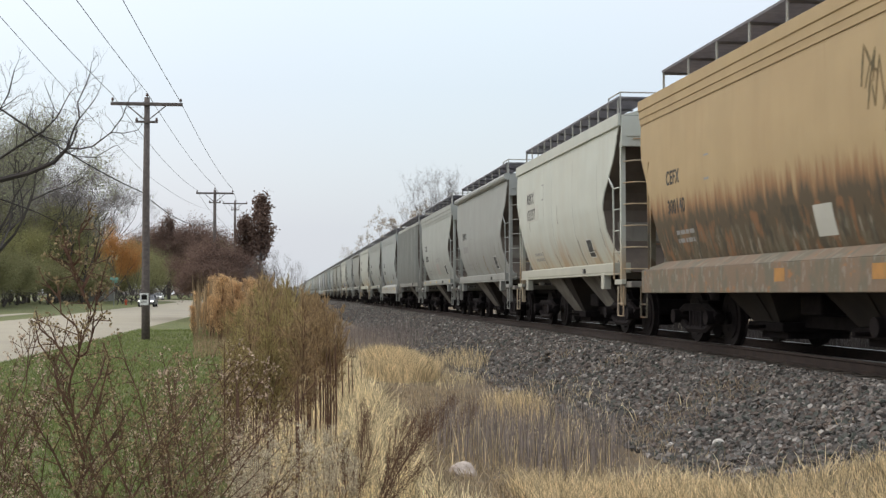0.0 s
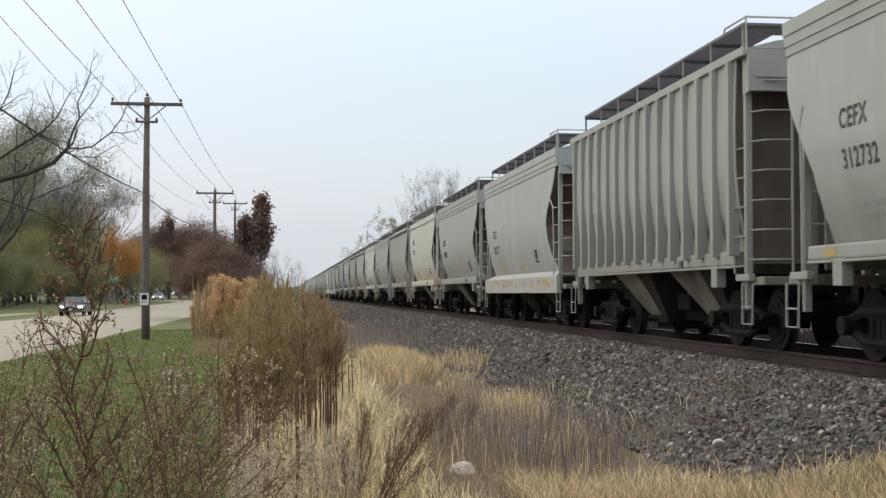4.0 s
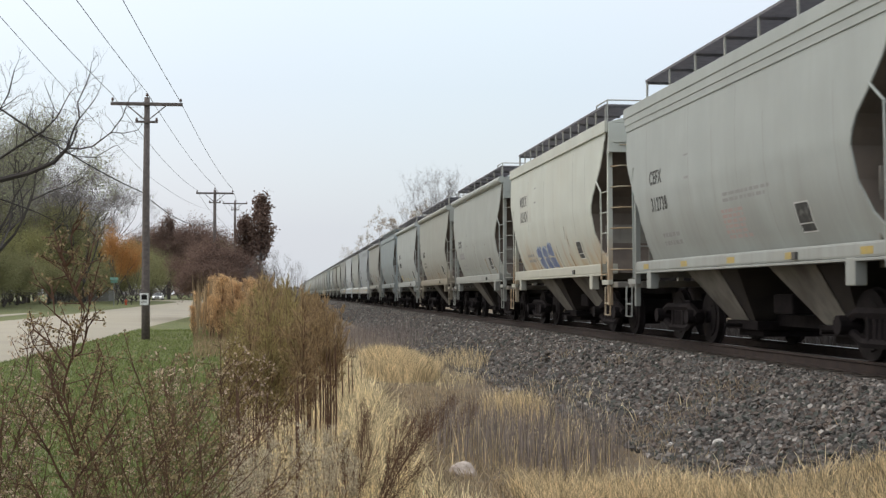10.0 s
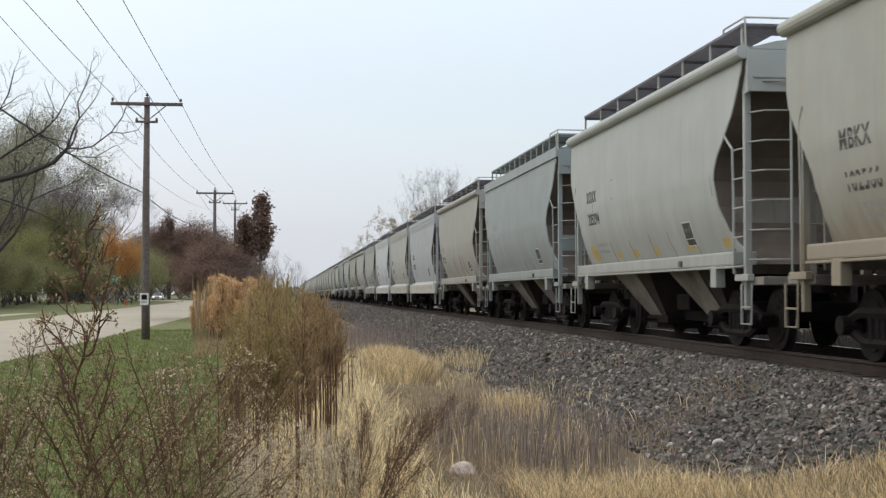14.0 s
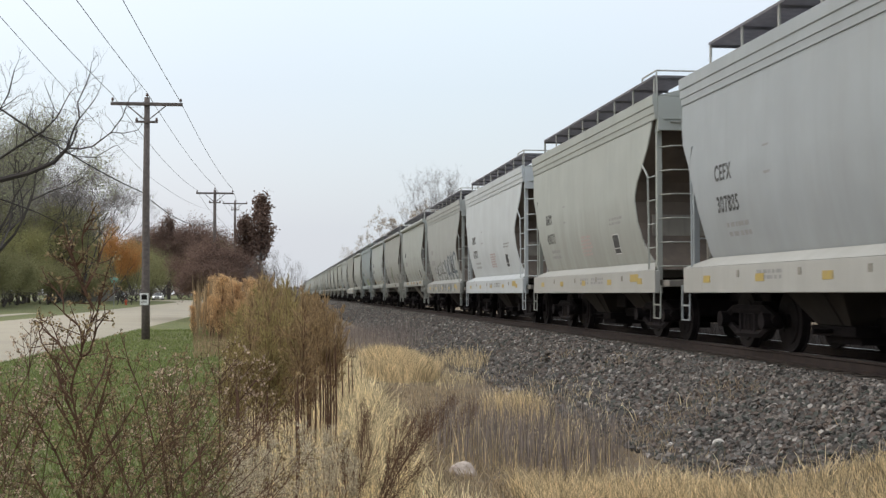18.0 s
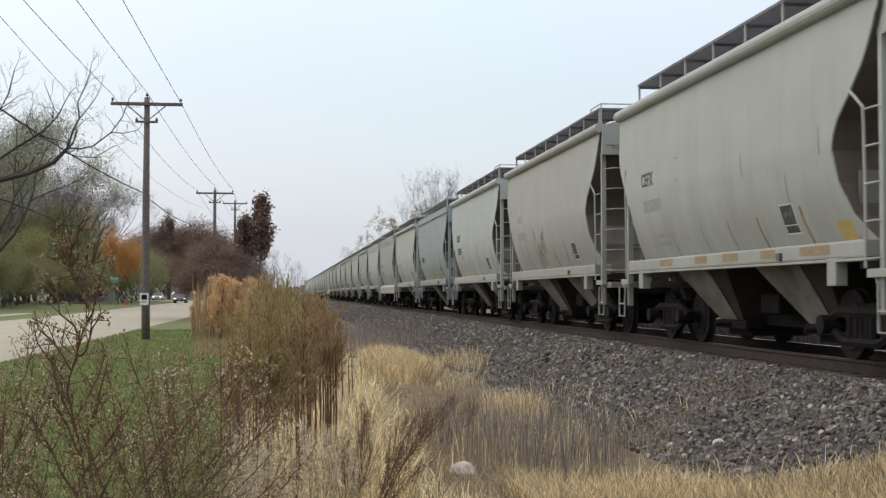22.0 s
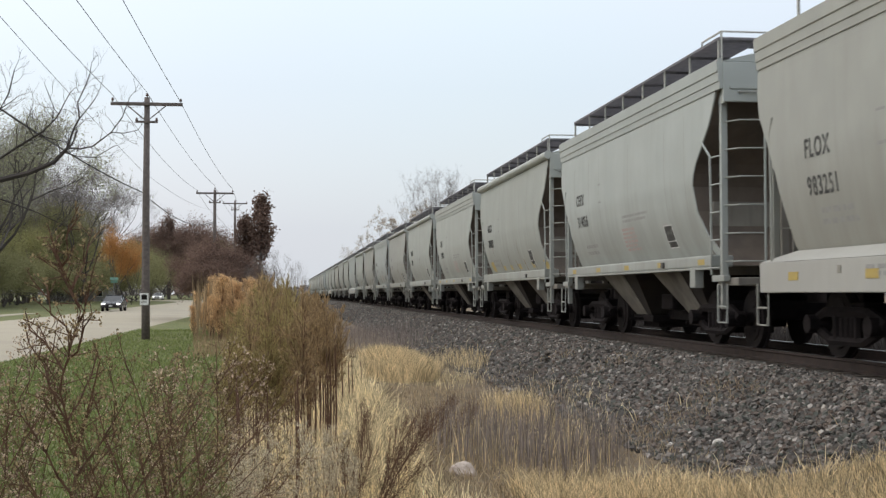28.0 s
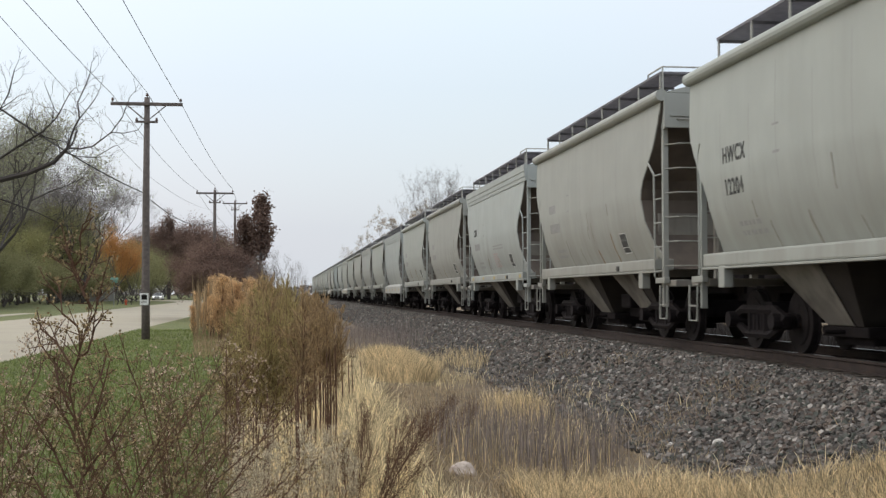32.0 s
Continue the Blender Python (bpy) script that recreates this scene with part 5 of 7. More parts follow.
def blades(name, places, height, width, lean, mat, label, seed=1, category="grass", bend=0.35, put=None):
    """Tapered blades that bend over, joined in one mesh. places: n x 2 ground points; height and width: (least, most)."""
    rng = np.random.default_rng(seed)
    n = len(places)
    z0 = np.array([ground_z(x, y) for x, y in places]) - 0.02
    h = rng.uniform(*height, n)
    w = rng.uniform(*width, n)
    a = rng.uniform(0, 2 * np.pi, n)
    k = h * rng.uniform(lean * 0.2, lean, n)
    dx, dy = np.cos(a) * k, np.sin(a) * k
    f = rng.uniform(-0.9, 0.9, n)            # the blade's broad side, roughly across the view
    ux, uy = np.cos(f) * w / 2, np.sin(f) * w / 2
    v = np.zeros((n, 5, 3))
    for r, (s, q) in enumerate(((0.0, 1.0), (0.55, 0.8))):
        b = s ** 1.6
        for j, sg in enumerate((-1, 1)):
            v[:, 2 * r + j, 0] = places[:, 0] + dx * b + sg * ux * q
            v[:, 2 * r + j, 1] = places[:, 1] + dy * b + sg * uy * q
            v[:, 2 * r + j, 2] = z0 + h * s
    v[:, 4, 0], v[:, 4, 1], v[:, 4, 2] = places[:, 0] + dx, places[:, 1] + dy, z0 + h * (1 - bend * lean * rng.uniform(0, 1, n))
    idx = 5 * np.arange(n)[:, None]
    quads = (idx + np.array([0, 1, 3, 2])).tolist()
    tris = (idx + np.array([2, 3, 4])).tolist()
    me = soup(name, v.reshape(-1, 3).tolist(), quads + tris, mat)
    return tagged(new(name, me), label, category, kind="stuff")


def field(n, xr, yr, seed, keep=None):
    """Ground points, denser near the camera; keep(x, y) thins them."""
    rng = np.random.default_rng(seed)
    y = yr[0] * (yr[1] / yr[0]) ** rng.random(n)
    x = rng.uniform(xr[0], xr[1], n)
    p = np.stack([x, y], 1)
    if keep:
        p = p[[keep(a, b) > rng.random() for a, b in p]]
    return p


def patch(x, y, s, o=0):
    return noise.noise(Vector((x * s, y * s * 0.6, o)))


def reedy(x, y):
    """1 where the grey dead stalks stand, 0 elsewhere."""
    a = 1 - smooth_step(0.80, 1.08, math.hypot((x - 2.66 - 0.10 * (y - 14)) / 1.14, (y - 14.2) / 2.4))
    c = (1 - smooth_step(0.8, 1.1, math.hypot((x - 3.0) / 2.2, (y - 50) / 12))) * 0.6
    return min(1.0, a + c)


def hollow(x, y):
    """1 in the bare brown hollows between the straw and the bank."""
    a = 1 - smooth_step(0.7, 1.15, math.hypot((x - 2.2) / 1.05, (y - 20.4) / 2.5))
    b = 1 - smooth_step(0.7, 1.1, math.hypot((x - 1.72) / 0.60, (y - 13.2) / 4.2))
    return min(1.0, a + 0.85 * b)


def straw_here(x, y):
    """How thick the pale straw stands: a strip beside the lawn that thins out towards the bank."""
    right = 1.30 + 0.25 * patch(0, y, 0.5, 3)
    d = 0.95 * (1 - smooth_step(right - 0.25, right + 0.35, x)) + 0.03 + 0.28 * patch(x, y, 0.55, 2)
    if x > 3.9 + 0.4 * patch(0, y, 0.5, 3) or (y > 34 and x > 0.6):
        d *= 0.15
    return max(0.0, min(1.0, d)) * (1 - reedy(x, y)) * (1 - 0.9 * hollow(x, y)) * smooth_step(-0.1, 0.45, x - lawn_edge(y) + 0.3 * patch(x, y, 1.3, 6))


def grow_grass():
    blades("dry_grass", field(120000, (-2.8, 5.1), (8.6, 46), 11, straw_here), (0.14, 0.36), (0.004, 0.009), 0.75, M["straw"], "pale yellow dry grass over the field edge", 2)
    blades("brown_grass", field(46000, (-2.8, 4.4), (8.6, 60), 12, lambda x, y: (0.4 + 0.6 * patch(x, y, 0.7, 8)) * smooth_step(-0.6, 0.3, x - lawn_edge(y))), (0.05, 0.20), (0.005, 0.010), 0.9, M["straw_dark"], "short brown dead grass and litter", 3)
    blades("near_straw", field(26000, (1.9, 6.1), (8.3, 12.2), 13, lambda x, y: smooth_step(0.35, -0.15, y - (10.7 + 0.32 * (x - 2.0) if x < 3.5 else 11.18 - 0.42 * (x - 3.5)) - 0.35 * patch(x, y, 1.1, 5))), (0.12, 0.32), (0.004, 0.008), 0.8, M["gold_straw"], "tall pale straw grass below the gravel bank", 4)
    blades("dead_stalks", field(42000, (0.6, 6), (10.8, 62), 14, lambda x, y: reedy(x, y) * (0.35 if y < 30 else 0.5) if x < 5.4 else 0), (0.40, 0.72), (0.005, 0.009), 0.16, M["reed"], "dense stand of grey-brown dead stalks", 5, "dead stalks", 0.1)
    blades("pale_stalks", field(900, (1.6, 4.4), (11.2, 18), 34, reedy), (0.25, 0.60), (0.004, 0.008), 0.35, M["gold_straw"], "pale straw blades among the dead stalks", 35)
    blades("short_brown_grass", field(12000, (0.9, 3.2), (9.0, 23), 19), (0.04, 0.13), (0.005, 0.010), 1.0, M["straw_dark"], "short trampled brown grass round the stone", 21)
    # tufts of long straw in the middle distance
    rng = np.random.default_rng(8)
    for name, mat, hgt, seed, spots, label in (
            ("straw_mound", "gold_straw", (0.22, 0.50), 6, ((2.45, 28.0, 0.80, 4.0, 8500), (2.1, 25.5, 0.62, 2.0, 3000), (4.25, 31, 0.55, 3.0, 450), (3.35, 18.6, 0.42, 1.3, 1100)), "rounded mound of tawny straw grass"),
            ("straw_tufts", "straw", (0.28, 0.55), 36, ((0.75, 15.5, 0.6, 3.0, 3600), (0.45, 11.4, 0.7, 1.7, 3600), (0.95, 19, 0.45, 3.0, 2200), (1.1, 26, 0.4, 4, 1500)), "thick tufts of long straw-coloured grass")):
        pts = []
        for cx, cy, rx, ry, n in spots:
            r, a = np.sqrt(rng.random(n)), rng.uniform(0, 6.283, n)
            pts.append(np.stack([cx + rx * r * np.cos(a), cy + ry * r * np.sin(a)], 1))
        blades(name, np.concatenate(pts), hgt, (0.005, 0.011), 0.65, M[mat], label, seed)
    # added screen of near-black blades: less bright ground shows under the cars
    blades("far_bank_weeds", field(16000, (13.2, 15.5), (8, 80), 17), (0.5, 1.1), (0.02, 0.04), 0.4, M["bark"], "dark weeds added beyond the track to block bright ground", 10, "dead weeds")
    blades("lawn_grass", field(85000, (-6.9, -0.2), (8.5, 62), 15, lambda x, y: smooth_step(0.3, -0.3, x - lawn_edge(y) + 0.5 * patch(x, y, 0.6, 1))), (0.05, 0.13), (0.008, 0.018), 0.8, M["green_blade"], "short green grass of the road verge", 7)
    rng = np.random.default_rng(77)
    for name, n, x0, x1, hgt, mat, label in (("roadside_grass", 15000, -6.9, -0.4, (0.05, 0.13), "green_blade", "short green grass along the road"), ("field_grass", 9000, -0.7, 4.4, (0.1, 0.35), "straw", "dry straw grass at the field's near end"),
                                             ("field_litter", 6000, -0.9, 4.6, (0.06, 0.2), "straw_dark", "short brown dead grass at the field's near end")):
        blades(name, np.stack([rng.uniform(x0, x1, n), rng.uniform(-9, 8.6, n)], 1), hgt, (0.008, 0.016), 0.8, M[mat], label, n)
    blades("bank_weeds", field(12000, (3.6, 6.2), (12, 48), 16, lambda x, y: max(0, 3.5 * patch(x, y, 0.8, 12) - 0.7)), (0.05, 0.2), (0.005, 0.012), 0.9, M["straw_dark"], "thin dry weeds growing in the ballast", 8)


grow_grass()


def flakes(rng, centres, size, flat=1.0):
    """Small leaves: one bent quad each at the given centres, turned at random. Returns vertices and faces."""
    n = len(centres)
    u = rng.normal(size=(n, 3))
    u /= np.linalg.norm(u, axis=1)[:, None]
    w = np.cross(u, rng.normal(size=(n, 3)))
    w /= np.linalg.norm(w, axis=1)[:, None]
    s = (rng.uniform(0.5, 1.3, n) * size / 2)[:, None]
    v = np.stack([centres - u * s, centres + w * s * 0.6, centres + u * s, centres - w * s * 0.6 * flat], 1)
    f = 4 * np.arange(n)[:, None] + np.arange(4)
    return v.reshape(-1, 3), f


def branch_out(rng, start, way, length, rad, depth, segs, tips, spread=0.6, up=0.25, kids=3, shrink=0.62, wob=0.16):
    """Adds a limb and its branches to segs (point lists with radii); the ends of the last ones go to tips."""
    pts, p, d = [Vector(start)], Vector(start), Vector(way).normalized()
    for k in range(4):
        d = (d + Vector(rng.normal(0, wob, 3)) + Vector((0, 0, up * 0.25))).normalized()
        p = p + d * length / 4
        pts.append(p.copy())
    segs.append((pts, [rad * (1 - 0.16 * k) for k in range(5)]))
    if depth == 0:
        tips.extend(pts[2:])
        return
    for k in range(kids):
        at = pts[2 + k % 3] if k else pts[4]
        side = Vector(rng.normal(0, 1, 3))
        nd = (d + side.normalized() * spread * rng.uniform(0.7, 1.3) + Vector((0, 0, up))).normalized()
        branch_out(rng, at, nd, length * shrink * rng.uniform(0.8, 1.2), rad * (0.5 if k else 0.42), depth - 1, segs, tips, spread, up, kids, shrink, wob)


def tubes_mesh(name, segs, mat, sides=5):
    bm = bmesh.new()
    for pts, rads in segs:
        tube(bm, pts, rads, sides if rads[0] > 0.03 else 3, False)
    return mesh_of(name, bm, mat)


def build_tree(name, seed, height, trunk_h, rad, leaf_m, leaf_size, leaf_n, label, depth=3, spread=0.7, crown=0.0, twig_n=0, kids=3, up=0.25):
    """A tree: tapered trunk with limbs in one part, a crown of many small leaves in another."""
    rng = np.random.default_rng(seed)
    tree = base(name, (0, 0, 0), label, "tree" if height > 3 else "shrub")
    segs, tips = [], []
    pts = [Vector((0, 0, -0.2))]
    for k in range(1, 5):
        pts.append(Vector((rng.normal(0, 0.03) * height, rng.normal(0, 0.02) * height, trunk_h * k / 4)))
    segs.append((pts, [rad * (1 - 0.1 * k) for k in range(5)]))
    length = (height - trunk_h) * 0.52
    for k in range(5):
        a = 2 * math.pi * k / 5 + rng.uniform(-0.4, 0.4)
        branch_out(rng, pts[4 - k % 2], (math.cos(a) * 0.75, math.sin(a) * 0.75, rng.uniform(0.6, 1.5)), length * rng.uniform(0.8, 1.1), rad * 0.55, depth - 1, segs, tips, spread, up, kids)
    ob = new("trunk", tubes_mesh("trunk", segs, M["far_bark"]))
    ob.parent = tree
    t = np.array([tuple(p) for p in tips])
    if leaf_n:
        c = t[rng.integers(0, len(t), leaf_n)] + rng.normal(0, crown or 0.05 * height, (leaf_n, 3))
        c[:, 2] = np.maximum(c[:, 2], 0.1)
        v, f = flakes(rng, c, leaf_size)
        ob = new("crown", soup("crown", v.tolist(), f.tolist(), leaf_m))
        ob.parent = tree
    if twig_n:
        c = t[rng.integers(0, len(t), twig_n)] + rng.normal(0, crown or 0.04 * height, (twig_n, 3))
        d = rng.normal(0, 1, (twig_n, 3)) + np.array((0, 0, 0.8))
        d *= (0.075 * height * rng.uniform(0.5, 1.2, twig_n) / np.linalg.norm(d, axis=1))[:, None]
        s = np.cross(d, rng.normal(size=(twig_n, 3)))
        s *= (0.0008 * height / np.linalg.norm(s, axis=1))[:, None]
        v = np.stack([c - s, c + s, c + d], 1).reshape(-1, 3)
        f = 3 * np.arange(twig_n)[:, None] + np.arange(3)
        ob = new("twig_crown", soup("twig_crown", v.tolist(), f.tolist(), M["grey_twig"]))
        ob.parent = tree
    return tree


def plant_at(tree, x, y, turn=0, scale=1.0, first=False, squash=1.0):
    """Sets the built one at its place, or a copy of it."""
    m = pose(x, y, ground_z(x, y), 0, 0, turn)
    ob = tree if first else copy_thing(tree, m)
    ob.matrix_basis = m @ Matrix.Diagonal((scale, scale, scale * squash, 1))
    return ob


def build_upright(name, seed, height, low, wide, leaf_m, leaf_n, leaf_size, label, trunks=3, shoots=26):
    """A narrow young tree: a few slender trunks that rise through a ragged crown of leafy upright shoots."""
    rng = np.random.default_rng(seed)
    tree = base(name, (0, 0, 0), label, "tree", "copper-leaved trees")
    segs, places = [], []
    for k in range(trunks):
        x, y = rng.normal(0, 0.10 * wide, 2)
        lean = rng.normal(0, 0.10 * wide, 2)
        segs.append(([Vector((x + lean[0] * u, y + lean[1] * u, height * 0.92 * u - 0.1)) for u in (0, 0.3, 0.6, 1.0)], [0.075, 0.06, 0.04, 0.015]))
    for k in range(shoots):
        u = (k + rng.random()) / shoots
        half = wide * (0.35 + 0.65 * math.sin(math.pi * min(1.0, 0.12 + 0.9 * u)) ** 0.8)
        a, r = rng.uniform(0, 6.283), half * math.sqrt(rng.random())
        z = low + (height - low) * 0.86 * u
        top = Vector((r * math.cos(a), r * math.sin(a), z + rng.uniform(0.08, 0.2) * (height - low)))
        foot = Vector((0.35 * top.x, 0.35 * top.y, max(low * 0.8, z - 0.12 * (height - low))))
        segs.append(([foot, foot.lerp(top, 0.5), top], [0.03, 0.02, 0.008]))
        places += [foot.lerp(top, q) for q in (0.25, 0.45, 0.6, 0.75, 0.9, 1.0)]
    ob = new("trunk", tubes_mesh("trunk", segs, M["far_bark"]))
    ob.parent = tree
    t = np.array([tuple(q) for q in places])
    c = t[rng.integers(0, len(t), leaf_n)] + rng.normal(0, 1, (leaf_n, 3)) * np.array((0.17, 0.17, 0.20)) * wide
    v, f = flakes(rng, c, leaf_size)
    ob = new("crown", soup("crown", v.tolist(), f.tolist(), leaf_m))
    ob.parent = tree
    return tree


def grow_woods():
    olive = build_tree("woodland_tree", 21, 11, 2.2, 0.2, M["wood_leaf"], 0.15, 26000, "dark olive-green tree at the wood's edge", crown=0.8)
    yellow = build_tree("woodland_tree", 22, 8, 1.4, 0.16, M["yellow_leaf"], 0.13, 20000, "yellow-green tree at the wood's edge", crown=0.6)
    bare = build_tree("bare_tree", 23, 17, 4.0, 0.30, None, 0, 0, "tall bare grey tree in the wood", depth=5, twig_n=5000, crown=0.35, spread=0.6)
    orange = build_tree("autumn_tree", 24, 7.5, 1.6, 0.14, M["orange_leaf"], 0.12, 16000, "small tree with bright orange autumn leaves", crown=0.55)
    sparse = build_tree("woodland_tree", 29, 18.5, 4.5, 0.3, M["grey_leaf"], 0.17, 17000, "tall thin-leaved grey-green tree at the wood's edge", crown=0.7, twig_n=6000)
    thicket = build_tree("thicket_shrub", 25, 4.2, 0.3, 0.08, M["wood_leaf"], 0.11, 24000, "dark green thicket at the wood's edge", crown=0.55)
    copper = build_tree("copper_shrub", 26, 5.0, 0.5, 0.09, M["copper"], 0.085, 38000, "dense dark copper-leaved shrub", crown=0.34)
    column = build_upright("copper_tree", 27, 8.2, 4.0, 0.95, M["copper"], 7500, 0.17, "narrow upright young tree with dark copper leaves")
    spire = build_upright("copper_tree", 31, 6.7, 2.0, 0.85, M["copper"], 8000, 0.12, "small dark pointed tree among the copper shrubs")
    tan = build_tree("pale_tree", 28, 13, 3.0, 0.22, M["tan_leaf"], 0.20, 7500, "half-bare tree with pale tan leaves beyond the track", crown=0.22, twig_n=900, depth=5, spread=0.75, up=0.3)
    stark = build_tree("bare_tree", 33, 14, 4.0, 0.16, None, 0, 0, "slender bare tree beyond the track", depth=4, twig_n=900, crown=0.3, spread=0.45, up=0.5)
    rng = random.Random(3)
    edge = [(-31 - rng.uniform(0, 5), 112 + 5.2 * k, rng.uniform(0, 360), rng.uniform(0.9, 1.35)) for k in range(26)]
    edge += [(-9.5 - 4.2 * k + rng.uniform(-1, 1), 262 + 7 * k, rng.uniform(0, 360), rng.uniform(1.6, 2.2)) for k in range(6)]
    edge += [(-29.0, 236, 30, 2.0), (-31.5, 249, 250, 2.2), (-23.0, 186, 70, 1.25), (-23.6, 196, 140, 1.5), (-24.2, 208, 200, 1.6), (-25.0, 221, 280, 1.8), (-31, 302, 10, 1.5), (-27, 305, 90, 1.6), (-22.5, 306, 170, 1.5), (-18, 303, 250, 1.4)]
    back = [(-38 - rng.uniform(0, 14), 120 + 7.5 * k, rng.uniform(0, 360), rng.uniform(1.15, 1.6)) for k in range(20)]
    mixed = [(-34 - rng.uniform(0, 4), 116 + 14 * k, rng.uniform(0, 360), rng.uniform(0.95, 1.25)) for k in range(11)]
    tall = [(-39 - rng.uniform(0, 16), 140 + 9 * k, rng.uniform(0, 360), rng.uniform(0.95, 1.25)) for k in range(13)]
    for tree, rows in ((olive, back), (yellow, mixed), (bare, tall + [(-31, 202, 10, 1.05), (-35, 196, 80, 1.15), (-38, 190, 200, 1.15), (-34.5, 228, 240, 1.15)]), (sparse, [(-28.2, 128, 0, 1.14), (-36, 133, 90, 1.1), (-33, 146, 200, 1.05)]), (thicket, edge),

                       (copper, [(-4.9, 84, 0, 0.98), (-4.6, 82, 90, 0.88), (-3.5, 85, 170, 0.80), (-4.9, 88, 230, 0.92), (-5.0, 80, 40, 0.7), (-2.9, 83, 10, 0.72), (-4.0, 81, 200, 0.75), (-26.0, 278, 300, 2.9), (-22.3, 283, 40, 3.2), (-19.0, 276, 100, 2.8), (-29.5, 284, 10, 2.7)]),
                       (tan, [(16.0, 160, 0, 0.88), (13.0, 160, 110, 0.60), (18.4, 168, 200, 0.72), (14.2, 166, 30, 0.58)]), (stark, [(20.4, 160, 0, 1.10), (18.8, 162, 130, 1.0), (22.4, 165, 60, 1.12)])):
        for k, (x, y, turn, s) in enumerate(rows):
            plant_at(tree, x, y, turn, s, k == 0)
    plant_at(orange, -22.0, 172, 0, 0.78, True, 1.75)
    plant_at(orange, -20.3, 174, 120, 0.62, False, 1.6)
    plant_at(column, -1.95, 84, 40, 1.0, True)
    plant_at(column, -2.15, 85, 160, 0.84)
    for ob in [o for o in bpy.data.objects if o.name.startswith("copper_tree") and o.location.y < 100]:
        ob.rotation_euler.y += radians(5)
    for k, (x, y, s) in enumerate(((-0.9, 60, 0.21), (-0.35, 61, 0.24), (0.2, 60, 0.20), (-1.4, 62, 0.2), (0.5, 63, 0.17))):
        plant_at(stark, x, y, 70 * k, s)
    plant_at(spire, -24.6, 276, 0, 2.75, True)


def grow_limb_tree():
    """The bare roadside tree whose limbs reach into view from beyond the edge."""
    rng = np.random.default_rng(41)
    tree = base("bare_roadside_tree", (-6.3, 21.2, ground_z(-6.3, 21.2)), "bare roadside tree with crooked dark limbs", "tree")
    segs, tips = [], []
    segs.append(([Vector(p) for p in ((0, 0, -0.3), (0.05, 0, 1.0), (0.1, 0.1, 2.0), (0.05, 0.1, 3.0), (0.0, 0.1, 4.2))], [0.2, 0.18, 0.16, 0.13, 0.09]))
    ob = new("trunk", tubes_mesh("trunk", segs, M["bark"]))
    ob.parent = tree

    def grow_limb(r0, r1, points, twig=0.30, every=0.13, depth=2):
        """One limb along its bends (reach, height, depth), with crooked twigs set along the outer part."""
        line, segs = [Vector((x, d, z - tree.location.z)) for x, z, d in points], []
        n = len(line) - 1
        segs.append((line, [r0 + (r1 - r0) * k / n for k in range(n + 1)]))
        total, side = sum((b - a).length for a, b in zip(line, line[1:])), 1
        run = every * 0.5
        while run < total:
            f = run / total * n
            i = min(n - 1, int(f))
            d = (line[i + 1] - line[i]).normalized()
            out = Vector((-d.z, rng.normal(0, 0.5), d.x)) * side
            way = d * 0.7 + out * rng.uniform(0.45, 1.0)
            if line[i].x > 1.2:
                branch_out(rng, line[i].lerp(line[i + 1], f - i), way, twig * rng.uniform(0.6, 1.35), max(0.0052, 0.42 * (r0 + (r1 - r0) * run / total)), depth, segs, tips, 0.75, 0.28, 3, 0.62, 0.26)
            side = -side
            run += every * rng.uniform(0.7, 1.4)
        branch_out(rng, line[-1], line[-1] - line[-2], twig, r1, depth, segs, tips, 0.6, 0.2, 3, 0.62, 0.22)
        limb = new("limb", tubes_mesh("limb", segs, M["bark"]))
        limb.parent = tree

    # the long lower limb and its forks
    grow_limb(0.060, 0.024, ((0.1, 2.5, 0.1), (0.8, 3.1, 0.1), (1.74, 3.53, 0.05), (2.18, 3.64, 0.0), (2.58, 3.82, 0.0), (2.73, 3.99, 0.0), (2.79, 4.06, 0.0)), 0.22, 0.28)
    grow_limb(0.018, 0.008, ((2.79, 4.06, 0.0), (3.0, 4.04, -0.05), (3.2, 4.08, -0.1), (3.49, 4.31, -0.1), (3.67, 4.55, -0.15), (3.76, 4.82, -0.1)), 0.24)
    grow_limb(0.020, 0.008, ((2.79, 4.06, 0.0), (2.88, 4.40, 0.1), (2.96, 4.56, 0.1), (2.92, 4.82, 0.15), (3.03, 5.10, 0.2), (3.11, 5.32, 0.2)), 0.24)
    grow_limb(0.012, 0.006, ((2.73, 3.99, 0.0), (2.95, 3.93, 0.1), (3.2, 3.93, 0.2), (3.48, 4.11, 0.2)), 0.18, 0.16)
    grow_limb(0.013, 0.006, ((2.96, 4.56, 0.1), (3.08, 4.68, 0.0), (3.19, 4.82, 0.0), (3.25, 4.93, 0.0)), 0.18)
    grow_limb(0.010, 0.006, ((3.49, 4.31, -0.1), (3.70, 4.30, -0.1), (3.92, 4.34, -0.2)), 0.16)
    # the higher limb, with a knot of twigs
    grow_limb(0.030, 0.008, ((0.05, 3.0, 0.1), (1.0, 3.4, 0.2), (1.91, 4.05, 0.2), (2.22, 4.25, 0.2), (2.37, 4.35, 0.2), (2.57, 4.58, 0.25), (2.77, 5.0, 0.3)), 0.24)
    grow_limb(0.012, 0.006, ((2.32, 4.28, 0.2), (2.55, 4.22, 0.3), (2.79, 4.19, 0.3)), 0.18)
    grow_limb(0.011, 0.006, ((2.50, 4.50, 0.22), (2.54, 4.72, 0.2), (2.42, 5.03, 0.2)), 0.18)
    grow_limb(0.012, 0.006, ((2.22, 4.25, 0.2), (2.12, 4.45, 0.1), (2.20, 4.70, 0.1)), 0.22)
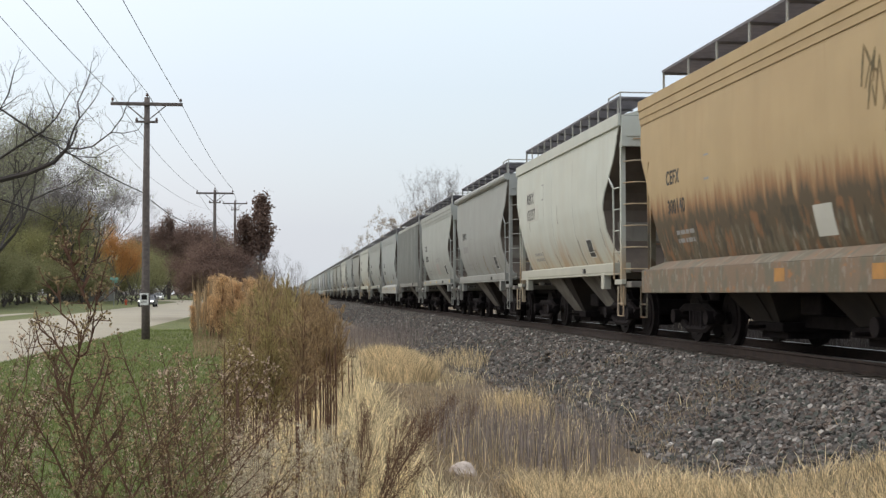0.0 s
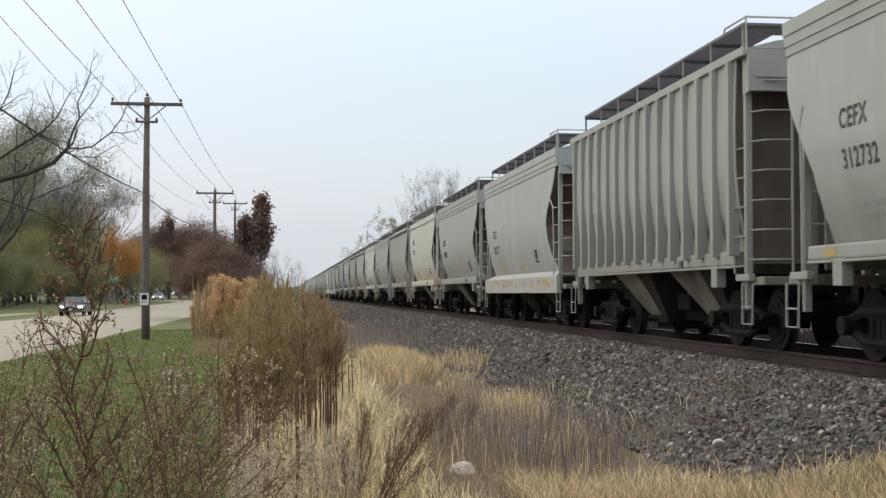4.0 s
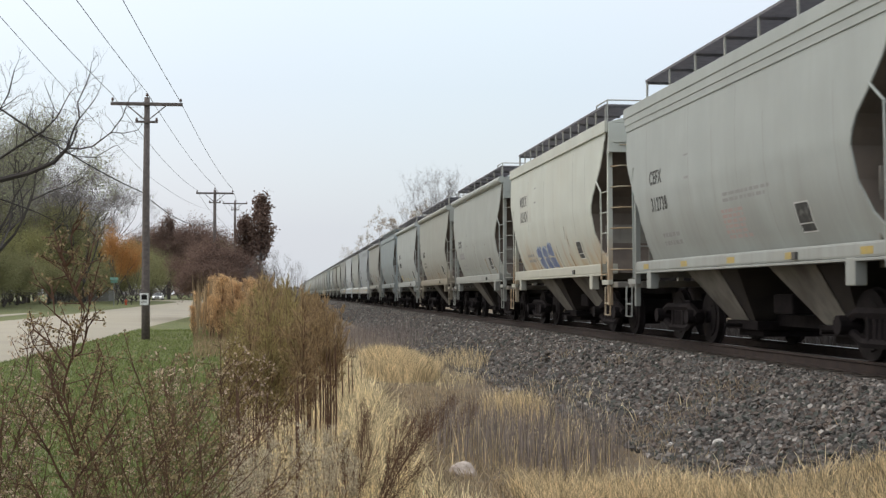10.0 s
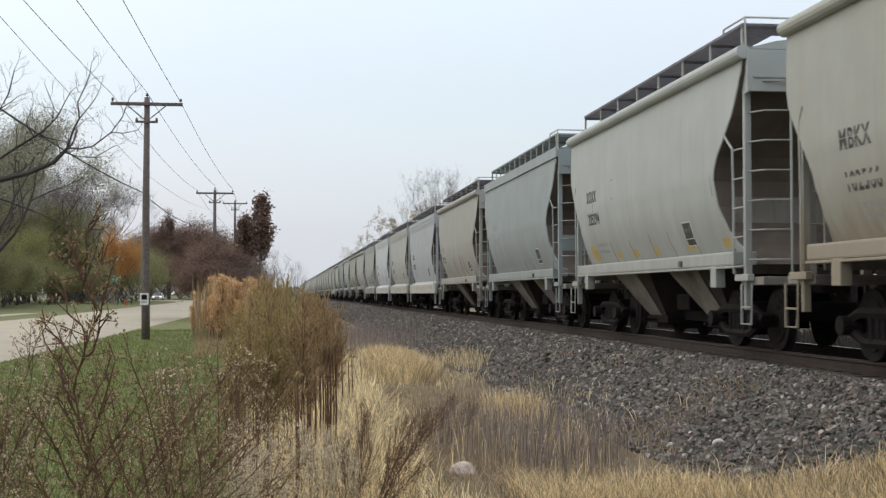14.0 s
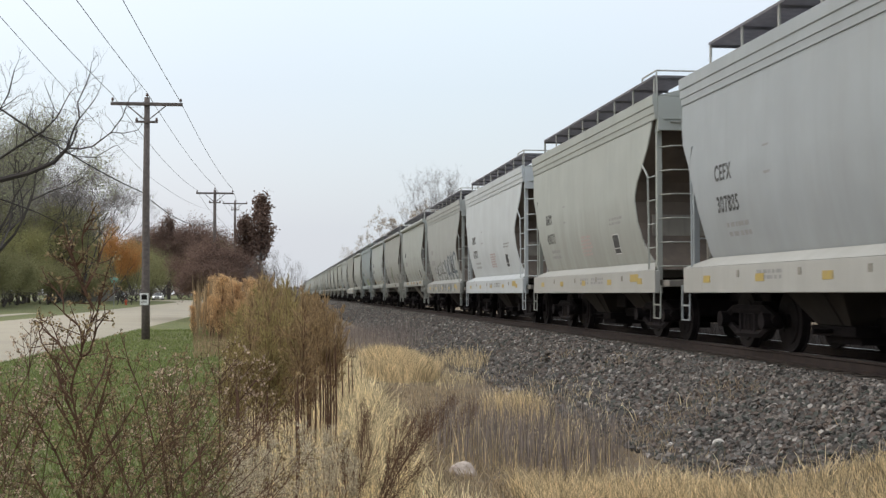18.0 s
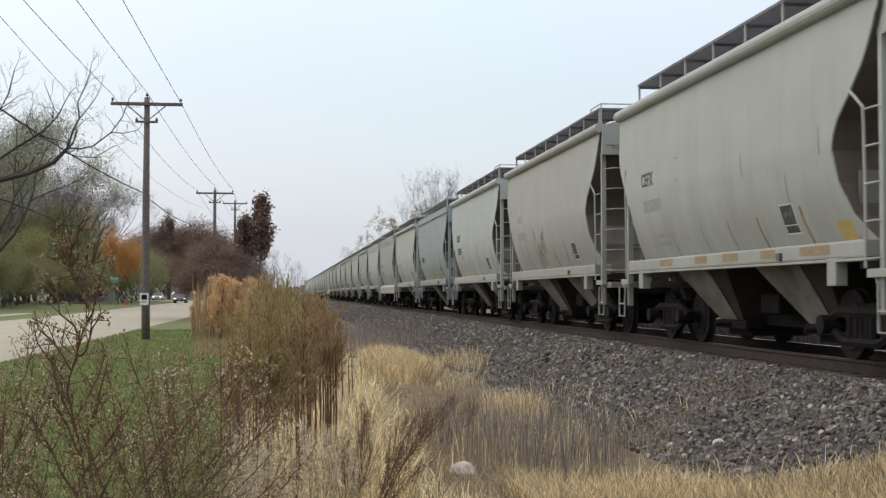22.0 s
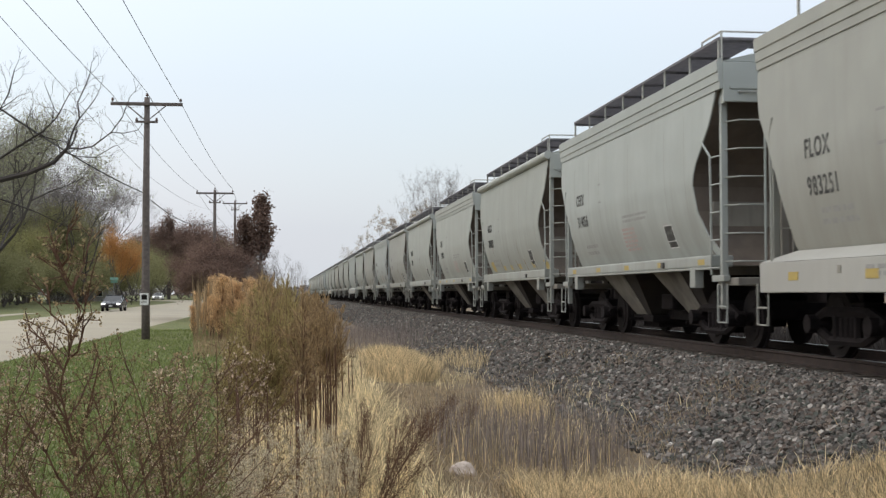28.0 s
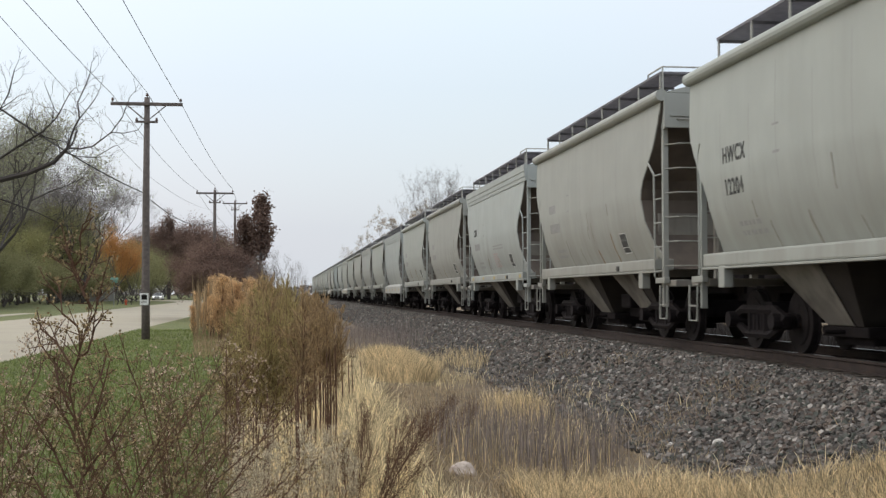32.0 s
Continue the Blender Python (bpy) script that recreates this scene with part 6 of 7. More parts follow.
    # thin limbs from the top of the trunk
    grow_limb(0.035, 0.007, ((0.0, 3.9, 0.1), (0.9, 4.1, 0.0), (1.60, 4.42, 0.0), (1.86, 4.93, 0.0), (1.94, 5.30, 0.0)), 0.24, 0.16)
    grow_limb(0.022, 0.007, ((0.9, 4.1, 0.0), (1.64, 4.56, -0.2), (1.96, 4.78, -0.2)), 0.22)
    grow_limb(0.022, 0.007, ((0.3, 2.6, 0.1), (1.3, 3.15, 0.0), (1.75, 3.22, 0.0), (2.3, 3.02, 0.0), (2.75, 2.80, 0.1)), 0.2, 0.22)



grow_limb_tree()


def weed_mesh(seed, height, branches, foliage_from, leaf_n, leaf_size, rad=0.006, rise=0.9, reach=0.32, fine=3):
    """One dead weed: the stem with its branches, and seeds or leaves along them. Returns two arrays of geometry."""
    rng = np.random.default_rng(seed)
    segs, tips = [], []
    pts, p = [], Vector((0, 0, -0.05))
    for k in range(7):
        pts.append(p.copy())
        p = p + Vector((rng.normal(0, 0.012) * height, rng.normal(0, 0.012) * height, height / 6))
    segs.append((pts, [rad * (1 - 0.11 * k) for k in range(7)]))
    for k in range(branches):
        u = foliage_from + (0.97 - foliage_from) * (k + rng.random()) / branches
        i = min(5, int(u * 6))
        at = pts[i].lerp(pts[i + 1], u * 6 - i)
        a = rng.uniform(0, 6.283)
        ln = height * reach * (1.15 - u) * rng.uniform(0.7, 1.3) + 0.05
        way = Vector((math.cos(a), math.sin(a), rise * rng.uniform(0.8, 1.6))).normalized()
        q = [at + way * ln * s + Vector((0, 0, 0.25 * ln * s * s)) for s in (0, 0.5, 1.0)]
        segs.append((q, [rad * 0.45, rad * 0.33, rad * 0.2]))
        tips += [q[1], q[2]]
        for j in range(fine):
            s = rng.uniform(0.35, 1.0)
            b0 = at + way * ln * s + Vector((0, 0, 0.25 * ln * s * s))
            w2 = (way + Vector(rng.normal(0, 0.45, 3)) + Vector((0, 0, 0.3))).normalized()
            b1 = b0 + w2 * ln * rng.uniform(0.25, 0.5)
            segs.append(([b0, b1], [rad * 0.25, rad * 0.15]))
            tips += [b0.lerp(b1, 0.5), b1, b1]
    t = np.array([tuple(q) for q in tips])
    c = t[rng.integers(0, len(t), leaf_n)] + rng.normal(0, leaf_size * 0.9, (leaf_n, 3))
    return segs, flakes(rng, c, leaf_size)


def spray_mesh(seed, height, stems, tilt, twigs, rad, tall=False, cluster=7, seed_size=0.012, start=0.28, fork=0.45, low=0.0, reach=0.13, wisp=0.0, across=False):
    """A dead weed of long straight stems that fan out from its foot, with short twigs that end in clusters of seeds."""
    rng = np.random.default_rng(seed)
    segs, knots, ways = [], [], []
    limbs = []
    for k in range(stems):
        a = 6.283 * (k + rng.uniform(-0.3, 0.3)) / stems
        if across:               # the fan opens broadside to the road
            a = (k % 2) * 3.14159 + rng.uniform(-0.8, 0.8)
        th = radians(tilt) * rng.uniform(0.35, 1.0) if k else 0.03
        top = height * (rng.uniform(0.72, 1.0) if k else 1.0)
        out = Vector((math.cos(a), math.sin(a), 0)) * math.tan(th)
        z0 = 0.0 if k == 0 else height * rng.uniform(low, fork)
        pts = [Vector((0, 0, z0 - 0.05)) + (out * (1 - 0.12 * u) + Vector((0, 0, 1))) * (top - z0) * u + Vector(rng.normal(0, 0.006, 3)) for u in (0, 0.2, 0.4, 0.6, 0.8, 1.0)]
        r = rad * (1.0 if k == 0 else 0.7)
        segs.append((pts, [r * (1 - 0.13 * j) for j in range(6)]))
        limbs.append((pts, 0.16 if k == 0 and start < 0.3 else max(0.1, (start - z0 / height) / (1 - z0 / height))))
    for pts, first in limbs:
        for k in range(twigs):
            u = first + (1 - first) * (k + rng.random()) / twigs
            i = min(4, int(u * 5))
            at = pts[i].lerp(pts[i + 1], u * 5 - i)
            d = (pts[i + 1] - pts[i]).normalized()
            w = (d + Vector(rng.normal(0, 0.42, 3))).normalized()
            ln = (0.22 if tall else reach) * (1.25 - u) * rng.uniform(0.6, 1.3) + 0.03
            q = [at, at + w * ln * 0.5, at + w * ln + Vector((0, 0, 0.12 * ln))]
            segs.append((q, [rad * 0.34, rad * 0.28, rad * 0.18]))
            for f in (0.45, 0.75, 1.0):
                c = at + w * ln * f
                knots.append(c)
                ways.append(w)
                if rng.random() < 0.6:
                    e = c + (w + Vector(rng.normal(0, 0.7, 3))).normalized() * ln * 0.28
                    segs.append(([c, e], [rad * 0.2, rad * 0.14]))
                    knots.append(e)
                    ways.append((e - c).normalized())
    c = np.repeat(np.array([tuple(q) for q in knots]), cluster, 0)
    if not wisp:
        return segs, flakes(rng, c + rng.normal(0, seed_size * 0.55, c.shape), seed_size)
    # slender upright leaves along the twigs
    d = np.repeat(np.array([tuple(q) for q in ways]), cluster, 0) + rng.normal(0, 0.35, c.shape) + np.array((0, 0, 0.3))
    d *= (wisp * rng.uniform(0.4, 1.2, len(c)) / np.linalg.norm(d, axis=1))[:, None]
    q = np.cross(d, rng.normal(size=c.shape))
    q *= (seed_size / 2 / np.linalg.norm(q, axis=1))[:, None]
    c = c - d * 0.3 + rng.normal(0, 0.008, c.shape)
    v = np.stack([c - q * 0.6, c + q * 0.6, c + d * 0.55 + q, c + d], 1).reshape(-1, 3)
    return segs, (v, 4 * np.arange(len(c))[:, None] + np.arange(4))


def fan_mesh(seed, height, rad, branches, low, high, angle, reach, heads=5, head_size=0.011, across=0.9):
    """A dead weed: an upright stalk with straight side branches that rise at an angle, each set with short twigs that carry seed heads."""
    rng = np.random.default_rng(seed)
    segs, knots = [], []
    pts = [Vector((rng.normal(0, 0.006) * k, rng.normal(0, 0.006) * k, -0.05 + (height + 0.05) * k / 7)) for k in range(8)]
    segs.append((pts, [rad * (1 - 0.115 * k) for k in range(8)]))

    def dress_twig(line, first, step, size):
        total = sum((b - a).length for a, b in zip(line, line[1:]))
        u, k = first, rng.integers(0, 2)
        while u < 1.0:
            f = u * (len(line) - 1)
            i = min(len(line) - 2, int(f))
            at, d = line[i].lerp(line[i + 1], f - i), (line[i + 1] - line[i]).normalized()
            side = d.cross(Vector((0.15 * rng.normal(), 1, 0.15 * rng.normal()))).normalized() * (1 if k % 2 else -1)
            w = (d * 0.75 + side * rng.uniform(0.35, 0.9) + Vector(rng.normal(0, 0.25, 3))).normalized()
            ln = size * rng.uniform(0.5, 1.4) * (1.2 - 0.5 * u)
            end = at + w * ln
            segs.append(([at, end], [rad * 0.26, rad * 0.16]))
            knots.append(end)
            if ln > 0.04:
                knots.append(at.lerp(end, 0.6) + Vector(rng.normal(0, 0.006, 3)))
            u += step / total * rng.uniform(0.7, 1.3)
            k += 1
        knots.append(line[-1])

    for k in range(branches):
        z = height * (low + (high - low) * (k + rng.uniform(-0.3, 0.3)) / max(1, branches - 1))
        f = min(6.99, max(0.0, z / height * 7))
        at = pts[int(f)].lerp(pts[int(f) + 1], f - int(f))
        a = (k % 2) * math.pi + rng.uniform(-across, across)
        th = radians(rng.uniform(*angle)) * (1 - 0.25 * (z / height - low))
        ln = height * rng.uniform(*reach) * (1.2 - 0.75 * z / height)
        d = Vector((math.cos(a) * math.sin(th), math.sin(a) * math.sin(th), math.cos(th)))
        line = [at + d * ln * u + Vector((0, 0, 0.07 * ln * u * u)) + Vector(rng.normal(0, 0.005, 3)) * (u > 0) for u in (0, 0.25, 0.5, 0.75, 1.0)]
        segs.append((line, [rad * 0.60, rad * 0.52, rad * 0.44, rad * 0.36, rad * 0.26]))
        dress_twig(line, 0.10, 0.030, 0.05)
        for j in range(1):
            u = rng.uniform(0.25, 0.7)
            i = int(u * 4)
            b0 = line[i].lerp(line[i + 1], u * 4 - i)
            d2 = (d + Vector((rng.normal(0, 0.45), rng.normal(0, 0.3), 0.25))).normalized()
            sub_line = [b0 + d2 * ln * 0.42 * q for q in (0, 0.5, 1.0)]
            segs.append((sub_line, [rad * 0.36, rad * 0.3, rad * 0.2]))
            dress_twig(sub_line, 0.15, 0.022, 0.04)
    dress_twig(pts, 0.5, 0.025, 0.06)
    c = np.repeat(np.array([tuple(q) for q in knots]), heads, 0)
    return segs, flakes(rng, c + rng.normal(0, head_size * 0.6, c.shape), head_size)


def build_fan(name, seed, label, leaf_m, **kw):
    w = base(name, (0, 0, 0), label, "dead weed", "dead weeds of the verge")
    segs, (v, f) = fan_mesh(seed, **kw)
    for n, me in (("stalk", tubes_mesh("stalk", segs, M["stem"])), ("foliage", soup("foliage", v.tolist(), f.tolist(), leaf_m))):
        ob = new(n, me)
        ob.parent = w
    return w


def build_spray(name, seed, label, leaf_m, **kw):
    w = base(name, (0, 0, 0), label, "dead weed", "dead weeds of the verge")
    segs, (v, f) = spray_mesh(seed, **kw)
    for n, me in (("stalk", tubes_mesh("stalk", segs, M["stem"])), ("foliage", soup("foliage", v.tolist(), f.tolist(), leaf_m))):
        ob = new(n, me)
        ob.parent = w
    return w


def build_weed(name, seed, label, stem_m, leaf_m, **kw):
    w = base(name, (0, 0, 0), label, "dead weed", "dead weeds of the verge")
    segs, (v, f) = weed_mesh(seed, **kw)
    for n, me in (("stalk", tubes_mesh("stalk", segs, stem_m)), ("foliage", soup("foliage", v.tolist(), f.tolist(), leaf_m))):
        ob = new(n, me)
        ob.parent = w
    return w


grow_woods()
SWAYING = []


def on_bearing(br, y):
    """The x at distance y along the track on a bearing from the eye; 505 is parallel to the track."""
    return (br - 505) * y / 2294


def grow_weeds():
    # tall dead weeds close by, each a plant of its own
    near = [build_fan("tall_dead_weed", 50 + k, "tall dry brown weed with fanned branches and small seed heads", M["seed_pale"] if k % 2 else M["seed"],
                      height=1.0, rad=0.0042, branches=10, low=0.30, high=0.80, angle=(24, 44), reach=(0.42, 0.62), heads=6, head_size=0.0098, across=0.7) for k in range(4)]
    near.append(build_fan("tall_dead_weed", 57, "tallest dry brown weed with a thick stem and seed heads", M["seed"],
                          height=1.0, rad=0.0056, branches=19, low=0.42, high=0.95, angle=(26, 50), reach=(0.14, 0.27), heads=8, head_size=0.0082))
    spots = [(152, 5.0, 1.91, 4, 0), (10, 4.8, 1.50, 1, -14), (70, 5.2, 1.50, 0, -16), (115, 5.5, 1.40, 3, -8), (150, 4.8, 1.46, 2, 12), (190, 5.2, 1.46, 1, 17), (235, 4.9, 1.44, 0, 19),
             (262, 5.6, 1.32, 3, 14), (30, 5.9, 1.38, 2, -9), (-12, 5.2, 1.46, 3, 4), (168, 5.7, 1.38, 0, 8), (212, 5.5, 1.38, 2, 13)]
    used = set()
    for i, (br, y, h, k, tip) in enumerate(spots):
        ob = near[k] if k not in used else copy_thing(near[k], Matrix())
        used.add(k)
        x = on_bearing(br, y)
        s = h / 1.0
        SWAYING.append((ob, x, y, ground_z(x, y), tip, 1.0, s, i))
        ob.scale = (s * 0.85, s * 0.85, s)
    # darker bushy weeds in the middle
    mid = [build_spray("bushy_dead_weed", 60 + k, "bushy olive-brown dead weed with bare lower stems", M["russet"] if k % 2 else M["olive"],
                       height=1.0, stems=4, tilt=10, twigs=16, rad=0.0036, cluster=3, seed_size=0.0065, start=0.40 + 0.06 * k, fork=0.5, low=0.25, reach=0.12, wisp=0.045) for k in range(4)]
    rng = np.random.default_rng(70)
    used = set()
    rows = []
    for i in range(112):
        y = 10.4 * (50 / 10.4) ** ((i / 112) ** 1.15) * rng.uniform(0.97, 1.03)
        lo, hi = (415, 585) if y < 15 else (405, 592) if y < 26 else (440, 590)
        br = lo + (hi - lo) * rng.random()
        top = 490 + max(0.0, br - 495) * 0.56 + max(0.0, 470 - br) * 1.0
        rows.append((on_bearing(br, y), y, (1.7 + (520 - top) / 2260 * y) * rng.choice((rng.uniform(0.7, 0.9), rng.uniform(0.86, 1.01))), br > 520))
    for i, (x, y, h, red) in enumerate(rows):
        k = (i % 2) * 2 + (1 if red or i % 5 == 0 else 0)
        ob = mid[k] if k not in used else copy_thing(mid[k], Matrix())
        used.add(k)
        ob.matrix_basis = pose(x, y, ground_z(x, y), rng.uniform(-5, 5), rng.uniform(-5, 5), 53.0 * i) @ Matrix.Diagonal((0.85 * h, 0.85 * h, h, 1))
    # orange-brown reedy shrubs
    rus = [build_weed("orange_brown_shrub", 80 + k, "orange-brown reedy shrub with feathery tips", M["stem"], M["rusty"],
                      height=1.0, branches=44, foliage_from=0.05, leaf_n=3600, leaf_size=0.022, rad=0.007, reach=0.30, rise=2.2, fine=3) for k in range(2)]
    for i in range(46):
        y = rng.uniform(44, 58)
        br = rng.uniform(340, 490)
        x = on_bearing(br, y)
        h = (1.7 + 26 / 2260 * y) * rng.uniform(0.5, 1.05) * (0.72 + 0.28 * smooth_step(336, 370, br))
        ob = rus[i % 2] if i < 2 else copy_thing(rus[i % 2], Matrix())
        ob.matrix_basis = pose(x, y, ground_z(x, y), 0, 0, 71.0 * i) @ Matrix.Diagonal((h, h, h, 1))
    p = []
    for i in range(150):
        y = rng.uniform(48, 60)
        p.append((on_bearing(rng.uniform(345, 475), y), y))
    foot = np.array([(on_bearing(rng.uniform(345, 470), y), y) for y in rng.uniform(34, 50, 1800)])
    blades("tawny_grass", foot, (0.1, 0.35), (0.008, 0.018), 0.5, M["plume"], "tawny dead grass at the shrubs' foot", 22)
    blades("plume_reeds", np.array(p), (2.1, 2.75), (0.03, 0.07), 0.10, M["plume"], "tan plumed reeds among the shrubs", 9, "reeds", 0.2)
    # leaning ferny weeds at the front
    fern = [build_fan("leaning_dead_weed", 90 + k, "dark brown ferny dead weed leaning over the straw", M["fern"],
                      height=1.0, rad=0.0052, branches=16, low=0.08, high=0.75, angle=(8, 26), reach=(0.45, 0.75), heads=4, head_size=0.012, across=1.2) for k in range(2)]
    for i, (br, y, h, ry) in enumerate(((612, 9.6, 0.62, -2), (655, 9.6, 0.85, 22), (648, 9.2, 0.95, 30), (752, 14.6, 0.62, 30), (628, 9.5, 0.85, 6), (768, 14.0, 0.72, 46), (775, 14.8, 0.55, 22))):
        x = on_bearing(br, y)
        ob = fern[i % 2] if i < 2 else copy_thing(fern[i % 2], Matrix())
        ob.matrix_basis = pose(x, y, ground_z(x, y) - 0.03, 0, ry, 0) @ Matrix.Rotation(1.3 * i, 4, "Z") @ Matrix.Diagonal((h, h, h, 1))
    # low upright weeds with pale curled leaves in front of the straw
    low = [build_fan("pale_leaved_weed", 120 + k, "low dry weed with pale curled leaves standing in the straw", M["leaf_pale"],
                     height=1.0, rad=0.0034, branches=6, low=0.35, high=0.85, angle=(10, 24), reach=(0.22, 0.4), heads=5, head_size=0.017, across=1.4) for k in range(3)]
    for i in range(34):
        y = rng.uniform(7.6, 10.2)
        br = 392 + 7.6 * i + rng.uniform(-8, 8)
        if br > 640:
            br = 470 + rng.uniform(0, 90)
        x = on_bearing(br, y)
        h = 1.7 - (rng.uniform(745, 850) - 520) / 2260 * y
        ob = low[i] if i < 3 else copy_thing(low[i % 3], Matrix())
        ob.matrix_basis = pose(x, y, ground_z(x, y), rng.uniform(-6, 6), rng.uniform(-8, 8), 67.0 * i) @ Matrix.Diagonal((h, h, h, 1))
    # a few bare sticks and the pale stone
    lone = [(618, 17.5, 0.75), (624, 17.3, 0.8), (606, 16.5, 0.95), (640, 22, 0.5), (424, 8.9, 1.02), (421, 9.4, 1.1), (475, 9.9, 0.95), (525, 9.3, 1.0), (528, 9.8, 1.05)]
    lone += [(538 + 4.3 * k + rng.uniform(-2, 2), rng.uniform(11.6, 16.5), rng.uniform(0.95, 1.25)) for k in range(14)]
    for br, y, h in lone:
        bm = bmesh.new()
        tube(bm, [(0, 0, -0.05), (0.01, 0, h * 0.5), (-0.005, 0, h)], [0.012, 0.01, 0.006], 6)
        ob = part("dead_stalk", bm, M["stem"])
        x = on_bearing(br, y)
        ob.location = (x, y, ground_z(x, y))
        tagged(ob, "thin dark dead stalk standing in the straw", "dead stalk", "single dead stalks")
    bm = bmesh.new()
    bmesh.ops.create_icosphere(bm, subdivisions=2, radius=0.135)
    for v in bm.verts:
        v.co *= 1 + 0.35 * noise.noise(v.co * 9)
        v.co.z *= 0.75
    for x, y, s in ((4.62, 13.3, 0.5), (4.28, 13.9, 0.22)):
        b2 = bmesh.new()
        bmesh.ops.create_icosphere(b2, subdivisions=2, radius=0.135 * s)
        for v in b2.verts:
            v.co *= 1 + 0.4 * noise.noise(v.co * 14 + Vector((x * 9, 0, 0)))
            v.co.z *= 0.6
        st = part("pale_stone", b2, M["white_stone"])
        st.location = (x, y, ground_z(x, y) + 0.045)
        tagged(st, "small whitish stone among the ballast", "stone")
    for x, y, ln, w, turn, label in ((5.3, 25.6, 0.55, 0.10, 80, "broken dark splinter of an old tie"), (5.05, 25.0, 0.40, 0.08, 120, "broken dark splinter of an old tie"), (5.5, 26.3, 0.5, 0.07, 60, "broken dark splinter of an old tie"),
                                     (4.8, 24.4, 0.45, 0.06, 95, "broken dark splinter of an old tie"), (1.72, 33.0, 0.75, 0.15, 80, "weathered dark board lying in the straw")):
        b2 = bmesh.new()
        box(b2, -ln / 2, ln / 2, -w / 2, w / 2, -0.06, 0.035, 0.012)
        for v in b2.verts:
            v.co += Vector((0.10, 0.03, 0.03)) * noise.noise(v.co * 5 + Vector((x, y, 0)))
        st = part("old_timber", b2, M["tie"])
        st.location, st.rotation_euler = (x, y, ground_z(x, y) + 0.03), (0.1, 0.05, radians(turn))
        tagged(st, label, "timber")
    ob = part("pale_stone", bm, M["pale_stone"])
    ob.location = (on_bearing(826, 11.9), 11.9, ground_z(1.74, 11.9) + 0.03)
    tagged(ob, "pale pinkish stone lying in the dry grass", "stone")


M["white_stone"] = material("whitish_stone", (0.66, 0.63, 0.58), (0.5, 0.47, 0.43), rough=0.9, scale=14, bump=0.3)
M["pale_stone"] = material("pale_stone", (0.54, 0.46, 0.40), (0.42, 0.35, 0.30), rough=0.9, scale=14, bump=0.4)
grow_weeds()


def far_woods():
    """A low hazy line of woods along the horizon."""
    rng = np.random.default_rng(99)
    n = 9000
    x = rng.uniform(-420, 420, n)
    y = 760 + rng.uniform(0, 80, n)
    z = np.array([max(0.4, 5 + 4 * noise.noise(Vector((a * 0.02, 0, 0)))) for a in x]) * rng.random(n)
    v, f = flakes(rng, np.stack([x, y, z], 1), 3.2)
    tagged(new("far_woods", soup("far_woods", v.tolist(), f.tolist(), M["grey_twig"])), "distant low line of grey-brown woods", "woods", kind="stuff")


far_woods()
# ---------------------------------------------------------------- single stones of the near bank
def lay_stones():
    bank = base("ballast_bank", (0, 0, 0), "near bank of loose grey crushed stones", "gravel bank", kind="structure")
    rng = random.Random(61)
    shapes = []
    for k in range(8):
        bm = bmesh.new()
        bmesh.ops.create_icosphere(bm, subdivisions=1, radius=0.5)
        for v in bm.verts:
            v.co *= 1 + 0.55 * noise.noise(v.co * 2.1 + Vector((7 * k, 3, 0)))
            v.co = Vector((v.co.x * rng.uniform(0.95, 1.2), v.co.y, v.co.z * 0.72))
        shapes.append(mesh_of("stone", bm, M["stone_piece"]))
    for k in range(300):
        x, y = rng.uniform(4.15, 6.7), rng.uniform(8.6, 12.6)
        s = rng.uniform(0.045, 0.09)
        ob = again("stone", shapes[k % 8], bank, (x, y, ground_z(x, y) + 0.45 * s + 0.012), rng.uniform(0, 6.28))
        ob.scale = (s, s, s)


lay_stones()




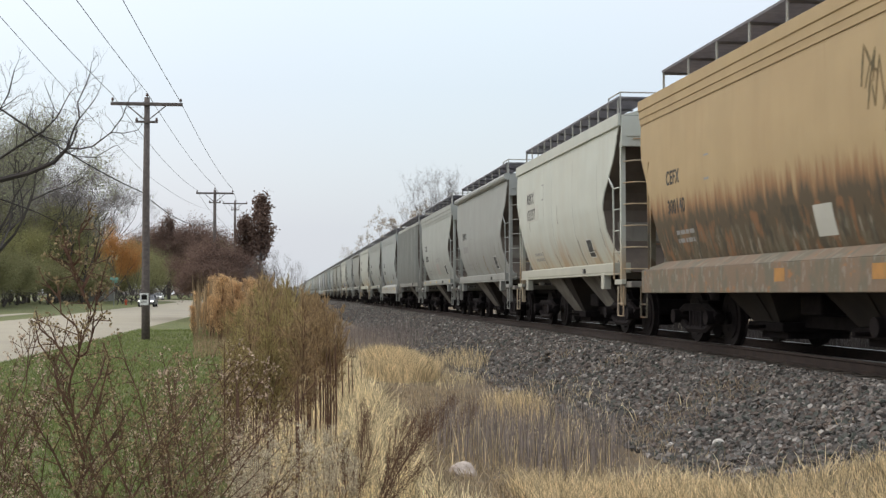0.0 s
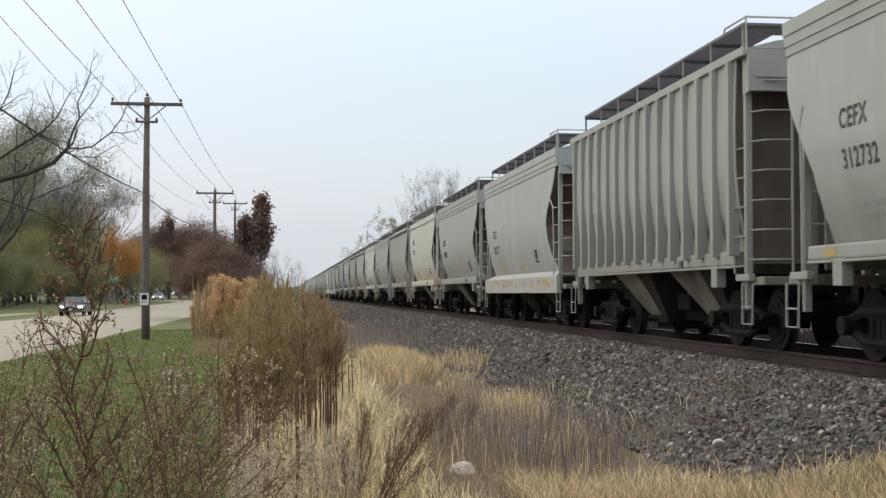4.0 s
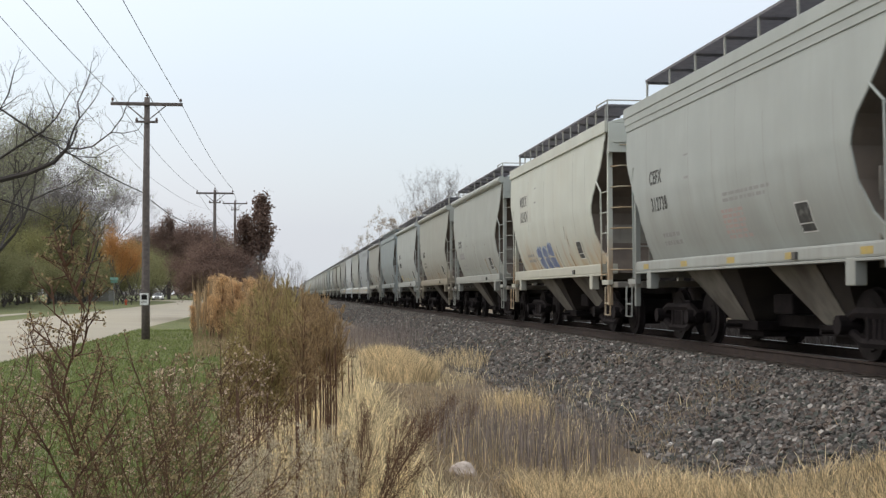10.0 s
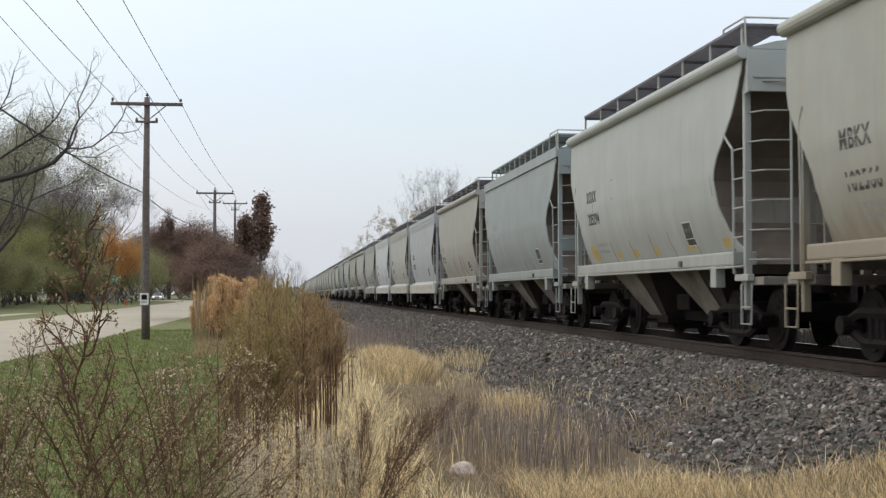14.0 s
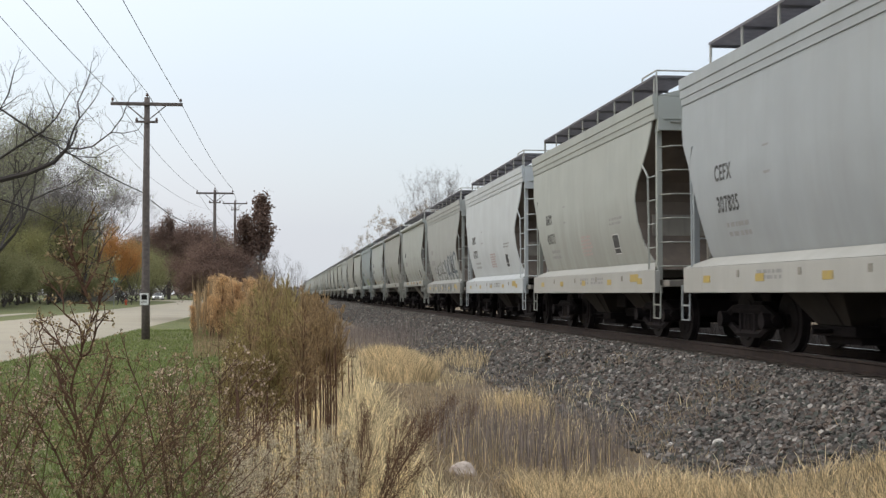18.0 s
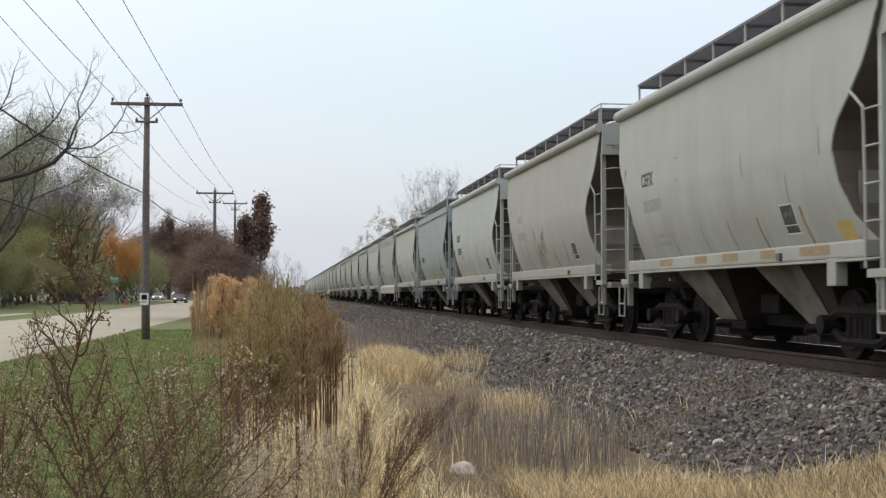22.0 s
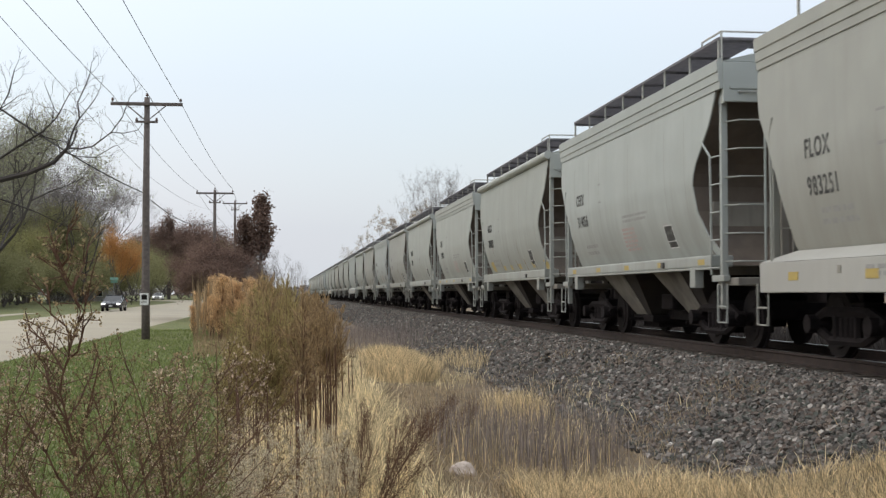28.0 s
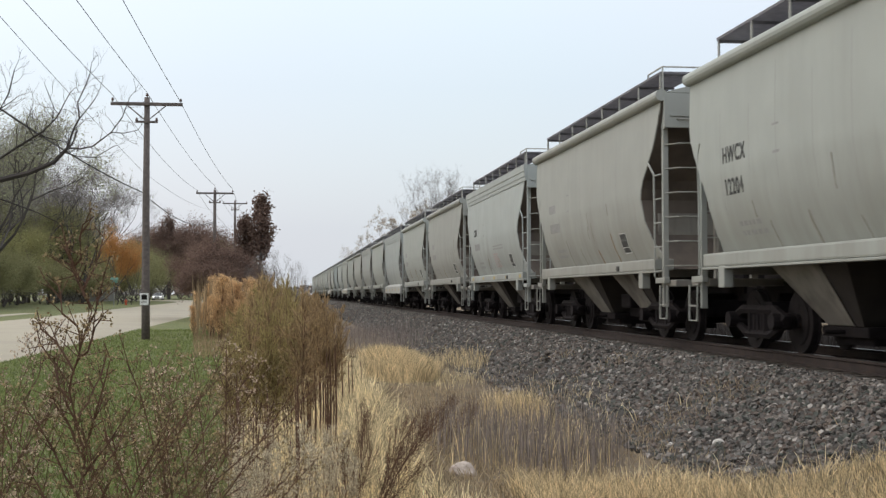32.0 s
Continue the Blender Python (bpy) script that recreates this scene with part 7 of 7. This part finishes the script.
# ---------------------------------------------------------------- what moves
# lean of the tallest weed in degrees
TALL_SWAY = [(0, 0), (1, 0.1), (1.5, -0.1), (2, 0.3), (3, 0), (3.5, 1.0), (5.5, -0.8), (6, 0.6), (6.5, -0.4), (7, 0.6), (7.5, -0.1), (8, -0.7), (9, -1.3), (9.5, -0.7), (10, -0.9), (10.5, 0.1), (11.5, 0.1), (12.5, 0.9), (13, 0.3), (14.5, 1.0),
             (17, 0.1), (19, 0.6), (21, -0.2), (23, -0.3), (25, -0.2), (28, -1.4), (29, -0.5), (30, 0.6), (31, -0.2), (32, 0)]


def motions():
    for i, car in enumerate(CARS):
        walk(car, [(t, pose(TRACK_X, car_y(i, t), RAIL_Z)) for t in range(0, 33, 2)])
        if i > 33:
            continue
        # the wheels turn while the car is near enough for it to show
        steps = [k / FPS for k in range(1, 960) if 9 < car_y(i, k / FPS) < 44]
        begin = travelled(steps[0]) if steps else 0.0
        for wheel in [o for o in car.children_recursive if o.name.startswith("wheel")]:
            at, turned = wheel.location.copy(), Matrix.Rotation(wheel.rotation_euler.z, 4, "Z")
            rows = [(0.0, Matrix.Translation(at) @ turned)]
            for k, t in enumerate(steps):
                rows.append((t, Matrix.Translation(at) @ Matrix.Rotation((travelled(t) - begin) / 0.457, 4, "X") @ turned))
            rows.append((32.0, rows[-1][1]))
            walk(wheel, rows)
    for car, rows in ROAD_CARS:
        walk(car, [(t, pose(-15.5 + bend(y), y, 0.052 + min(0.6, 0.0026 * max(0.0, y - 95)))) for t, y in rows])
    for ob, x, y, z, tip, amount, size, i in SWAYING:
        rng = random.Random(i)
        rows, t = [], 0.0
        while t <= 32.0:
            lean = tip + rng.uniform(-0.9, 0.9) * amount
            if i == 0:
                lean = interp(t, TALL_SWAY)
            rows.append((t, pose(x, y, z) @ Matrix.Rotation(radians(lean), 4, "Y") @ Matrix.Rotation(radians(rng.uniform(-0.7, 0.7) * amount), 4, "X") @ Matrix.Rotation(radians(180.0 * (i % 2)), 4, "Z")))
            t += 0.5 if i == 0 else 0.8
        walk(ob, rows)


motions()
